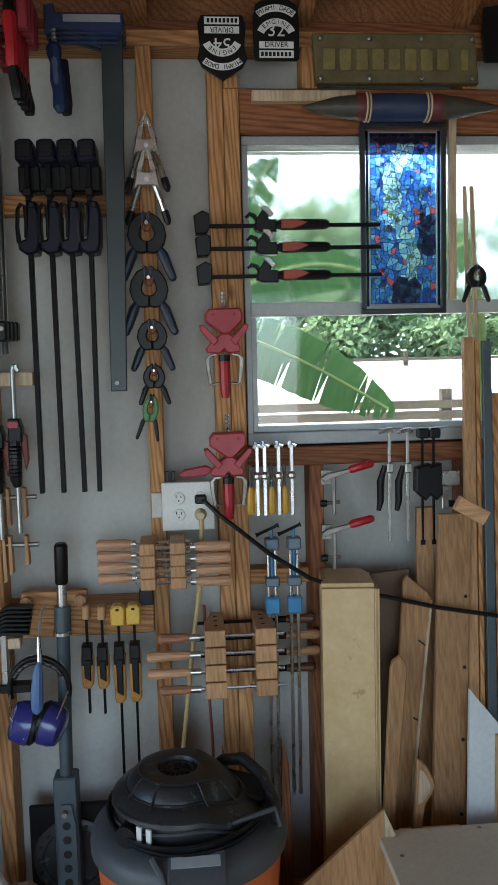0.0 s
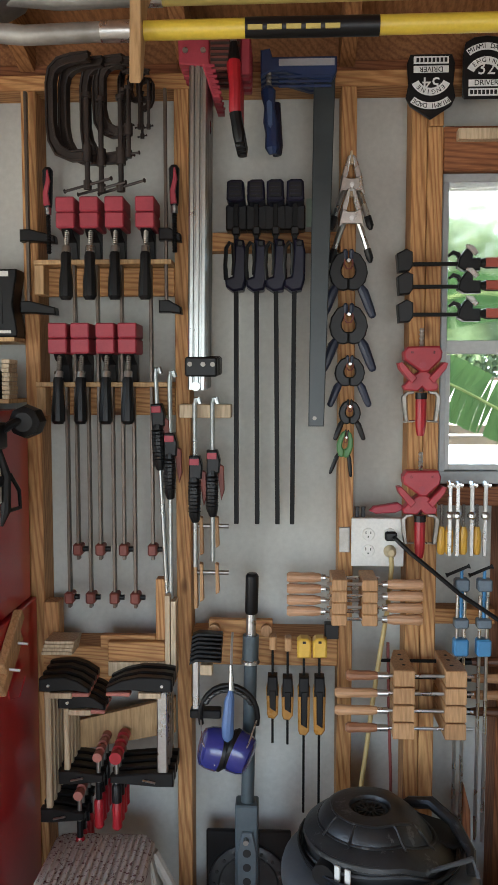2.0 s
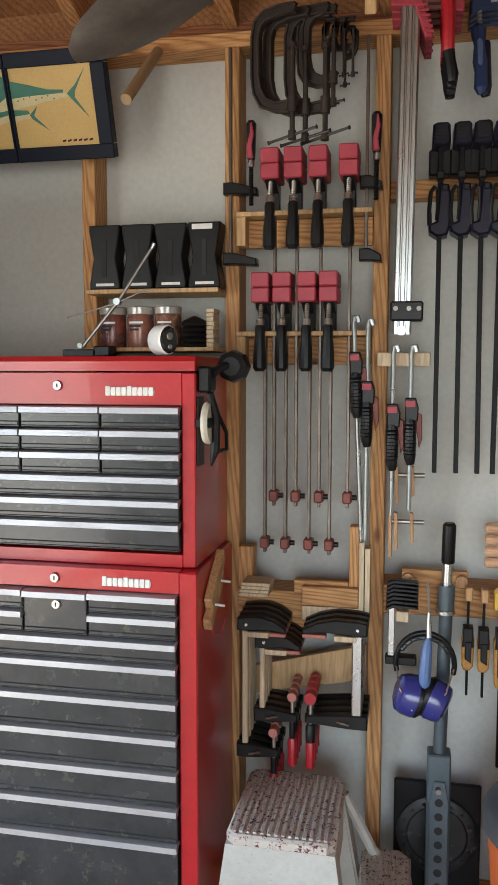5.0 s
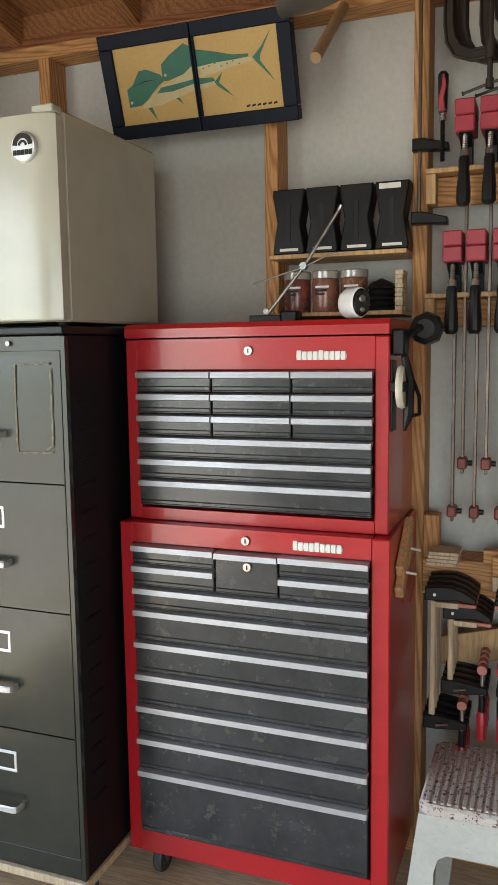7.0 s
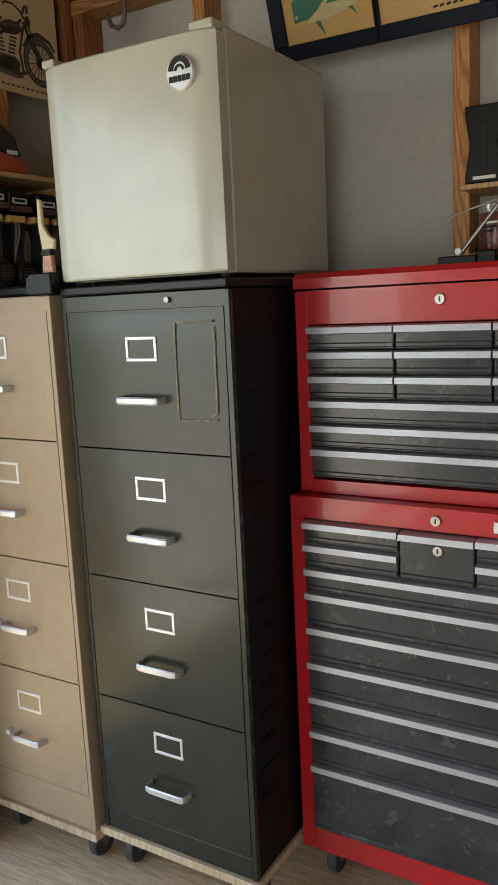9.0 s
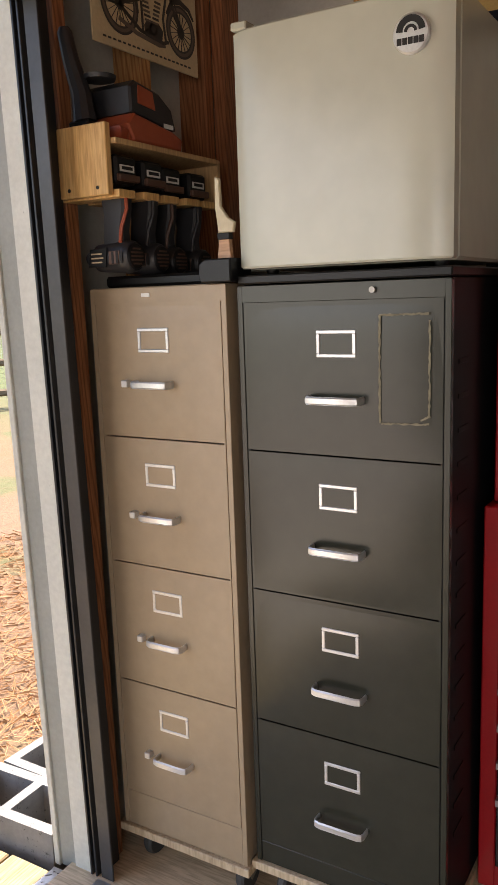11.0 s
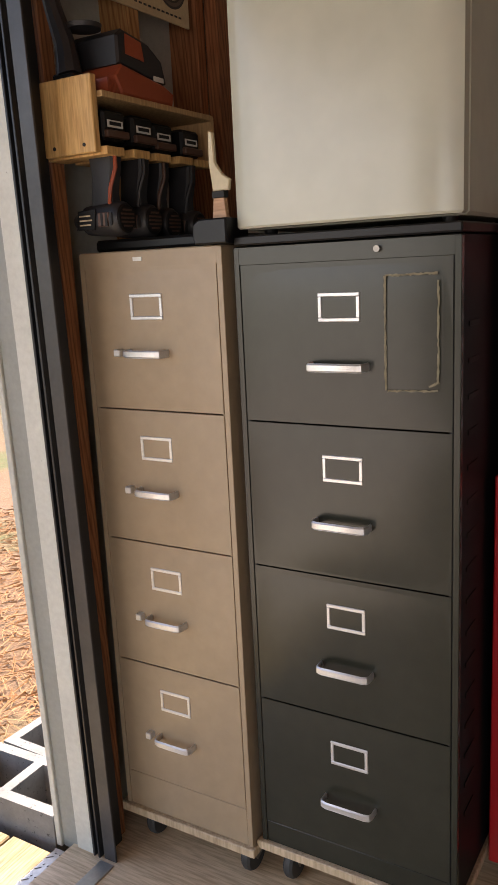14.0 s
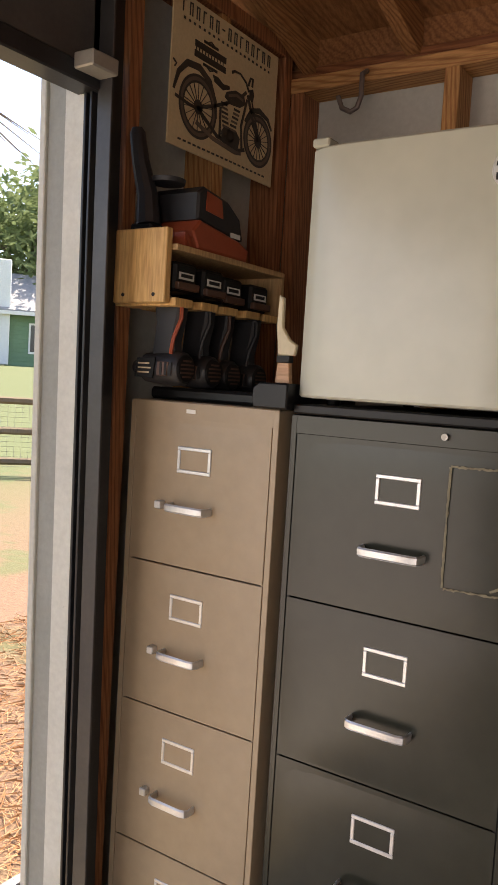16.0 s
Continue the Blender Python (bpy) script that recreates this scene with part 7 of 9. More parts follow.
# ---- step stool ----
STOOL = surface("worn_white_plastic", (0.52, 0.51, 0.46), (0.45, 0.44, 0.39), 0.5, 0, 8, 60, 0.2, 0.1, ((0.20, 0.17, 0.12), 150, 0.63))
TREAD = surface("worn_tread", (0.58, 0.55, 0.49), (0.50, 0.42, 0.36), 0.6, 0, 9, 60, 0.3, 0.1, ((0.10, 0.022, 0.020), 75, 0.545))
st = thing("step_stool", (-0.70, 1.86, 0), "worn white plastic two-step stool with ribbed treads", "step stool")
def tread(z, xa, xb, ya, yb):
    t = part("tread", prism(bm_new(), [(xa + 0.02, ya), (xb - 0.02, ya), (xb, ya + 0.02), (xb, yb - 0.03), (xb - 0.03, yb), (xa + 0.03, yb), (xa, yb - 0.02), (xa, ya + 0.02)], z - 0.03, z, "xy", 0.006), TREAD, st)
    n = int((xb - xa) / 0.016)
    for k in range(n):
        x = xa + 0.014 + 0.016 * k
        if x < xb - 0.018:
            part("rib", box(bm_new(), (x, ya + 0.012, z - 0.001), (x + 0.009, yb - 0.016, z + 0.004), 0.0015), TREAD, t)
def flared_leg(x, y, z, fx, fy, wx, wy):
    bm = bm_new()
    top = [(x, y), (x + wx, y), (x + wx, y + wy), (x, y + wy)]
    lo = [bm.verts.new((px + fx, py + fy, 0.0)) for px, py in top]
    hi = [bm.verts.new((px, py, z)) for px, py in top]
    fs = [bm.faces.new(lo[::-1]), bm.faces.new(hi)] + [bm.faces.new((lo[i], lo[(i + 1) % 4], hi[(i + 1) % 4], hi[i])) for i in range(4)]
    bmesh.ops.recalc_face_normals(bm, faces=fs)
    bmesh.ops.bevel(bm, geom=list(bm.edges), offset=0.006, segments=2, affect="EDGES")
    part("leg", bm, STOOL, st)
tread(0.395, -0.830, -0.580, 1.70, 2.015)
for x, fx in ((-0.828, -0.035), (-0.652, 0.06)):
    flared_leg(x, 1.945, 0.366, fx, 0.03, 0.070, 0.07)
bm = bm_new()
arch = [(-0.800, 0.0), (-0.792, 0.25), (-0.784, 0.278), (-0.765, 0.290), (-0.660, 0.290), (-0.640, 0.276), (-0.628, 0.24), (-0.606, 0.0)]
outer = [(-0.872, 0.0), (-0.850, 0.20), (-0.838, 0.30), (-0.829, 0.372), (-0.581, 0.372), (-0.570, 0.30), (-0.555, 0.20), (-0.530, 0.0)]
rows4 = [[bm.verts.new((u, 1.699 - 0.045 * (0.37 - v) / 0.37 + d, v)) for u, v in line] for d in (0.0, 0.055) for line in (outer, arch)]
for k in range(7):
    bm.faces.new((rows4[0][k], rows4[0][k + 1], rows4[1][k + 1], rows4[1][k]))
    bm.faces.new((rows4[2][k], rows4[3][k], rows4[3][k + 1], rows4[2][k + 1]))
    bm.faces.new((rows4[0][k], rows4[2][k], rows4[2][k + 1], rows4[0][k + 1]))
    bm.faces.new((rows4[1][k], rows4[1][k + 1], rows4[3][k + 1], rows4[3][k]))
bmesh.ops.recalc_face_normals(bm, faces=bm.faces)
part("front_panel", bm, STOOL, st, "speckled white front with an arched opening")
part("apron", box(bm_new(), (-0.595, 1.772, 0.27), (-0.583, 1.945, 0.366), 0.003), STOOL, st)
tread(0.205, -0.540, -0.415, 1.80, 2.03)
for y in (1.802, 1.975):
    flared_leg(-0.475, y, 0.176, 0.03, 0.0, 0.055, 0.05)
part("strut", tube(bm_new(), [(-0.585, 1.99, 0.36), (-0.50, 2.0, 0.19)], 0.014, 8), STOOL, st)

# ---- things on and over the tool chest ----
NAVY_FRAME = surface("navy_frame_paint", (0.005, 0.008, 0.018), (0.008, 0.012, 0.024), 0.5, 0, 8, 110, 0.1, spec=0.15)
MUSTARD = surface("mustard_canvas", (0.60, 0.41, 0.14), (0.55, 0.37, 0.125), 0.6, 0, 5, 200, 0.2)
SEA = surface("sea_green_paint", (0.020, 0.13, 0.085), (0.035, 0.18, 0.115), 0.55, 0, 20, 200, 0.15)
CREAM = surface("cream_paint", (0.60, 0.52, 0.28), (0.52, 0.46, 0.24), 0.55, 0, 30, 200, 0.15)
LEAN = math.degrees(math.atan2(0.085, 0.252))
def picture(x0, x1, left):
    w, h = x1 - x0, 0.266
    at = pose(x0, 2.088, 1.996, LEAN, 0, 0)
    p = base("framed_picture", at)
    tagged(p, "mustard yellow painting with green shapes in a navy frame", "picture", "pair of pictures")
    part("canvas", box(bm_new(), (0.0, -0.006, 0.0), (w, 0.018, h), 0), MUSTARD, p)
    f = 0.036
    inner = w - 0.004 if left else w
    for nm, lo, hi in (("frame_rail", (0, 0), (w, f)), ("frame_rail", (0, h - f), (w, h)), ("frame_stile", (0, f), (f if left else 0.004, h - f)), ("frame_stile", (w - (0.004 if left else f), f), (w, h - f))):
        part(nm, box(bm_new(), (lo[0] - 0.001, -0.014, lo[1]), (hi[0] + 0.001, 0.02, hi[1]), 0.002), NAVY_FRAME, p)
    def blob(pts, mt, yy):
        part("painted_shape", prism(bm_new(), pts, yy, -0.0055, "xz", 0), mt, p)
    if left:
        e = w - 0.003
        blob([(0.095, 0.074), (0.16, 0.078), (e, 0.105), (e, 0.135), (0.17, 0.128), (0.14, 0.108), (0.115, 0.090)], CREAM, -0.0064)
        blob([(0.0625, 0.081), (0.0625, 0.127), (0.082, 0.137), (0.105, 0.168), (0.128, 0.171), (0.168, 0.153), (0.180, 0.138), (0.162, 0.128), (0.140, 0.112), (0.122, 0.096), (0.099, 0.083)], SEA, -0.0068)
        blob([(0.151, 0.108), (0.165, 0.121), (0.233, 0.127), (e, 0.131), (e, 0.120), (0.2, 0.108)], SEA, -0.0070)
        blob([(0.19, 0.134), (0.236, 0.145), (e, 0.165), (e, 0.135), (0.22, 0.131)], CREAM, -0.0072)
        blob([(0.173, 0.137), (0.176, 0.177), (0.202, 0.196), (0.247, 0.219), (e, 0.208), (e, 0.165), (0.236, 0.146), (0.19, 0.135)], SEA, -0.0076)
        blob([(0.117, 0.075), (0.130, 0.075), (0.141, 0.040)], SEA, -0.0066)
        blob([(0.205, 0.090), (0.215, 0.091), (0.226, 0.072)], SEA, -0.0066)
        for u, v in ((0.071, 0.093), (0.184, 0.150)):
            blob([(u + 0.004 * math.cos(k * math.pi / 4), v + 0.004 * math.sin(k * math.pi / 4)) for k in range(8)], CREAM, -0.0080)
        blob([(0.075, 0.132), (0.12, 0.143), (0.165, 0.143), (0.12, 0.140)], NEAR_BLACK, -0.0072)
    else:
        blob([(0.003, 0.115), (0.052, 0.120), (0.050, 0.110), (0.003, 0.100)], CREAM, -0.0064)
        blob([(0.003, 0.131), (0.045, 0.128), (0.050, 0.119), (0.003, 0.115)], SEA, -0.0068)
        blob([(0.048, 0.116), (0.072, 0.137), (0.060, 0.114), (0.098, 0.076), (0.055, 0.106)], SEA, -0.0070)
        blob([(0.003, 0.158), (0.056, 0.163), (0.166, 0.163), (0.166, 0.155), (0.10, 0.146), (0.056, 0.138), (0.003, 0.131)], CREAM, -0.0072)
        blob([(0.003, 0.2007), (0.056, 0.1885), (0.107, 0.175), (0.150, 0.172), (0.150, 0.165), (0.107, 0.163), (0.056, 0.162), (0.003, 0.158)], SEA, -0.0076)
        blob([(0.160, 0.162), (0.185, 0.182), (0.216, 0.220), (0.182, 0.166), (0.180, 0.152), (0.214, 0.102), (0.170, 0.150)], SEA, -0.0074)
        for k in range(7):
            u, v = 0.02 + 0.017 * k, 0.150 + 0.004 * (k % 3)
            blob([(u, v), (u + 0.004, v + 0.001), (u + 0.003, v + 0.004), (u - 0.001, v + 0.003)], SEA, -0.0076)
        for i in range(6):
            blob([(0.13 + 0.015 * i, 0.045), (0.14 + 0.015 * i, 0.047), (0.14 + 0.015 * i, 0.052), (0.13 + 0.015 * i, 0.050)], NEAR_BLACK, -0.0066)


picture(-1.757, -1.487, True)
picture(-1.483, -1.213, False)
solid("cardboard_tube", tube(bm_new(), [(-1.126, 1.93, 2.088), (-1.105, 2.119, 2.268)], 0.014, 16), surface("brown_card", (0.36, 0.24, 0.13), (0.30, 0.2, 0.1), 0.6), "short brown cardboard tube under the top plate", "tube")

sh = thing("wall_shelf", (-1.10, 2.10, 1.485), "thin wooden shelves between two studs", "shelf")
part("upper_board", box(bm_new(), (-1.286, 2.04, 1.636), (-0.926, 2.205, 1.647), 0.001), PLY_Z, sh)
part("lower_board", box(bm_new(), (-1.286, 1.99, 1.484), (-0.926, 2.205, 1.494), 0.001), PLY_Z, sh)
for i in range(4):
    x = -1.281 + 0.0905 * i
    b = thing("parts_bin", (x + 0.043, 2.10, 1.648), "black plastic bin with a notched front", "bin", "parts bins")
    out = [(x + 0.002, 1.6485), (x + 0.084, 1.6485), (x + 0.086, 1.66), (x + 0.074, 1.73), (x + 0.086, 1.80), (x + 0.086, 1.815), (x + 0.002, 1.815), (x + 0.001, 1.80), (x + 0.013, 1.73), (x + 0.001, 1.66)]
    part("shell", prism(bm_new(), out, 2.055, 2.12, "xz", 0.003), BLACK, b)
    part("slot", box(bm_new(), (x + 0.037, 2.0535, 1.68), (x + 0.050, 2.0555, 1.775), 0.001), NEAR_BLACK, b)
    part("label", box(bm_new(), (x + 0.02, 2.0535, 1.657), (x + 0.07, 2.0552, 1.664), 0), WHITE, b, "narrow white label")
    if i == 3:
        part("label", box(bm_new(), (x + 0.012, 2.0535, 1.797), (x + 0.066, 2.0552, 1.810), 0), WHITE, b, "white label")
CAN = surface("printed_can", (0.05, 0.025, 0.022), (0.34, 0.16, 0.10), 0.25, 0.2, 45, 90, 0.05, 0.1)
for x, mt in ((-1.205, surface("orange_label", (0.26, 0.07, 0.045), (0.05, 0.03, 0.03), 0.25, 0.1, 30)), (-1.130, surface("salmon_label", (0.34, 0.14, 0.09), (0.14, 0.06, 0.045), 0.25, 0.1, 30)), (-1.055, CAN)):
    cn = thing("biscuit_can", (x, 2.03, 1.4945), "round can with a printed label and clear lid", "can", "cans")
    part("body", lathe(bm_new(), [(0.033, 1.4945), (0.034, 1.497), (0.034, 1.575), (0.033, 1.578)], (x, 2.03, 0), 28), mt, cn)
    part("lid", lathe(bm_new(), [(0.034, 1.5785), (0.0355, 1.580), (0.0355, 1.596), (0.033, 1.599)], (x, 2.03, 0), 28), surface("clear_lid_%d" % int(-x * 100), (0.32, 0.30, 0.27), (0.45, 0.42, 0.38), 0.2, 0.3, 20), cn)
    for k in range(3):
        part("print_bar", box(bm_new(), (x - 0.018, 1.9948, 1.555 - 0.009 * k), (x + 0.018 - 0.006 * k, 1.9965, 1.560 - 0.009 * k), 0), WHITE if k == 0 else NEAR_BLACK, cn)
cs = thing("cone_stack", (-0.985, 2.03, 1.4945), "stack of black plastic cones", "cones")
for k in range(5):
    z = 1.4945 + 0.0135 * k
    part("cone", lathe(bm_new(), [(0.034, z), (0.036, z + 0.004), (0.030, z + 0.013), (0.016, z + 0.020), (0.003, z + 0.026 if k == 4 else z + 0.0205)], (-0.985, 2.03, 0), 20), BLACK, cs)
for k in range(9):
    solid("wood_slip", box(bm_new(), (-0.946, 2.0, 1.4945 + 0.0108 * k), (-0.928 + 0.001 * (k % 3), 2.06, 1.5045 + 0.0108 * k), 0.001), PALE_Z, "thin pale slip in a neat stack", "slip", "stack of slips")

an = thing("antenna", (-1.26, 1.95, 1.468), "telescopic antenna on a black base", "antenna")
part("base", box(bm_new(), (-1.30, 1.92, 1.4690), (-1.215, 1.98, 1.488), 0.003), BLACK, an)
part("base_block", box(bm_new(), (-1.22, 1.925, 1.4690), (-1.175, 1.975, 1.497), 0.004), BLACK, an)
part("mast", tube(bm_new(), [(-1.262, 1.946, 1.488), (-1.171, 1.977, 1.609), (-1.085, 2.0, 1.748)], [0.0052, 0.0048, 0.0042], 8), DULL_STEEL, an)
part("tip", tube(bm_new(), [(-1.088, 2.0, 1.743), (-1.082, 2.001, 1.756)], 0.005, 8), SATIN_ALU, an)
part("joint", tube(bm_new(), [(-1.171, 1.965, 1.609), (-1.171, 1.985, 1.609)], 0.009, 14), SATIN_ALU, an)
part("elbow", tube(bm_new(), [(-1.26, 1.936, 1.498), (-1.262, 1.955, 1.498)], 0.007, 12), SATIN_ALU, an)
part("cross_rod", tube(bm_new(), [(-1.30, 1.955, 1.568), (-1.171, 1.97, 1.606), (-1.11, 1.975, 1.632), (-1.085, 1.98, 1.638)], 0.002, 6), DULL_STEEL, an)
cmr = thing("security_camera", (-1.01, 1.84, 1.468), "small rounded white security camera", "camera")
bm = lathe(bm_new(), [(0.004, -0.034), (0.024, -0.033), (0.030, -0.026), (0.031, 0.02), (0.026, 0.034), (0.004, 0.037)], (0, 0, 0), 24, "y")
m4 = pose(-1.012, 1.845, 1.5062, 0, 0, 46)
for v in bm.verts:
    v.co.x *= 0.86
    v.co.z *= 1.16
    v.co = m4 @ v.co
part("shell", bm, surface("gloss_white", (0.80, 0.80, 0.78), (0.76, 0.76, 0.74), 0.25), cmr)
bm = lathe(bm_new(), [(0.002, -0.0372), (0.022, -0.0362), (0.0272, -0.0315)], (0, 0, 0), 24, "y")
for v in bm.verts:
    v.co.x *= 0.86
    v.co.z *= 1.16
    v.co = m4 @ v.co
part("lens_face", bm, surface("gloss_black", (0.01, 0.01, 0.011), (0.015, 0.015, 0.015), 0.12), cmr, "glossy black lens face")
for dx, dz, rr in ((0.0, 0.008, 0.009), (0.0, -0.016, 0.006)):
    bm = lathe(bm_new(), [(0.002, -0.0392), (rr * 0.8, -0.0390), (rr, -0.0368)], (dx, 0, dz), 16, "y")
    bmesh.ops.transform(bm, matrix=m4, verts=bm.verts)
    part("lens", bm, DULL_STEEL, cmr)

wl = thing("work_light", (-0.88, 1.88, 1.38), "black work light clipped to the chest's side", "work light")
part("magnet_base", box(bm_new(), (-0.916, 1.80, 1.385), (-0.885, 1.86, 1.445), 0.005), BLACK, wl)
part("arm", tube(bm_new(), [(-0.895, 1.84, 1.425), (-0.87, 1.86, 1.445), (-0.852, 1.88, 1.45)], 0.010, 8), BLACK, wl)
part("lamp_head", lathe(bm_new(), [(0.024, -0.035), (0.036, -0.028), (0.040, 0.0), (0.036, 0.028), (0.026, 0.034)], (-0.852, 1.90, 1.445), 8, "y"), BLACK, wl)
part("lens", lathe(bm_new(), [(0.001, -0.037), (0.022, -0.0365), (0.024, -0.034)], (-0.852, 1.90, 1.445), 16, "y"), NEAR_BLACK, wl)
mt = thing("holster", (-0.90, 1.82, 1.21), "black holster with a tape measure on the chest's side", "holster")
part("strap", box(bm_new(), (-0.9165, 1.795, 1.215), (-0.9115, 1.845, 1.375), 0.001), BLACK, mt)
part("tape_reel", lathe(bm_new(), [(0.012, -0.008), (0.047, -0.008), (0.050, 0.0), (0.047, 0.008), (0.012, 0.008)], (-0.893, 1.815, 1.315), 28, "x"), surface("yellowed_reel", (0.62, 0.58, 0.46), (0.5, 0.46, 0.36), 0.45), mt, "cream tape reel")
part("band", box(bm_new(), (-0.914, 1.770, 1.305), (-0.880, 1.862, 1.328), 0.003), BLACK, mt)
part("bracket", tube(bm_new(), [(-0.886, 1.80, 1.385), (-0.878, 1.82, 1.33), (-0.880, 1.82, 1.25), (-0.888, 1.815, 1.215)], [0.008, 0.012, 0.012, 0.003], 8), BLACK, mt)
part("loop", tube(bm_new(), [(-0.872, 1.83, 1.33), (-0.862, 1.86, 1.29), (-0.862, 1.865, 1.25), (-0.885, 1.83, 1.245)], 0.005, 6), BLACK, mt)
jc = thing("hand_screw_clamp", (-0.89, 1.86, 0.86), "wooden hand screw clamp on the cabinet's side", "clamp")
for s, dz in ((0, 0.0), (1, 0.048)):
    part("jaw", box(bm_new(), (-0.9035, -0.075, -0.017), (-0.883, 0.085, 0.017), 0.003, Matrix.Translation((0, 1.855 + 0.012 * s, 0.885 + dz)) @ Matrix.Rotation(radians(36), 4, "X")), MAPLE_Z, jc)
for d in (-0.03, 0.03):
    part("spindle", tube(bm_new(), [(-0.895, 1.86 + d, 0.905 + d * 0.7), (-0.86, 1.865 + d, 0.90 + d * 0.7)], 0.0035, 8), ALU, jc)
part("cord_loop", tube(bm_new(), [(-0.90, 1.85, 0.865), (-0.895, 1.86, 0.80), (-0.885, 1.90, 0.79), (-0.88, 1.93, 0.83)], 0.0015, 6), HOT_RED, jc)

# ---- garden tools overhead ----
YEL = surface("worn_yellow_fibreglass", (0.68, 0.50, 0.05), (0.60, 0.43, 0.05), 0.4, 0, 6, 120, 0.1, 0.1, ((0.3, 0.22, 0.08), 30, 0.74))
PALE_YEL = surface("faded_yellow_fibreglass", (0.55, 0.45, 0.13), (0.48, 0.38, 0.11), 0.5, 0, 6, 120, 0.1, 0.1, ((0.2, 0.15, 0.06), 35, 0.7))
ASH = wood("ash_handle", (0.40, 0.24, 0.11), (0.26, 0.14, 0.06), "x", 0.5, 14, False)
BLADE = surface("worn_spade_steel", (0.20, 0.19, 0.17), (0.42, 0.41, 0.38), 0.42, 0.5, 8, 90, 0.2, 0.15)
def shovel(y, z, x_f, material, label, blade_w, blade_l, droop, tint):
    s = thing("shovel", (0.2, y, z - 0.1), label, "shovel", "overhead garden tools")
    part("handle", tube(bm_new(), [(x_f, y, z), (1.35, y, z + 0.012)], 0.0165, 14), material, s)
    part("ferrule", tube(bm_new(), [(x_f - 0.045, y, z), (x_f + 0.012, y, z)], 0.0185, 14), STEEL, s)
    part("shaft", tube(bm_new(), [(x_f - 0.04, y, z), (x_f - 0.18, y, z - 0.004), (x_f - 0.245, y, z + 0.003), (x_f - 0.29, y, z + 0.010 - droop * 0.1)], [0.017, 0.017, 0.017, 0.011], 12), tint, s)
    bm = bm_new()
    rows = []
    for i in range(13):
        u = i / 12
        half = blade_w / 2 * (0.80 + 0.5 * u if u < 0.5 else math.sqrt(max(0.02, 1 - ((u - 0.45) / 0.57) ** 2)) * 1.05)
        if u < 0.2:
            half *= 0.16 + 0.84 * math.sin(u / 0.2 * math.pi / 2)
        rows.append([bm.verts.new((x_f - 0.225 - blade_l * u, y + half * w, z + 0.005 - droop * u + 0.035 * abs(w) ** 2 * (1 - 0.6 * u))) for w in (-1, -0.7, -0.35, 0, 0.35, 0.7, 1)])
    for a, b in zip(rows, rows[1:]):
        for k in range(6):
            bm.faces.new((a[k], a[k + 1], b[k + 1], b[k]))
    r = bmesh.ops.solidify(bm, geom=list(bm.faces), thickness=0.003)
    part("blade", bm, tint, s, "worn steel blade")
    return s


sv = shovel(1.50, 2.142, -0.535, YEL, "shovel with a yellow handle on overhead brackets", 0.23, 0.31, 0.13, BLADE)
part("label", lathe(bm_new(), [(0.0172, -0.33), (0.0172, -0.10)], (0, 1.50, 2.144), 20, "x"), BLACK, sv, "black label with plain pale bars")
for i in range(5):
    part("pale_bar", box(bm_new(), (-0.325 + 0.033 * i, 1.4815, 2.134), (-0.300 + 0.033 * i, 1.4845, 2.142), 0), PALE_YEL, sv)
shovel(1.60, 2.245, -0.50, PALE_YEL, "shovel with a faded yellow handle on overhead brackets", 0.24, 0.31, 0.09, BLADE)
shovel(1.70, 2.335, -0.46, ASH, "spade with an ash handle on overhead brackets", 0.20, 0.30, 0.0, surface("grey_spade", (0.16, 0.15, 0.14), (0.26, 0.25, 0.23), 0.4, 0.6, 8))
solid("rake_handle", tube(bm_new(), [(-0.8, 1.78, 2.415), (1.3, 1.78, 2.42)], 0.015, 12), ASH, "dark wooden tool handle on overhead brackets", "handle", "overhead garden tools")
for x in (-0.515, 1.0):
    structure("tool_bracket", prism(bm_new(), [(1.46, 2.04), (1.485, 2.055), (1.535, 2.19), (1.66, 2.30), (1.84, 2.44), (1.80, 2.53), (1.60, 2.39), (1.475, 2.24)], x - 0.010, x + 0.010, "yz", 0.002), PLY_Z, "notched wooden bracket that carries garden tools", "bracket")

# ---- west wall ----
for y, mt in ((1.502, RED_Z), (1.80, PINE_Z), (2.082, RED_Z)):
    structure("stud", box(bm_new(), (PX + 0.001, y, 0.0), (SX, y + 0.038, 2.42), 0.002), mt, "reddish wooden stud of the west wall", "stud")
structure("top_plate", box(bm_new(), (PX + 0.001, 1.541, 2.345), (SX + 0.004, 2.08, 2.383), 0.002), RED_Z, "wooden plate at the top of the west wall", "plate")
JAMB = surface("weathered_white_paint", (0.66, 0.66, 0.59), (0.57, 0.57, 0.51), 0.65, 0, 7, 70, 0.5, 0.1, ((0.30, 0.30, 0.26), 24, 0.68))
TRIM = surface("grey_green_trim", (0.34, 0.35, 0.32), (0.29, 0.30, 0.27), 0.65, 0, 5, 70, 0.3)
TRACKM = surface("dark_door_track", (0.03, 0.032, 0.036), (0.05, 0.052, 0.056), 0.4, 0.5, 6, 110, 0.1)
RACK = 0.019      # the old door frame leans
structure("door_jamb", box(bm_new(), (-2.5335, 1.430, -0.02), (-2.4795, 1.47, 2.12), 0.002), JAMB, "weathered white door jamb board", "jamb")
structure("door_trim", box(bm_new(), (-2.5875, 1.436, -0.02), (-2.534, 1.475, 2.12), 0.002), TRIM, "grey-green trim beside the door", "trim")
structure("door_trim", box(bm_new(), (-2.606, 1.429, -0.02), (-2.588, 1.475, 2.12), 0.002), JAMB, "pale outer corner trim of the door", "trim")
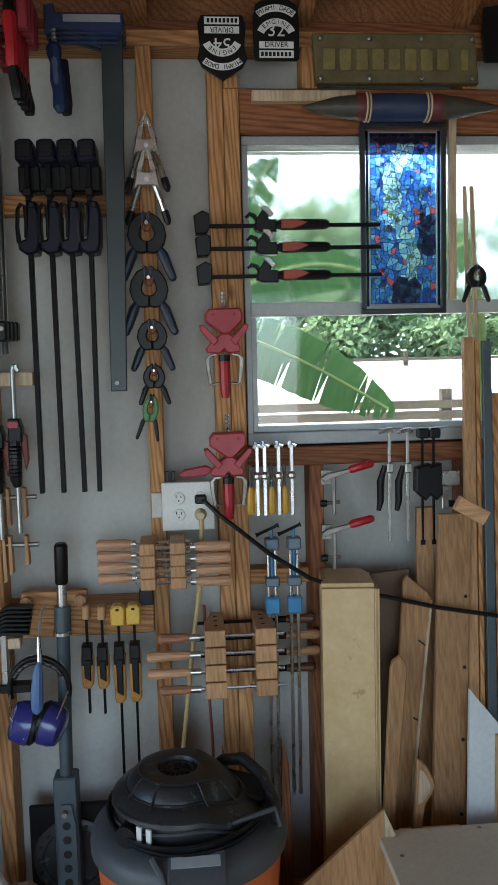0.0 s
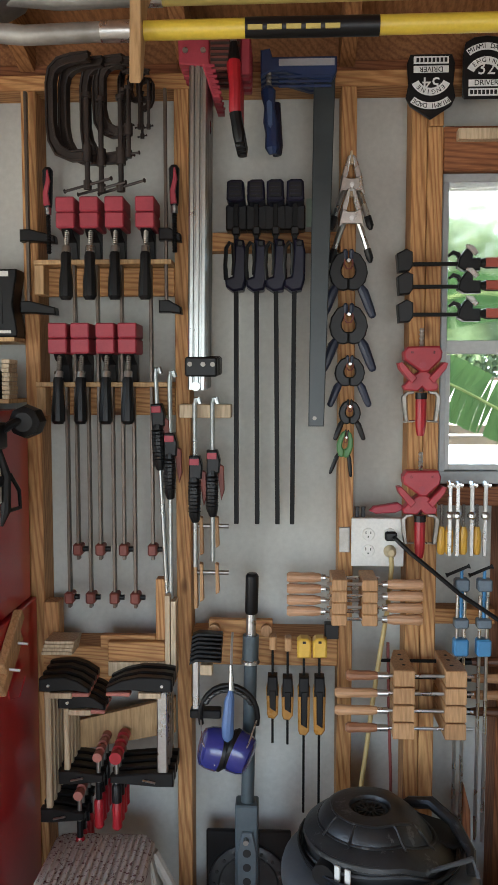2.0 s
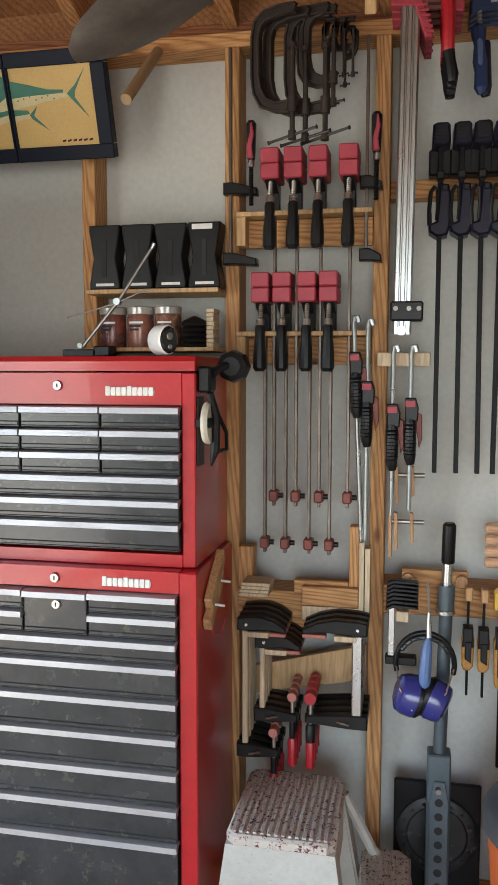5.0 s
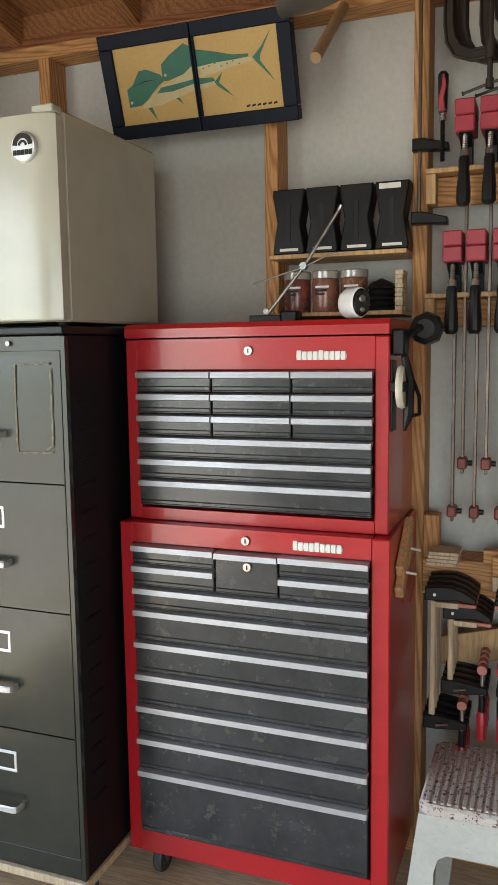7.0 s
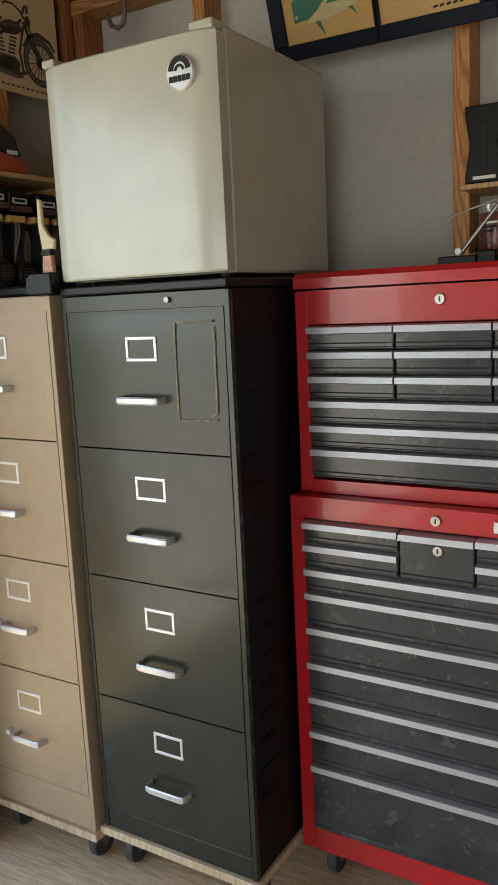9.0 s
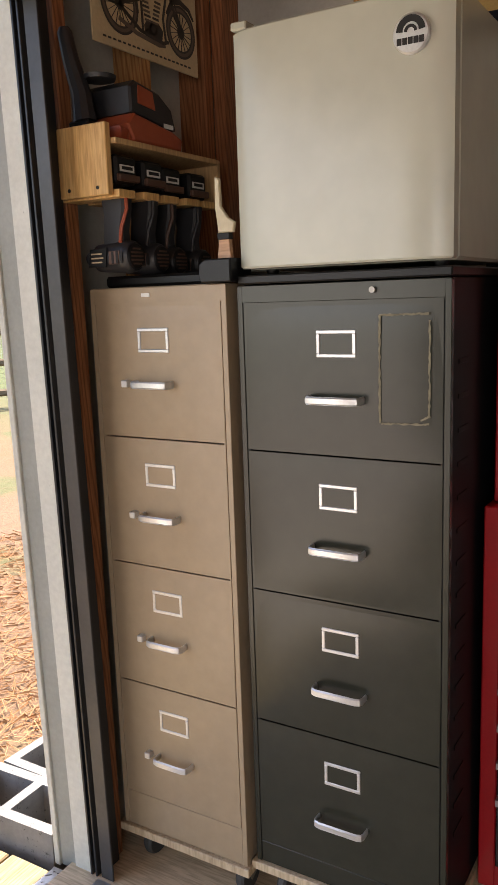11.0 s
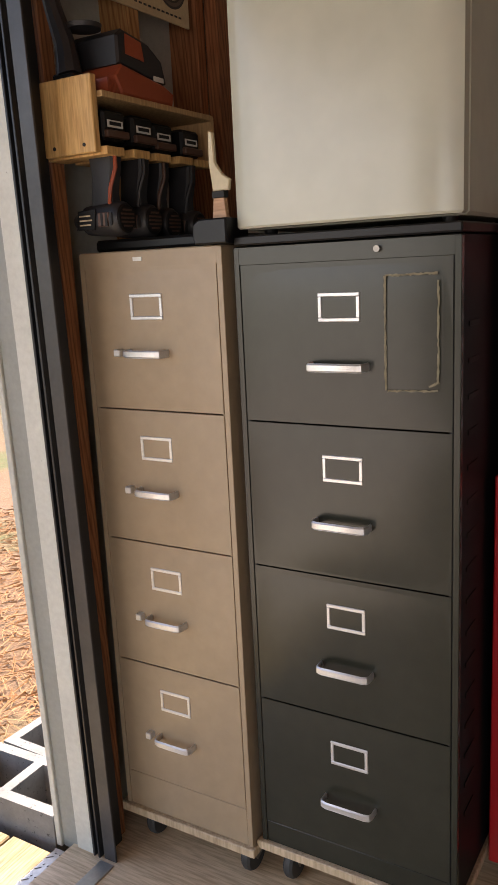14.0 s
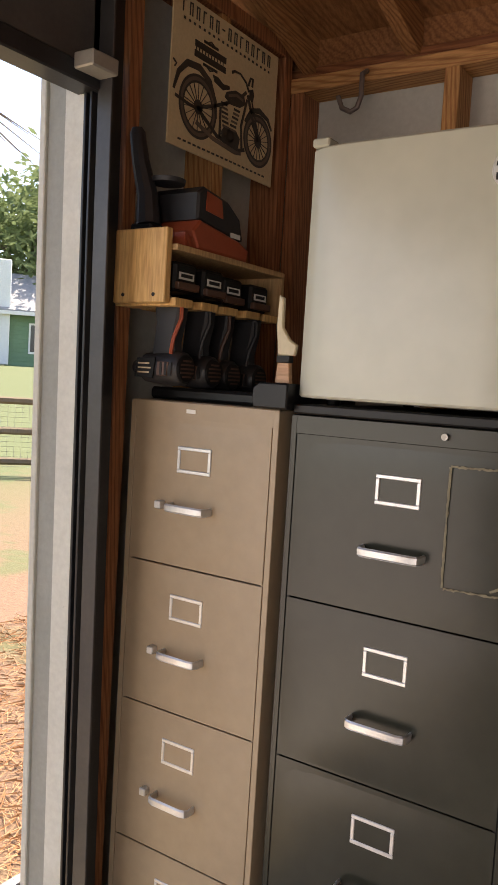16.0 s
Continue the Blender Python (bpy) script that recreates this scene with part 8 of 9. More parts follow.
for ob in bpy.data.objects:
    if ob.name.split(".")[0] in ("door_jamb", "door_trim"):
        ob.rotation_euler.x = RACK
        ob.location.y += RACK * 0.5
dt = thing("door_track", (-2.46, 1.45, 0), "dark steel track of a roll-up door", "door track", kind="structure")
part("channel", box(bm_new(), (-2.4785, 1.442, 0.0), (-2.446, 1.50, 2.25), 0.001), TRACKM, dt)
for x in (-2.474, -2.458):
    part("lip", box(bm_new(), (x - 0.003, 1.425, 0.0), (x + 0.003, 1.4415, 2.25), 0.001), TRACKM, dt)
part("flange", box(bm_new(), (-2.4455, 1.430, 0.0), (-2.408, 1.436, 2.25), 0.001), surface("grey_track", (0.075, 0.072, 0.072), (0.05, 0.05, 0.052), 0.45, 0.3), dt)
part("bracket", box(bm_new(), (-2.44, 1.36, 2.055), (-2.39, 1.43, 2.085), 0.003), surface("zinc", (0.5, 0.49, 0.44), (0.4, 0.4, 0.37), 0.45, 0.5), dt, "pale zinc bracket")
dt.rotation_euler.x = RACK
dt.location.y += RACK * 0.5
ro = thing("roll_up_door", (-2.47, 0.1, 2.04), "rolled-up steel door at the head of the opening", "door", kind="structure")
part("bottom_bar", box(bm_new(), (-2.50, DOOR0, 2.036), (-2.44, 1.424, 2.075), 0.003), TRACKM, ro)
part("curtain", box(bm_new(), (-2.49, DOOR0, 2.0755), (-2.455, 1.424, 2.30), 0.002), surface("grey_curtain", (0.14, 0.14, 0.14), (0.10, 0.10, 0.10), 0.45, 0.5), ro)
part("hood", tube(bm_new(), [(-2.36, DOOR0, 2.40), (-2.36, 1.42, 2.40)], 0.12, 20), surface("grey_roll", (0.16, 0.15, 0.14), (0.11, 0.10, 0.10), 0.5, 0.4), ro)

POSTER = surface("cream_tin", (0.68, 0.54, 0.33), (0.60, 0.47, 0.28), 0.45, 0, 4, 110, 0.05)
INK = surface("brown_ink", (0.035, 0.028, 0.022), (0.06, 0.05, 0.04), 0.5)
ps = thing("tin_sign", (-2.455, 1.84, 1.99), "cream tin sign with a motorcycle drawing", "sign")
y0, y1, zb, zt = 1.622, 2.042, 2.003, 2.330
part("plate", box(bm_new(), (-2.4595, y0, zb), (-2.455, y1, zt), 0.001), POSTER, ps)
def ink(outline):
    part("ink_shape", prism(bm_new(), outline, -2.4548, -2.4535, "yz", 0), INK, ps)
for i in range(15):
    u = 0.030 + 0.0242 * i
    if i == 6:
        ink([(y0 + u, zt - 0.026), (y0 + u + 0.010, zt - 0.026), (y0 + u + 0.010, zt - 0.023), (y0 + u, zt - 0.023)])
        continue
    for a, b in ((0.0, 0.0028), (0.0085, 0.0113)) if i % 3 else ((0.0, 0.0028),):
        ink([(y0 + u + a, zt - 0.040), (y0 + u + b, zt - 0.040), (y0 + u + b, zt - 0.012), (y0 + u + a, zt - 0.012)])
    ink([(y0 + u, zt - 0.015), (y0 + u + 0.0113, zt - 0.015), (y0 + u + 0.0113, zt - 0.012), (y0 + u, zt - 0.012)])
for i in range(20):
    u = 0.035 + 0.0178 * i
    ink([(y0 + u, zt - 0.054), (y0 + u + 0.006, zt - 0.054), (y0 + u + 0.006, zt - 0.049), (y0 + u, zt - 0.049)])
    ink([(y0 + u, zb + 0.016), (y0 + u + 0.010, zb + 0.016), (y0 + u + 0.010, zb + 0.020), (y0 + u, zb + 0.020)])
for a, b, c, d in ((0.078, -0.096, 0.196, -0.082), (0.078, -0.118, 0.196, -0.104), (0.110, -0.078, 0.164, -0.072), (0.110, -0.128, 0.164, -0.122)):
    ink([(y0 + a, zt + b), (y0 + c, zt + b), (y0 + c, zt + d), (y0 + a, zt + d)])
for i in range(10):
    u = 0.082 + 0.0113 * i
    ink([(y0 + u, zt - 0.1035), (y0 + u + 0.0022, zt - 0.1035), (y0 + u + 0.0022, zt - 0.0965), (y0 + u, zt - 0.0965)])
for s in (1, -1):
    ink([(y0 + 0.110, zt - 0.100 + s * 0.022), (y0 + 0.137, zt - 0.100 + s * 0.034), (y0 + 0.164, zt - 0.100 + s * 0.022), (y0 + 0.137, zt - 0.100 + s * 0.030)])
def ring(cy, cz, r, w):
    bm = bm_new()
    loops = [[bm.verts.new((-2.4535, cy + q * math.cos(math.pi * k / 18), cz + q * math.sin(math.pi * k / 18))) for k in range(36)] for q in (r - w, r)]
    for k in range(36):
        bm.faces.new((loops[0][k], loops[1][k], loops[1][(k + 1) % 36], loops[0][(k + 1) % 36]))
    part("drawn_wheel", bm, INK, ps)
GREY_INK = surface("grey_brown_ink", (0.12, 0.085, 0.065), (0.16, 0.115, 0.085), 0.5)
def stroke(pts, w, mat=None, lift=0.0):
    part("ink_line", ribbon(bm_new(), [(y0 + u, zb + v) for u, v in pts], w, -2.4548, -2.4533 + lift, "yz", 0), mat or INK, ps)
for cu, cv, r in ((0.100, 0.104, 0.070), (0.345, 0.096, 0.064)):
    cy, cz = y0 + cu, zb + cv
    ring(cy, cz, r, 0.006)
    ring(cy, cz, r - 0.014, 0.005)
    stroke([(cu + (r - 0.010) * math.cos(k * math.pi / 16), cv + (r - 0.010) * math.sin(k * math.pi / 16)) for k in range(33)], 0.010, GREY_INK, -0.0006)
    ring(cy, cz, 0.016, 0.013)
    for k in range(9):
        a = math.pi * k / 9 + 0.2
        dy, dz = math.cos(a) * (r - 0.016), math.sin(a) * (r - 0.016)
        stroke([(cu - dy, cv - dz), (cu + dy, cv + dz)], 0.0013)
stroke([(0.012, 0.118), (0.026, 0.158), (0.055, 0.186), (0.098, 0.190), (0.138, 0.172), (0.162, 0.135), (0.168, 0.098)], [0.006, 0.012, 0.015, 0.016, 0.015, 0.012, 0.008])
stroke([(0.286, 0.128), (0.310, 0.160), (0.345, 0.170), (0.385, 0.160), (0.405, 0.138)], [0.006, 0.012, 0.014, 0.010, 0.005])
stroke([(0.018, 0.106), (0.070, 0.100), (0.115, 0.100)], 0.007)
stroke([(0.100, 0.104), (0.160, 0.125), (0.215, 0.150), (0.262, 0.176), (0.285, 0.196)], 0.008)
stroke([(0.100, 0.100), (0.175, 0.062), (0.265, 0.052), (0.290, 0.060)], 0.009)
stroke([(0.095, 0.070), (0.160, 0.052), (0.250, 0.044), (0.275, 0.048)], 0.010, GREY_INK)
stroke([(0.292, 0.192), (0.312, 0.150), (0.345, 0.096)], 0.009)
stroke([(0.302, 0.198), (0.326, 0.150), (0.352, 0.098)], 0.004)
stroke([(0.278, 0.060), (0.270, 0.110), (0.290, 0.180)], 0.007)
stroke([(0.186, 0.060), (0.184, 0.130)], 0.007)
ink([(y0 + u, zb + v) for u, v in ((0.148, 0.192), (0.156, 0.178), (0.190, 0.170), (0.216, 0.180), (0.214, 0.188), (0.190, 0.184), (0.170, 0.192))])
ink([(y0 + u, zb + v) for u, v in ((0.198, 0.158), (0.205, 0.172), (0.240, 0.186), (0.276, 0.184), (0.284, 0.166), (0.262, 0.152), (0.225, 0.148))])
stroke([(0.212, 0.166), (0.245, 0.176), (0.272, 0.172)], 0.006, GREY_INK, 0.0008)
for u0, u1 in ((0.208, 0.198), (0.236, 0.250)):
    for k in range(6):
        f = k / 5
        uu, vv = u0 + (u1 - u0) * f, 0.092 + 0.050 * f
        stroke([(uu - 0.012, vv), (uu + 0.012, vv)], 0.005, INK if k % 2 else GREY_INK)
ink([(y0 + u, zb + v) for u, v in ((0.195, 0.060), (0.262, 0.056), (0.268, 0.080), (0.250, 0.094), (0.205, 0.094), (0.192, 0.078))])
ring(y0 + 0.228, zb + 0.076, 0.015, 0.005)
ring(y0 + 0.206, zb + 0.062, 0.010, 0.004)
stroke([(0.222, 0.222), (0.232, 0.228), (0.256, 0.230), (0.282, 0.218), (0.296, 0.200)], [0.008, 0.006, 0.004, 0.005, 0.006])
ink([(y0 + u, zb + v) for u, v in ((0.298, 0.206), (0.312, 0.212), (0.318, 0.198), (0.314, 0.182), (0.300, 0.184))])
stroke([(0.292, 0.214), (0.300, 0.234), (0.310, 0.236), (0.308, 0.216)], 0.006)
stroke([(0.006, 0.178), (0.018, 0.172), (0.012, 0.164)], 0.004)

SHELF_W = wood("warm_pine_shelf", (0.74, 0.47, 0.19), (0.60, 0.34, 0.12), "z", 0.5, 6, False, 0.4)
ds = thing("drill_shelf", (-2.39, 1.70, 1.63), "pine wall rack for cordless tools", "shelf")
part("end_panel", box(bm_new(), (-2.458, 1.472, 1.640), (-2.312, 1.490, 1.786), 0.002), SHELF_W, ds, "warm pine end panel")
for x in (-2.42, -2.34):
    part("screw", tube(bm_new(), [(x, 1.4705, 1.656), (x, 1.4725, 1.656)], 0.004, 8), NEAR_BLACK, ds)
part("top_board", box(bm_new(), (-2.458, 1.4905, 1.744), (-2.300, 1.885, 1.756), 0.001), PLY_Z, ds)
part("end_panel", box(bm_new(), (-2.458, 1.886, 1.640), (-2.305, 1.898, 1.756), 0.001), PLY_Z, ds)
for k in range(5):
    part("slat", box(bm_new(), (-2.458, 1.4905 + 0.08 * k, 1.636), (-2.298 + 0.004 * (k % 2), 1.545 + 0.08 * k, 1.652), 0.001), SHELF_W, ds)
DARK_GREY = surface("charcoal_plastic", (0.013, 0.0135, 0.016), (0.024, 0.024, 0.027), 0.45, 0, 14, 130, 0.1)
TOOL_ORANGE = surface("tool_orange", (0.36, 0.075, 0.03), (0.30, 0.06, 0.025), 0.42)
TOOL_BROWN = surface("dull_brown_plastic", (0.11, 0.055, 0.035), (0.08, 0.04, 0.028), 0.45)
def drill(y, z, x, trim):
    d = thing("cordless_drill", (x, y, z - 0.05), "charcoal and orange cordless drill hung by its grip", "drill", "cordless drills")
    part("motor_body", lathe(bm_new(), [(0.014, -0.085), (0.018, -0.075), (0.020, -0.060), (0.030, -0.052), (0.034, -0.01), (0.036, 0.022), (0.034, 0.040), (0.030, 0.046)], (x - 0.06, y, z), 20, "x"), DARK_GREY, d)
    plate = part("end_plate", lathe(bm_new(), [(0.002, 0.050), (0.026, 0.049), (0.031, 0.044), (0.031, 0.040)], (x - 0.06, y, z), 20, "x"), BLACK, d, "slotted round end plate")
    for k in range(5):
        zz = z - 0.016 + 0.008 * k
        hw = 0.021 if k in (1, 2, 3) else 0.014
        part("vent_slot", box(bm_new(), (x - 0.0104, y - hw, zz - 0.0018), (x - 0.0094, y + hw, zz + 0.0018), 0), TOOL_BROWN, plate)
    part("side_vent", prism(bm_new(), [(x - 0.06, z - 0.016), (x - 0.035, z - 0.016), (x - 0.030, z + 0.012), (x - 0.06, z + 0.012)], y - 0.0365, y - 0.030, "xz", 0.001), TOOL_BROWN, d)
    pl = part("name_plate", prism(bm_new(), [(x - 0.118, z - 0.020), (x - 0.070, z - 0.022), (x - 0.064, z + 0.020), (x - 0.112, z + 0.018)], y - 0.0375, y - 0.033, "xz", 0.001), BLACK, d)
    for k in range(3):
        part("pale_bar", box(bm_new(), (x - 0.108, y - 0.0382, z - 0.012 + 0.009 * k), (x - 0.078 + 0.004 * (k % 2), y - 0.0374, z - 0.009 + 0.009 * k), 0), PALE_Z, pl)
    for k in range(3):
        part("grille_slot", box(bm_new(), (x - 0.052 + 0.012 * k, y - 0.0372, z - 0.015), (x - 0.046 + 0.012 * k, y - 0.0362, z + 0.011), 0), NEAR_BLACK, d)
    part("grip", prism(bm_new(), [(x - 0.095, z + 0.02), (x - 0.035, z + 0.02), (x - 0.038, z + 0.055), (x - 0.028, z + 0.10), (x - 0.025, z + 0.135), (x - 0.095, z + 0.135), (x - 0.088, z + 0.09)], y - 0.016, y + 0.018, "xz", 0.006), DARK_GREY, d)
    part("trim", tube(bm_new(), [(x - 0.026, y - 0.018, z + 0.010), (x - 0.040, y - 0.018, z + 0.032), (x - 0.036, y - 0.016, z + 0.062), (x - 0.022, y - 0.012, z + 0.100), (x - 0.024, y - 0.010, z + 0.130)], 0.0042, 6), trim, d)
    part("battery", box(bm_new(), (x - 0.12, y - 0.030, z + 0.153), (x - 0.030, y + 0.042, z + 0.212), 0.006), BLACK, d)
    part("battery_clip", box(bm_new(), (x - 0.0305, y - 0.030, z + 0.157), (x - 0.020, y + 0.040, z + 0.172), 0.002), TOOL_BROWN, d)
    part("label_bar", box(bm_new(), (x - 0.0298, y - 0.018, z + 0.178), (x - 0.0288, y + 0.030, z + 0.192), 0), WHITE, d)
    part("label_ink", box(bm_new(), (x - 0.0289, y - 0.012, z + 0.182), (x - 0.0282, y + 0.024, z + 0.189), 0), NEAR_BLACK, d)


for i, y in enumerate((1.535, 1.615, 1.70, 1.79)):
    drill(y, 1.514 - 0.004 * i, -2.285 + 0.01 * (i % 2), (TOOL_ORANGE, DARK_GREY, TOOL_BROWN, DARK_GREY)[i])
ch = thing("battery_charger", (-2.35, 1.64, 1.757), "black and orange battery charger on the rack", "charger")
for k in range(10):
    part("fin", box(bm_new(), (-2.43, 1.515 + 0.004 * k, 1.757), (-2.304, 1.5165 + 0.004 * k, 1.783 - 0.0008 * k), 0), TOOL_ORANGE, ch)
part("base", prism(bm_new(), [(1.556, 1.757), (1.73, 1.757), (1.735, 1.782), (1.70, 1.795), (1.56, 1.815), (1.535, 1.79)], -2.44, -2.30, "yz", 0.004), TOOL_ORANGE, ch)
part("battery_cap", prism(bm_new(), [(1.580, 1.838), (1.640, 1.832), (1.632, 1.868), (1.582, 1.876)], -2.3062, -2.3040, "yz", 0), TOOL_ORANGE, ch)
part("body", prism(bm_new(), [(1.555, 1.816), (1.70, 1.796), (1.72, 1.800), (1.705, 1.845), (1.66, 1.872), (1.575, 1.885), (1.555, 1.87)], -2.435, -2.306, "yz", 0.005), DARK_GREY, ch)
part("label_bar", box(bm_new(), (-2.3055, 1.67, 1.800), (-2.3045, 1.705, 1.810), 0), WHITE, ch)
tg = thing("angle_tool", (-2.42, 1.53, 1.787), "dark power tool standing on the rack", "power tool")
part("body", tube(bm_new(), [(-2.40, 1.515, 1.80), (-2.41, 1.52, 1.86), (-2.425, 1.51, 1.93), (-2.43, 1.502, 1.985), (-2.43, 1.50, 1.995)], [0.026, 0.022, 0.018, 0.016, 0.01], 10), DARK_GREY, tg)
part("disc_guard", lathe(bm_new(), [(0.004, -0.006), (0.036, -0.005), (0.038, 0.004), (0.004, 0.006)], (-2.385, 1.55, 1.895), 20, "z"), DARK_GREY, tg)
part("foot", box(bm_new(), (-2.43, 1.4925, 1.7865), (-2.375, 1.535, 1.802), 0.004), BLACK, tg)
solid("tool_case", box(bm_new(), (-2.43, 1.58, 1.4495), (-2.12, 1.95, 1.475), 0.006), BLACK, "flat black tool case on the tan cabinet", "case")

solid("black_case", prism(bm_new(), [(-2.118, 1.4495), (-2.045, 1.4495), (-2.045, 1.497), (-2.108, 1.497), (-2.122, 1.487), (-2.124, 1.462)], 1.515, 1.60, "xz", 0.003), BLACK, "black plastic case beside the refrigerator", "case")
pbh = thing("paint_brush", (-2.073, 1.545, 1.498), "paint brush with pale bristles on a black case", "brush")
part("bristles", prism(bm_new(), [(-2.088, 1.4975), (-2.056, 1.4975), (-2.060, 1.535), (-2.084, 1.535)], 1.537, 1.549, "xz", 0.001), PINK_MAPLE, pbh)
part("ferrule", box(bm_new(), (-2.086, 1.535, 1.5355), (-2.058, 1.551, 1.548), 0.001), NEAR_BLACK, pbh)
part("handle", prism(bm_new(), [(-2.086, 1.5485), (-2.050, 1.5485), (-2.046, 1.568), (-2.062, 1.578), (-2.078, 1.60), (-2.080, 1.655), (-2.090, 1.66), (-2.092, 1.60), (-2.088, 1.57)], 1.538, 1.548, "xz", 0.002), surface("cream_handle", (0.6, 0.52, 0.34), (0.5, 0.42, 0.27), 0.45), pbh)
solid("ceiling_hook", tube(bm_new(), [(-2.235, 2.11, 2.285), (-2.234, 2.085, 2.27), (-2.232, 2.082, 2.215), (-2.240, 2.080, 2.188), (-2.258, 2.080, 2.180), (-2.282, 2.080, 2.192), (-2.295, 2.080, 2.222)], 0.0065, 10), surface("rubbered_steel", (0.14, 0.11, 0.10), (0.2, 0.16, 0.14), 0.45, 0.3), "steel storage hook under the top plate", "hook")

# worn tape outline and marks on the dark cabinet
ADHESIVE = surface("dried_adhesive", (0.13, 0.11, 0.065), (0.22, 0.19, 0.12), 0.75, 0, 40, 160, 0.5)
tp = thing("tape_residue", (-1.69, 1.55, 1.17), "dried rectangle of old tape on the cabinet", "residue")
rt = random.Random(5)
for p, q in (((-1.741, 1.376), (-1.645, 1.378)), ((-1.741, 1.376), (-1.741, 1.172)), ((-1.644, 1.366), (-1.644, 1.188)), ((-1.738, 1.171), (-1.644, 1.174)), ((-1.660, 1.180), (-1.642, 1.190))):
    n = 26
    du, dv = (q[0] - p[0]) / n, (q[1] - p[1]) / n
    ln = math.hypot(du, dv)
    bm = bm_new()
    rim = [[], []]
    for k in range(n + 1):
        for s in (0, 1):
            off = (rt.uniform(0.0012, 0.0030) if rt.random() > 0.12 else 0.0006) * (1 if s else -1)
            rim[s].append(bm.verts.new((p[0] + du * k - dv / ln * off, 1.5484 + rt.uniform(-0.0003, 0.0002), p[1] + dv * k + du / ln * off)))
    for k in range(n):
        bm.faces.new((rim[0][k], rim[0][k + 1], rim[1][k + 1], rim[1][k]))
    part("strip", bm, ADHESIVE, tp)
lvs = thing("side_louvre", (-1.605, 1.62, 0.3), "row of pressed slots in the cabinet's side", "louvre")
for k in range(16):
    part("slot", box(bm_new(), (-1.6058, 1.60, 0.30 + 0.0655 * k), (-1.6040, 1.665, 0.310 + 0.0655 * k), 0.0006), BLACK_ROD, lvs)

# ---- outside ----
def leafy(name, a, b, trans=0.5):
    m, n, l, p = _mat(name)
    vec = _coords(n, l)
    col = _mix(n, l, _noise(n, l, vec, 3.0, 4), a, b)
    df, tr, mx = n.new("ShaderNodeBsdfDiffuse"), n.new("ShaderNodeBsdfTranslucent"), n.new("ShaderNodeMixShader")
    mx.inputs[0].default_value = trans
    l.new(col, df.inputs["Color"])
    l.new(col, tr.inputs["Color"])
    l.new(df.outputs[0], mx.inputs[1])
    l.new(tr.outputs[0], mx.inputs[2])
    l.new(mx.outputs[0], n["Material Output"].inputs["Surface"])
    return m


def ground_material():
    m, n, l, p = _mat("pine_straw_and_grass")
    vec = _coords(n, l, spread=False)
    straw = _mix(n, l, _noise(n, l, vec, 30, 6), (0.07, 0.042, 0.024), (0.25, 0.15, 0.08))
    grass = _mix(n, l, _noise(n, l, vec, 22, 5), (0.035, 0.055, 0.014), (0.12, 0.14, 0.045))
    sep = n.new("ShaderNodeSeparateXYZ")
    l.new(vec, sep.inputs[0])
    far = n.new("ShaderNodeMapRange")
    far.inputs[1].default_value, far.inputs[2].default_value, far.inputs[3].default_value, far.inputs[4].default_value = -6.0, -13.0, 0.0, 1.0
    l.new(sep.outputs[0], far.inputs[0])
    add = n.new("ShaderNodeMath")
    l.new(far.outputs[0], add.inputs[0])
    l.new(_ramp(n, l, _noise(n, l, vec, 1.3, 4), [(0.52, (0, 0, 0)), (0.66, (0.7, 0.7, 0.7))]), add.inputs[1])
    add.use_clamp = True
    col = _mix(n, l, add.outputs[0], straw, grass)
    sand = n.new("ShaderNodeMapRange")
    sand.inputs[1].default_value, sand.inputs[2].default_value = 4.0, 7.0
    l.new(sep.outputs[1], sand.inputs[0])
    east = n.new("ShaderNodeMapRange")
    east.inputs[1].default_value, east.inputs[2].default_value = -6.0, -3.0
    l.new(sep.outputs[0], east.inputs[0])
    both = n.new("ShaderNodeMath")
    both.operation = "MULTIPLY"
    l.new(sand.outputs[0], both.inputs[0])
    l.new(east.outputs[0], both.inputs[1])
    col = _mix(n, l, both.outputs[0], col, (0.62, 0.57, 0.48))
    l.new(col, p.inputs["Base Color"])
    p.inputs["Roughness"].default_value = 0.9
    _bump(n, l, p, _noise(n, l, vec, 60, 5), 0.6, 0.02)
    return m


GZ = -0.13
def ground_z(x, y):
    d = math.hypot(x, y)
    t = min(1.0, max(0.0, (d - 14) / 24))
    return GZ + (1.75 * t * t * (3 - 2 * t) if x < 0 else 0.55 * t)
bm = bm_new()
ticks = [-900, -300, -120, -70, -50, -42, -36, -31, -27, -23, -20, -17, -14, -11, -8, -6, -4, -2.6, 0, 2.6, 5, 8, 12, 16, 20, 26, 33, 42, 60, 120, 300, 900]
grid = [[bm.verts.new((x, y, ground_z(x, y))) for y in ticks] for x in ticks]
for i in range(len(ticks) - 1):
    for k in range(len(ticks) - 1):
        bm.faces.new((grid[i][k], grid[i + 1][k], grid[i + 1][k + 1], grid[i][k + 1]))
g = new("ground", mesh("ground", bm, ground_material()))
tagged(g, "pine straw, grass and pale sand round the shed", "ground", "", "structure")
structure("foundation", box(bm_new(), (PX - 0.03, SOUTH - 0.03, GZ - 0.05), (EAST + 0.03, PY + 0.03, -0.031), 0), DECK_X, "wooden floor frame of the shed", "foundation")

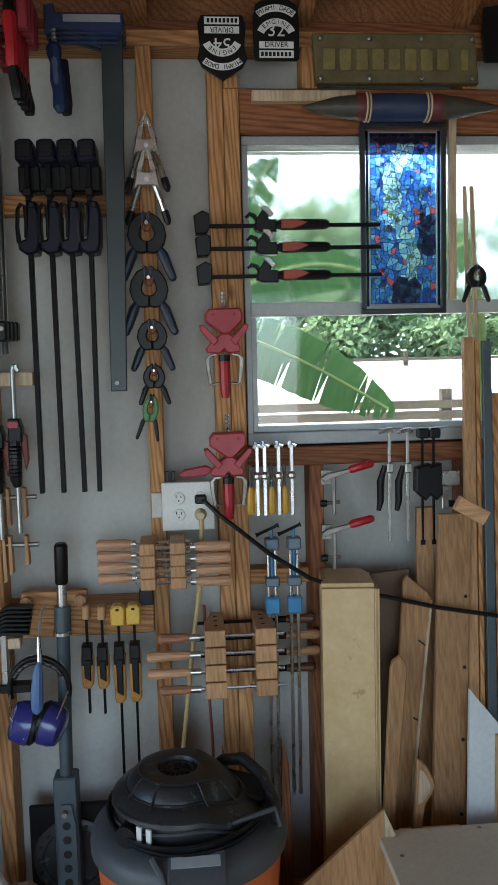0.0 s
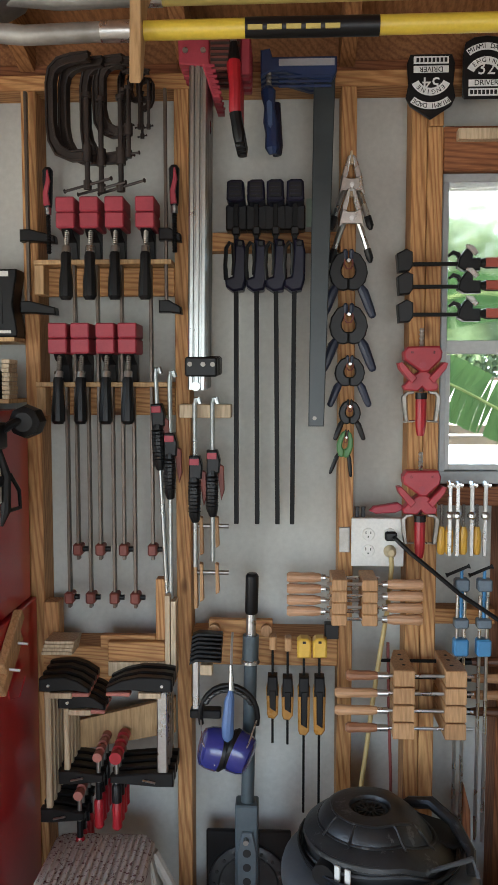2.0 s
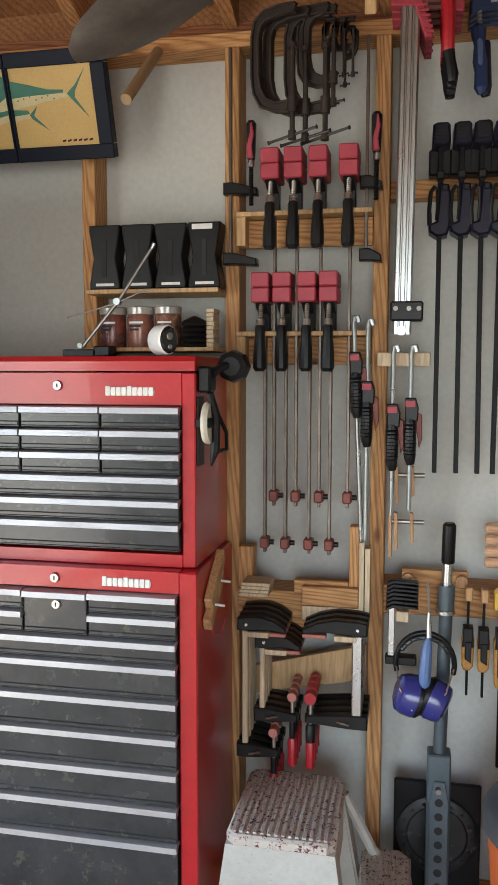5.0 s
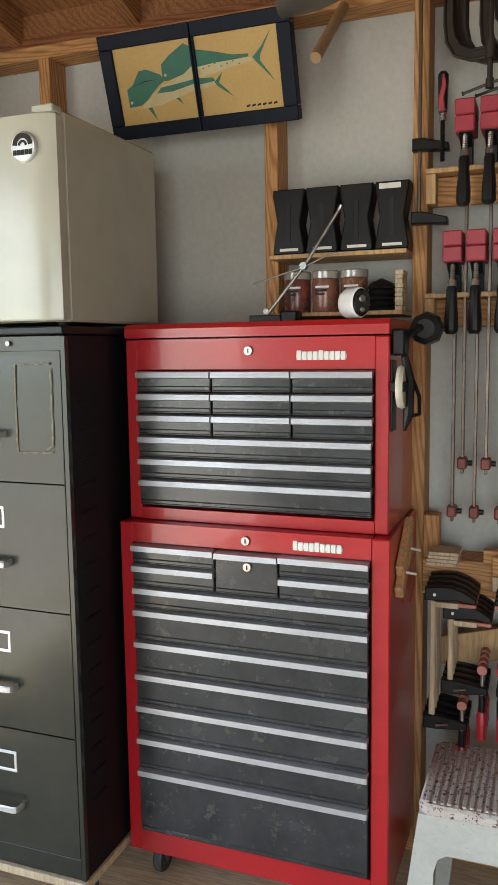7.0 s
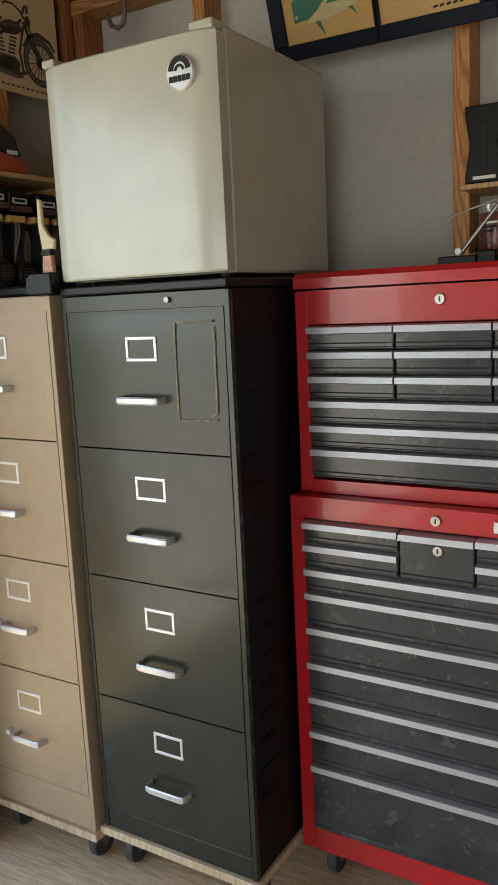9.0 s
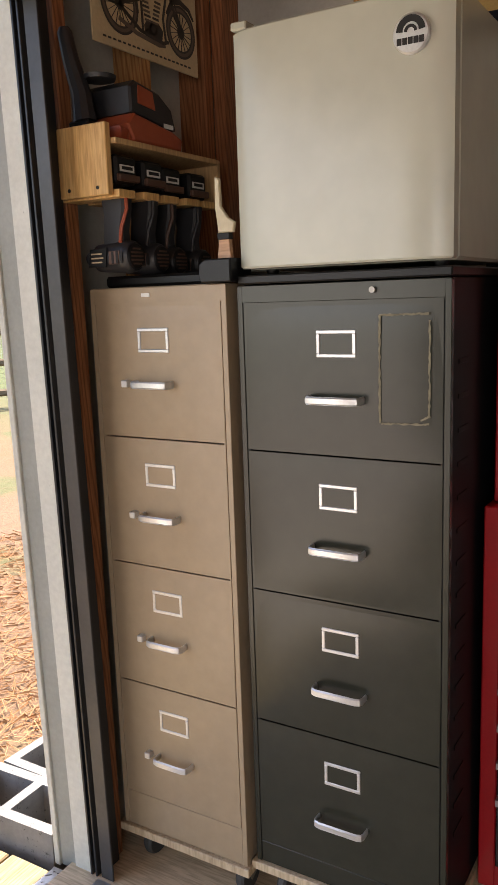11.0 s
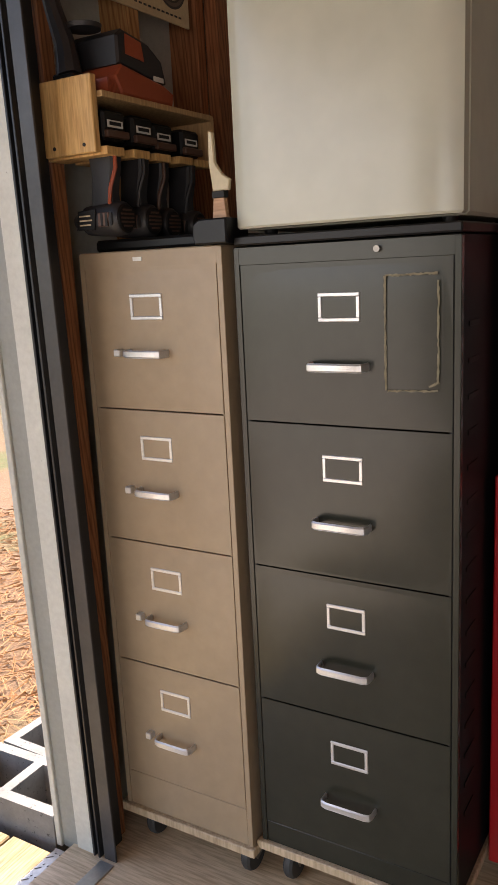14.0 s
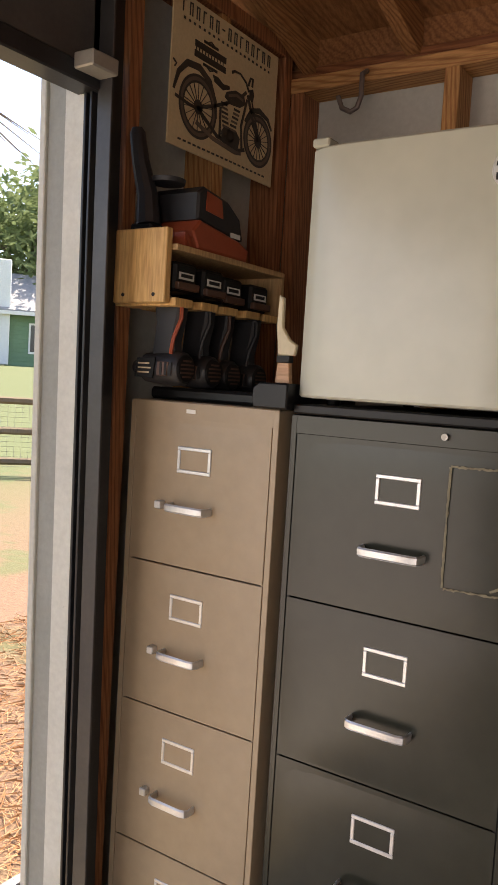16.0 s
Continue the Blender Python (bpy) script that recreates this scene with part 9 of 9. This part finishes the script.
# needles lying near the door
bm = bm_new()
rn = random.Random(3)
for k in range(11000):
    x = -2.75 - 2.6 * rn.random() ** 1.5
    y = 1.0 + 3.4 * rn.random()
    a, ln = rn.uniform(0, math.pi), rn.uniform(0.05, 0.13)
    dx, dy = math.cos(a) * ln / 2, math.sin(a) * ln / 2
    z = GZ + rn.uniform(0.004, 0.02)
    w = 0.0016
    nx_, ny_ = -math.sin(a) * w, math.cos(a) * w
    q = [bm.verts.new((x - dx + nx_, y - dy + ny_, z)), bm.verts.new((x + dx + nx_, y + dy + ny_, z + rn.uniform(-0.008, 0.012))), bm.verts.new((x + dx - nx_, y + dy - ny_, z + 0.001)), bm.verts.new((x - dx - nx_, y - dy - ny_, z))]
    bm.faces.new(q)
ob = new("pine_needles", mesh("pine_needles", bm, surface("pine_needle", (0.42, 0.22, 0.09), (0.30, 0.14, 0.05), 0.7, 0, 9), False))
tagged(ob, "fallen brown pine needles beside the deck", "needles", "", "stuff")

dk = thing("deck", (-2.95, 0.2, GZ), "weathered timber deck outside the door", "deck", kind="structure")
for i in range(5):
    part("plank", box(bm_new(), (-2.726 - 0.146 * i, -1.6, -0.05), (-2.587 - 0.146 * i, 1.405 - 0.004 * (i % 2), -0.012), 0.004), wood("deck_plank", (0.42, 0.34, 0.20), (0.28, 0.21, 0.12), "y", 0.8, 12) if i == 0 else bpy.data.materials["deck_plank"], dk)
part("joist", box(bm_new(), (-3.30, 1.33, GZ), (-2.59, 1.37, -0.051), 0.002), DECK_X, dk)
th = thing("threshold", (-2.50, 0.1, -0.01), "diamond plate threshold at the door", "threshold", kind="structure")
TP = surface("diamond_plate", (0.55, 0.54, 0.51), (0.42, 0.41, 0.38), 0.38, 0.8, 9, 120, 0.1, 0.12)
part("plate", box(bm_new(), (-2.583, DOOR0, -0.012), (-2.448, 1.415, -0.004), 0.001), TP, th)
bm = bm_new()
for i in range(6):
    for k in range(60):
        x, y = -2.575 + 0.0225 * i, 1.405 - 0.021 * k
        a = 45 if (i + k) % 2 else -45
        box(bm, (-0.009, -0.0028, 0), (0.009, 0.0028, 0.0022), 0, pose(x, y, -0.0042, 0, 0, a))
tr = part("tread_pattern", bm, TP, th)
tr["kind"] = "stuff"
part("edge_strip", box(bm_new(), (-2.447, DOOR0, -0.006), (-2.405, 1.428, 0.004), 0.001), TP, th, "metal edge strip")

CONC = surface("concrete_block", (0.26, 0.255, 0.245), (0.17, 0.168, 0.16), 0.9, 0, 9, 60, 1.0, 0.05, ((0.08, 0.08, 0.075), 70, 0.6))
def concrete_block(x, y, yaw):
    c = base("concrete_block", pose(x, y, GZ, 0, 0, yaw))
    tagged(c, "hollow grey concrete block lying beside the deck", "concrete block", "concrete blocks")
    L, W, H, t = 0.39, 0.19, 0.19, 0.032
    bm = bm_new()
    for lo, hi in (((0, 0), (L, t)), ((0, W - t), (L, W)), ((0, t), (t, W - t)), ((L / 2 - t / 2, t), (L / 2 + t / 2, W - t)), ((L - t, t), (L, W - t))):
        box(bm, (lo[0], lo[1], 0), (hi[0], hi[1], H), 0)
    bmesh.ops.remove_doubles(bm, verts=bm.verts, dist=0.0005)
    part("block", bm, CONC, c)
    return c


concrete_block(-3.00, 1.425, 2)
concrete_block(-2.99, 1.625, -1)
concrete_block(-3.02, 1.825, 1)

# rail and wire fence to the west
FWOOD = wood("fence_wood", (0.22, 0.17, 0.11), (0.13, 0.10, 0.06), "z", 0.85, 12)
WIRE = surface("fence_wire", (0.42, 0.42, 0.38), (0.35, 0.35, 0.32), 0.5, 0.6)
vd, rd = Vector((-0.790, 0.672)), Vector((0.672, 0.790))
fc = Vector((-1.28, 0.26)) + vd * 12.2
fn = thing("fence", (fc.x, fc.y, GZ), "wooden rail fence with wire mesh", "fence")
def along(u, z):
    p = fc + rd * u
    return Vector((p.x, p.y, z))
for z in (1.02, 0.56, 0.10):
    bm = tube(bm_new(), [along(-5, z), along(5, z)], 0.055, 6)
    part("fence_rail", bm, FWOOD, fn)
for u in (-4.2, -1.75, 0.75, 3.2):
    part("post", tube(bm_new(), [along(u, GZ), along(u, 1.15)], 0.06, 8), FWOOD, fn)
bm = bm_new()
for k in range(14):
    tube(bm, [along(-5, 0.02 + 0.075 * k), along(5, 0.02 + 0.075 * k)], 0.0022, 3, False)
for k in range(100):
    tube(bm, [along(-5 + 0.1 * k, 0.0), along(-5 + 0.1 * k, 1.02)], 0.0022, 3, False)
wm = part("wire_mesh", bm, WIRE, fn)
wm["kind"] = "stuff"

# green house
hc = Vector((-1.28, 0.26)) + vd * 37
hy = math.degrees(math.atan2(rd.y, rd.x))
hz = ground_z(hc.x, hc.y) - 0.15
hs = base("house", pose(hc.x, hc.y, hz, 0, 0, hy))
tagged(hs, "green clapboard house with white trim and grey roof", "house")
GREEN = surface("green_clapboard", (0.14, 0.24, 0.13), (0.12, 0.21, 0.11), 0.7, 0, 3, 30, 0.2)
part("wall", box(bm_new(), (-6.0, 0.0, 0.0), (7.0, 7.0, 2.55), 0.01), GREEN, hs)
for k in range(12):
    part("clapboard", prism(bm_new(), [(-0.022, 0.2 * k), (-0.004, 0.2 * k + 0.19), (0.0, 0.2 * k + 0.19), (0.0, 0.2 * k)], -5.9, 6.9, "yz", 0), GREEN, hs)
part("corner_board", box(bm_new(), (-1.05, -0.05, 0.0), (-0.88, -0.024, 2.5), 0.005), WHITE, hs)
part("fascia", box(bm_new(), (-6.4, -0.52, 2.45), (7.4, -0.45, 2.62), 0.01), WHITE, hs)
part("roof", prism(bm_new(), [(-0.5, 2.58), (3.5, 4.6), (7.5, 2.58), (7.5, 2.68), (3.5, 4.72), (-0.5, 2.68)], -6.4, 7.4, "yz", 0), surface("grey_shingle", (0.30, 0.30, 0.29), (0.24, 0.24, 0.235), 0.9, 0, 4, 20, 0.5), hs)
for x in (0.15, 4.0):
    w = part("window", box(bm_new(), (x, -0.04, 0.75), (x + 0.9, -0.018, 2.15), 0.01), WHITE, hs)
    part("pane", box(bm_new(), (x + 0.08, -0.048, 0.85), (x + 0.82, -0.039, 2.06), 0), surface("dark_pane_%d" % int(x), (0.03, 0.035, 0.035), (0.05, 0.05, 0.05), 0.15), w)
part("chimney", box(bm_new(), (-2.1, -0.3, 0.2), (-0.7, 0.6, 4.9), 0.03), surface("white_siding", (0.72, 0.73, 0.70), (0.66, 0.67, 0.64), 0.7, 0, 2, 20, 0.2), hs)


def tree(x, y, h, spread, seed, a, b, name="tree", z=None, n=1500, size=0.22, low=0.35):
    r = random.Random(seed)
    z = ground_z(x, y) if z is None else z
    t = thing(name, (x, y, z), "broad-leaved tree with an uneven green crown", "tree", "trees")
    bark = bpy.data.materials.get("bark") or surface("bark", (0.13, 0.10, 0.075), (0.2, 0.16, 0.12), 0.9, 0, 6, 40, 0.6)
    part("trunk", tube(bm_new(), [(x, y, z - 0.1), (x + 0.1, y, z + h * 0.3), (x - 0.05, y + 0.1, z + h * 0.6), (x, y, z + h * 0.85)], [0.03 * h, 0.022 * h, 0.014 * h, 0.004 * h], 8), bark, t)
    tips = []
    for k in range(11):
        an_, el = 2 * math.pi * k / 11 + r.random(), r.uniform(0.25, 0.9)
        zz = z + h * r.uniform(low, 0.7)
        L = spread * r.uniform(0.55, 1.0)
        tip = Vector((x + math.cos(an_) * L * math.cos(el), y + math.sin(an_) * L * math.cos(el), zz + L * math.sin(el)))
        part("limb", tube(bm_new(), [(x, y, zz - 0.1 * h), (x + (tip.x - x) * 0.5, y + (tip.y - y) * 0.5, zz + (tip.z - zz) * 0.6), tip], [0.010 * h, 0.006 * h, 0.002 * h], 6), bark, t)
        tips.append(tip)
    tips += [Vector((x, y, z + h * q)) for q in (0.55, 0.75, 0.9)]
    bm = bm_new()
    for k in range(n):
        c = r.choice(tips) + Vector((r.gauss(0, 1), r.gauss(0, 1), r.gauss(0, 0.8))) * spread * 0.24
        u = Vector((r.uniform(-1, 1), r.uniform(-1, 1), r.uniform(-0.6, 0.6))).normalized()
        v = u.orthogonal().normalized() * size * 0.5
        s = size * r.uniform(0.6, 1.3)
        vs = [bm.verts.new(c - u * s), bm.verts.new(c + v * 0.7), bm.verts.new(c + u * s), bm.verts.new(c - v * 0.7)]
        bm.faces.new(vs)
    part("crown", bm, leafy("leaves_%d" % seed, a, b, 0.4), t, "", False)
    return t


tc = Vector((-1.28, 0.26)) + vd * 43
tree(tc.x, tc.y, 9.5, 4.6, 11, (0.10, 0.15, 0.05), (0.22, 0.26, 0.13), n=5200, size=0.3, low=0.2)
tree(tc.x + 5, tc.y + 6, 8.5, 4.2, 12, (0.09, 0.14, 0.05), (0.18, 0.24, 0.10), n=2500, size=0.32, low=0.2)
pp = Vector((-1.28, 0.26)) + vd * 9.2
pt = Vector((pp.x, pp.y)) - rd * 1.9
tw = thing("pine_tree", (pt.x, pt.y, GZ), "tall bare-limbed pine with hanging twigs", "tree")
part("trunk", tube(bm_new(), [(pt.x, pt.y, GZ - 0.1), (pt.x, pt.y, 3.0), (pt.x + 0.1, pt.y, 8.0)], [0.20, 0.16, 0.10], 12), bpy.data.materials["bark"], tw)
for du, dz in ((0.0, -0.30), (0.25, -0.45), (-0.2, -0.2), (0.4, -0.2), (0.12, -0.1), (0.32, -0.32)):
    part("twig", tube(bm_new(), [(pt.x, pt.y, 4.75), (pp.x - 0.55 + du * 0.2, pp.y - 0.6, 4.55 + dz * 0.3), (pp.x - 0.1 + du * 0.6, pp.y - 0.1 + du * 0.5, 4.2 + dz)], [0.03, 0.012, 0.004], 5), bpy.data.materials["bark"], tw)

# north yard seen by the window
nf = thing("fence", (1.5, 9.0, GZ), "grey wooden rail fence in the sunny yard", "fence")
for z in (0.86, 0.98, 0.42):
    part("fence_rail", box(bm_new(), (-4, 8.96, z), (9, 9.0, z + 0.095), 0.005), FWOOD, nf)
for x in (-2.4, 0.1, 2.9, 5.4):
    part("post", box(bm_new(), (x, 9.0, GZ), (x + 0.12, 9.12, 1.2), 0.005), FWOOD, nf)
ff = thing("fence", (6, 26.0, 0.2), "dark wooden fence at the far side of the yard", "fence")
for z in (1.62, 1.10):
    part("fence_rail", box(bm_new(), (-10, 25.9, z), (26, 26.0, z + 0.10), 0.005), FWOOD, ff)
for k in range(13):
    part("post", box(bm_new(), (-9 + 2.7 * k, 26.0, 0.0), (-8.84 + 2.7 * k, 26.1, 1.95), 0.005), FWOOD, ff)
for i, (x, y, h) in enumerate(((-1.5, 34, 7.5), (3.0, 36, 9.0), (7.0, 33, 8.0), (11.5, 37, 9.5), (16, 35, 8.5), (1, 40, 10), (9, 42, 11))):
    tree(x, y, h, 3.8, 30 + i, (0.16, 0.23, 0.11), (0.36, 0.43, 0.24), n=2600, size=0.34, low=0.12)


# rising bank of pale sand, and dense shrubs along its crest
structure("sand_bank", prism(bm_new(), [(17.0, -0.6), (22.0, 0.75), (27.3, 1.70), (31.5, 1.85), (31.5, -0.6)], -9.5, 22.5, "yz", 0), surface("pale_sand", (0.70, 0.64, 0.54), (0.60, 0.53, 0.43), 0.9, 0, 0.8, 14, 0.5, 0.05), "sunlit bank of pale sand beyond the yard", "sand")
rs = random.Random(21)
bm = bm_new()
for k in range(15000):
    x = rs.uniform(-9, 22)
    top = 3.6 + 1.5 * noise.noise(Vector((x * 0.35, 0.7, 0.0))) + 0.8 * noise.noise(Vector((x * 1.1, 4.2, 0.0)))
    z = 1.6 + (top - 1.6) * rs.random() ** 0.8
    y = 28.6 + 1.2 * noise.noise(Vector((x * 0.6, z * 0.6, 2.0))) + rs.uniform(-0.5, 0.9) + 0.25 * z
    u = Vector((rs.uniform(-1, 1), rs.uniform(-1, 1), rs.uniform(-0.7, 0.7))).normalized()
    v = u.orthogonal().normalized() * rs.uniform(0.08, 0.14)
    u *= rs.uniform(0.10, 0.22)
    c = Vector((x, y, z))
    bm.faces.new([bm.verts.new(q) for q in (c - u, c + v, c + u, c - v)])
hg = new("hedge", mesh("hedge", bm, leafy("hedge_leaves", (0.16, 0.23, 0.09), (0.45, 0.54, 0.29), 0.45), False))
tagged(hg, "dense sunlit green shrubs beyond the yard", "shrubs", "", "stuff")
# emissive sheet added to whiten the view through the window
glow_m, _, _, glow_p = _mat("glowing_white")
glow_p.inputs["Base Color"].default_value = (0.8, 0.85, 0.88, 1)
glow_p.inputs["Emission Color"].default_value = (0.93, 0.98, 1.0, 1)
glow_p.inputs["Emission Strength"].default_value = 1.9
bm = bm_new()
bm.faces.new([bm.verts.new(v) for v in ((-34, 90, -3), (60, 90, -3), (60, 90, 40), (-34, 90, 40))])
structure("backdrop", bm, glow_m, "glowing white sheet added far behind the trees", "backdrop")


def banana_leaf(p0, p1, width, sag, seed, face):
    """A long blade with a midrib, torn along the veins."""
    r = random.Random(seed)
    p0, p1 = Vector(p0), Vector(p1)
    f = Vector(face).normalized()
    lf = base("banana_leaf", (0, 0, 0))
    lf.location = p0
    tagged(lf, "large green banana leaf with torn edges outside the window", "leaf", "banana leaves")
    side = (p1 - p0).normalized().cross(f).normalized()
    pts = []
    n = 34
    for i in range(n + 1):
        u = i / n
        pts.append(p0.lerp(p1, u) + Vector((0, 0, sag * math.sin(math.pi * u))))
    bm = bm_new()
    for s in (-1, 1):
        for i in range(n):
            u = i / n
            def hw(q):
                return width / 2 * (math.sin(math.pi * min(1, max(0.0, q * 0.93 + 0.06))) ** 0.55)
            gapf = 0.0 if r.random() > 0.16 else 0.02
            cut = r.uniform(0.94, 1.0)
            a0, a1 = pts[i], pts[i + 1]
            b0 = a0 + side * s * hw(u) * cut + f * 0.05 * hw(u) - (p1 - p0) * gapf * -0.3
            b1 = a1 + side * s * hw(u + 1 / n) * cut + f * 0.05 * hw(u) - (p1 - p0) * gapf
            lift = f * (0.004 if i % 2 else -0.004) - Vector((0, 0, 0.12)) * hw(u)
            b0, b1 = b0 + lift, b1 + lift - f * (0.006 if i % 2 else -0.006)
            vs = [bm.verts.new(v - p0) for v in (a0, a1, b1, b0)]
            bm.faces.new(vs)
    part("blade", bm, leafy("banana_green_%d" % seed, (0.035, 0.085, 0.022), (0.11, 0.20, 0.07), 0.40), lf, "", False)
    part("midrib", tube(bm_new(), [p - p0 for p in pts[::3]], 0.006, 6), leafy("midrib_%d" % seed, (0.35, 0.42, 0.15), (0.4, 0.48, 0.2), 0.2), lf)
    return lf


banana_leaf((0.0, 3.22, 1.680), (0.80, 3.18, 1.290), 0.27, 0.035, 1, (0.1, -1, 0.35))
banana_leaf((0.115, 3.27, 1.70), (-0.06, 3.45, 2.70), 0.26, 0.0, 2, (0.2, -1, 0.2))
banana_leaf((0.12, 3.30, 1.74), (0.86, 3.60, 1.86), 0.26, 0.10, 3, (0.0, -1, 0.4))
banana_leaf((0.06, 3.40, 1.80), (0.42, 3.70, 2.42), 0.22, 0.04, 5, (0.4, -1, 0.2))
banana_leaf((1.30, 3.7, 2.05), (0.86, 3.3, 1.66), 0.20, 0.04, 4, (0.0, -1, 0.3))
STEM = leafy("banana_stem_green", (0.15, 0.22, 0.06), (0.22, 0.26, 0.1), 0.1)
for pts, rr in (([(0.12, 3.45, GZ - 0.05), (0.10, 3.4, 1.0), (0.118, 3.27, 1.71)], [0.09, 0.06, 0.02]), ([(1.55, 4.1, GZ - 0.05), (1.50, 4.0, 0.9), (1.30, 3.7, 2.06)], [0.09, 0.06, 0.02])):
    solid("banana_plant", tube(bm_new(), pts, rr, 12), STEM, "green banana plant outside the window", "plant", "banana plants")
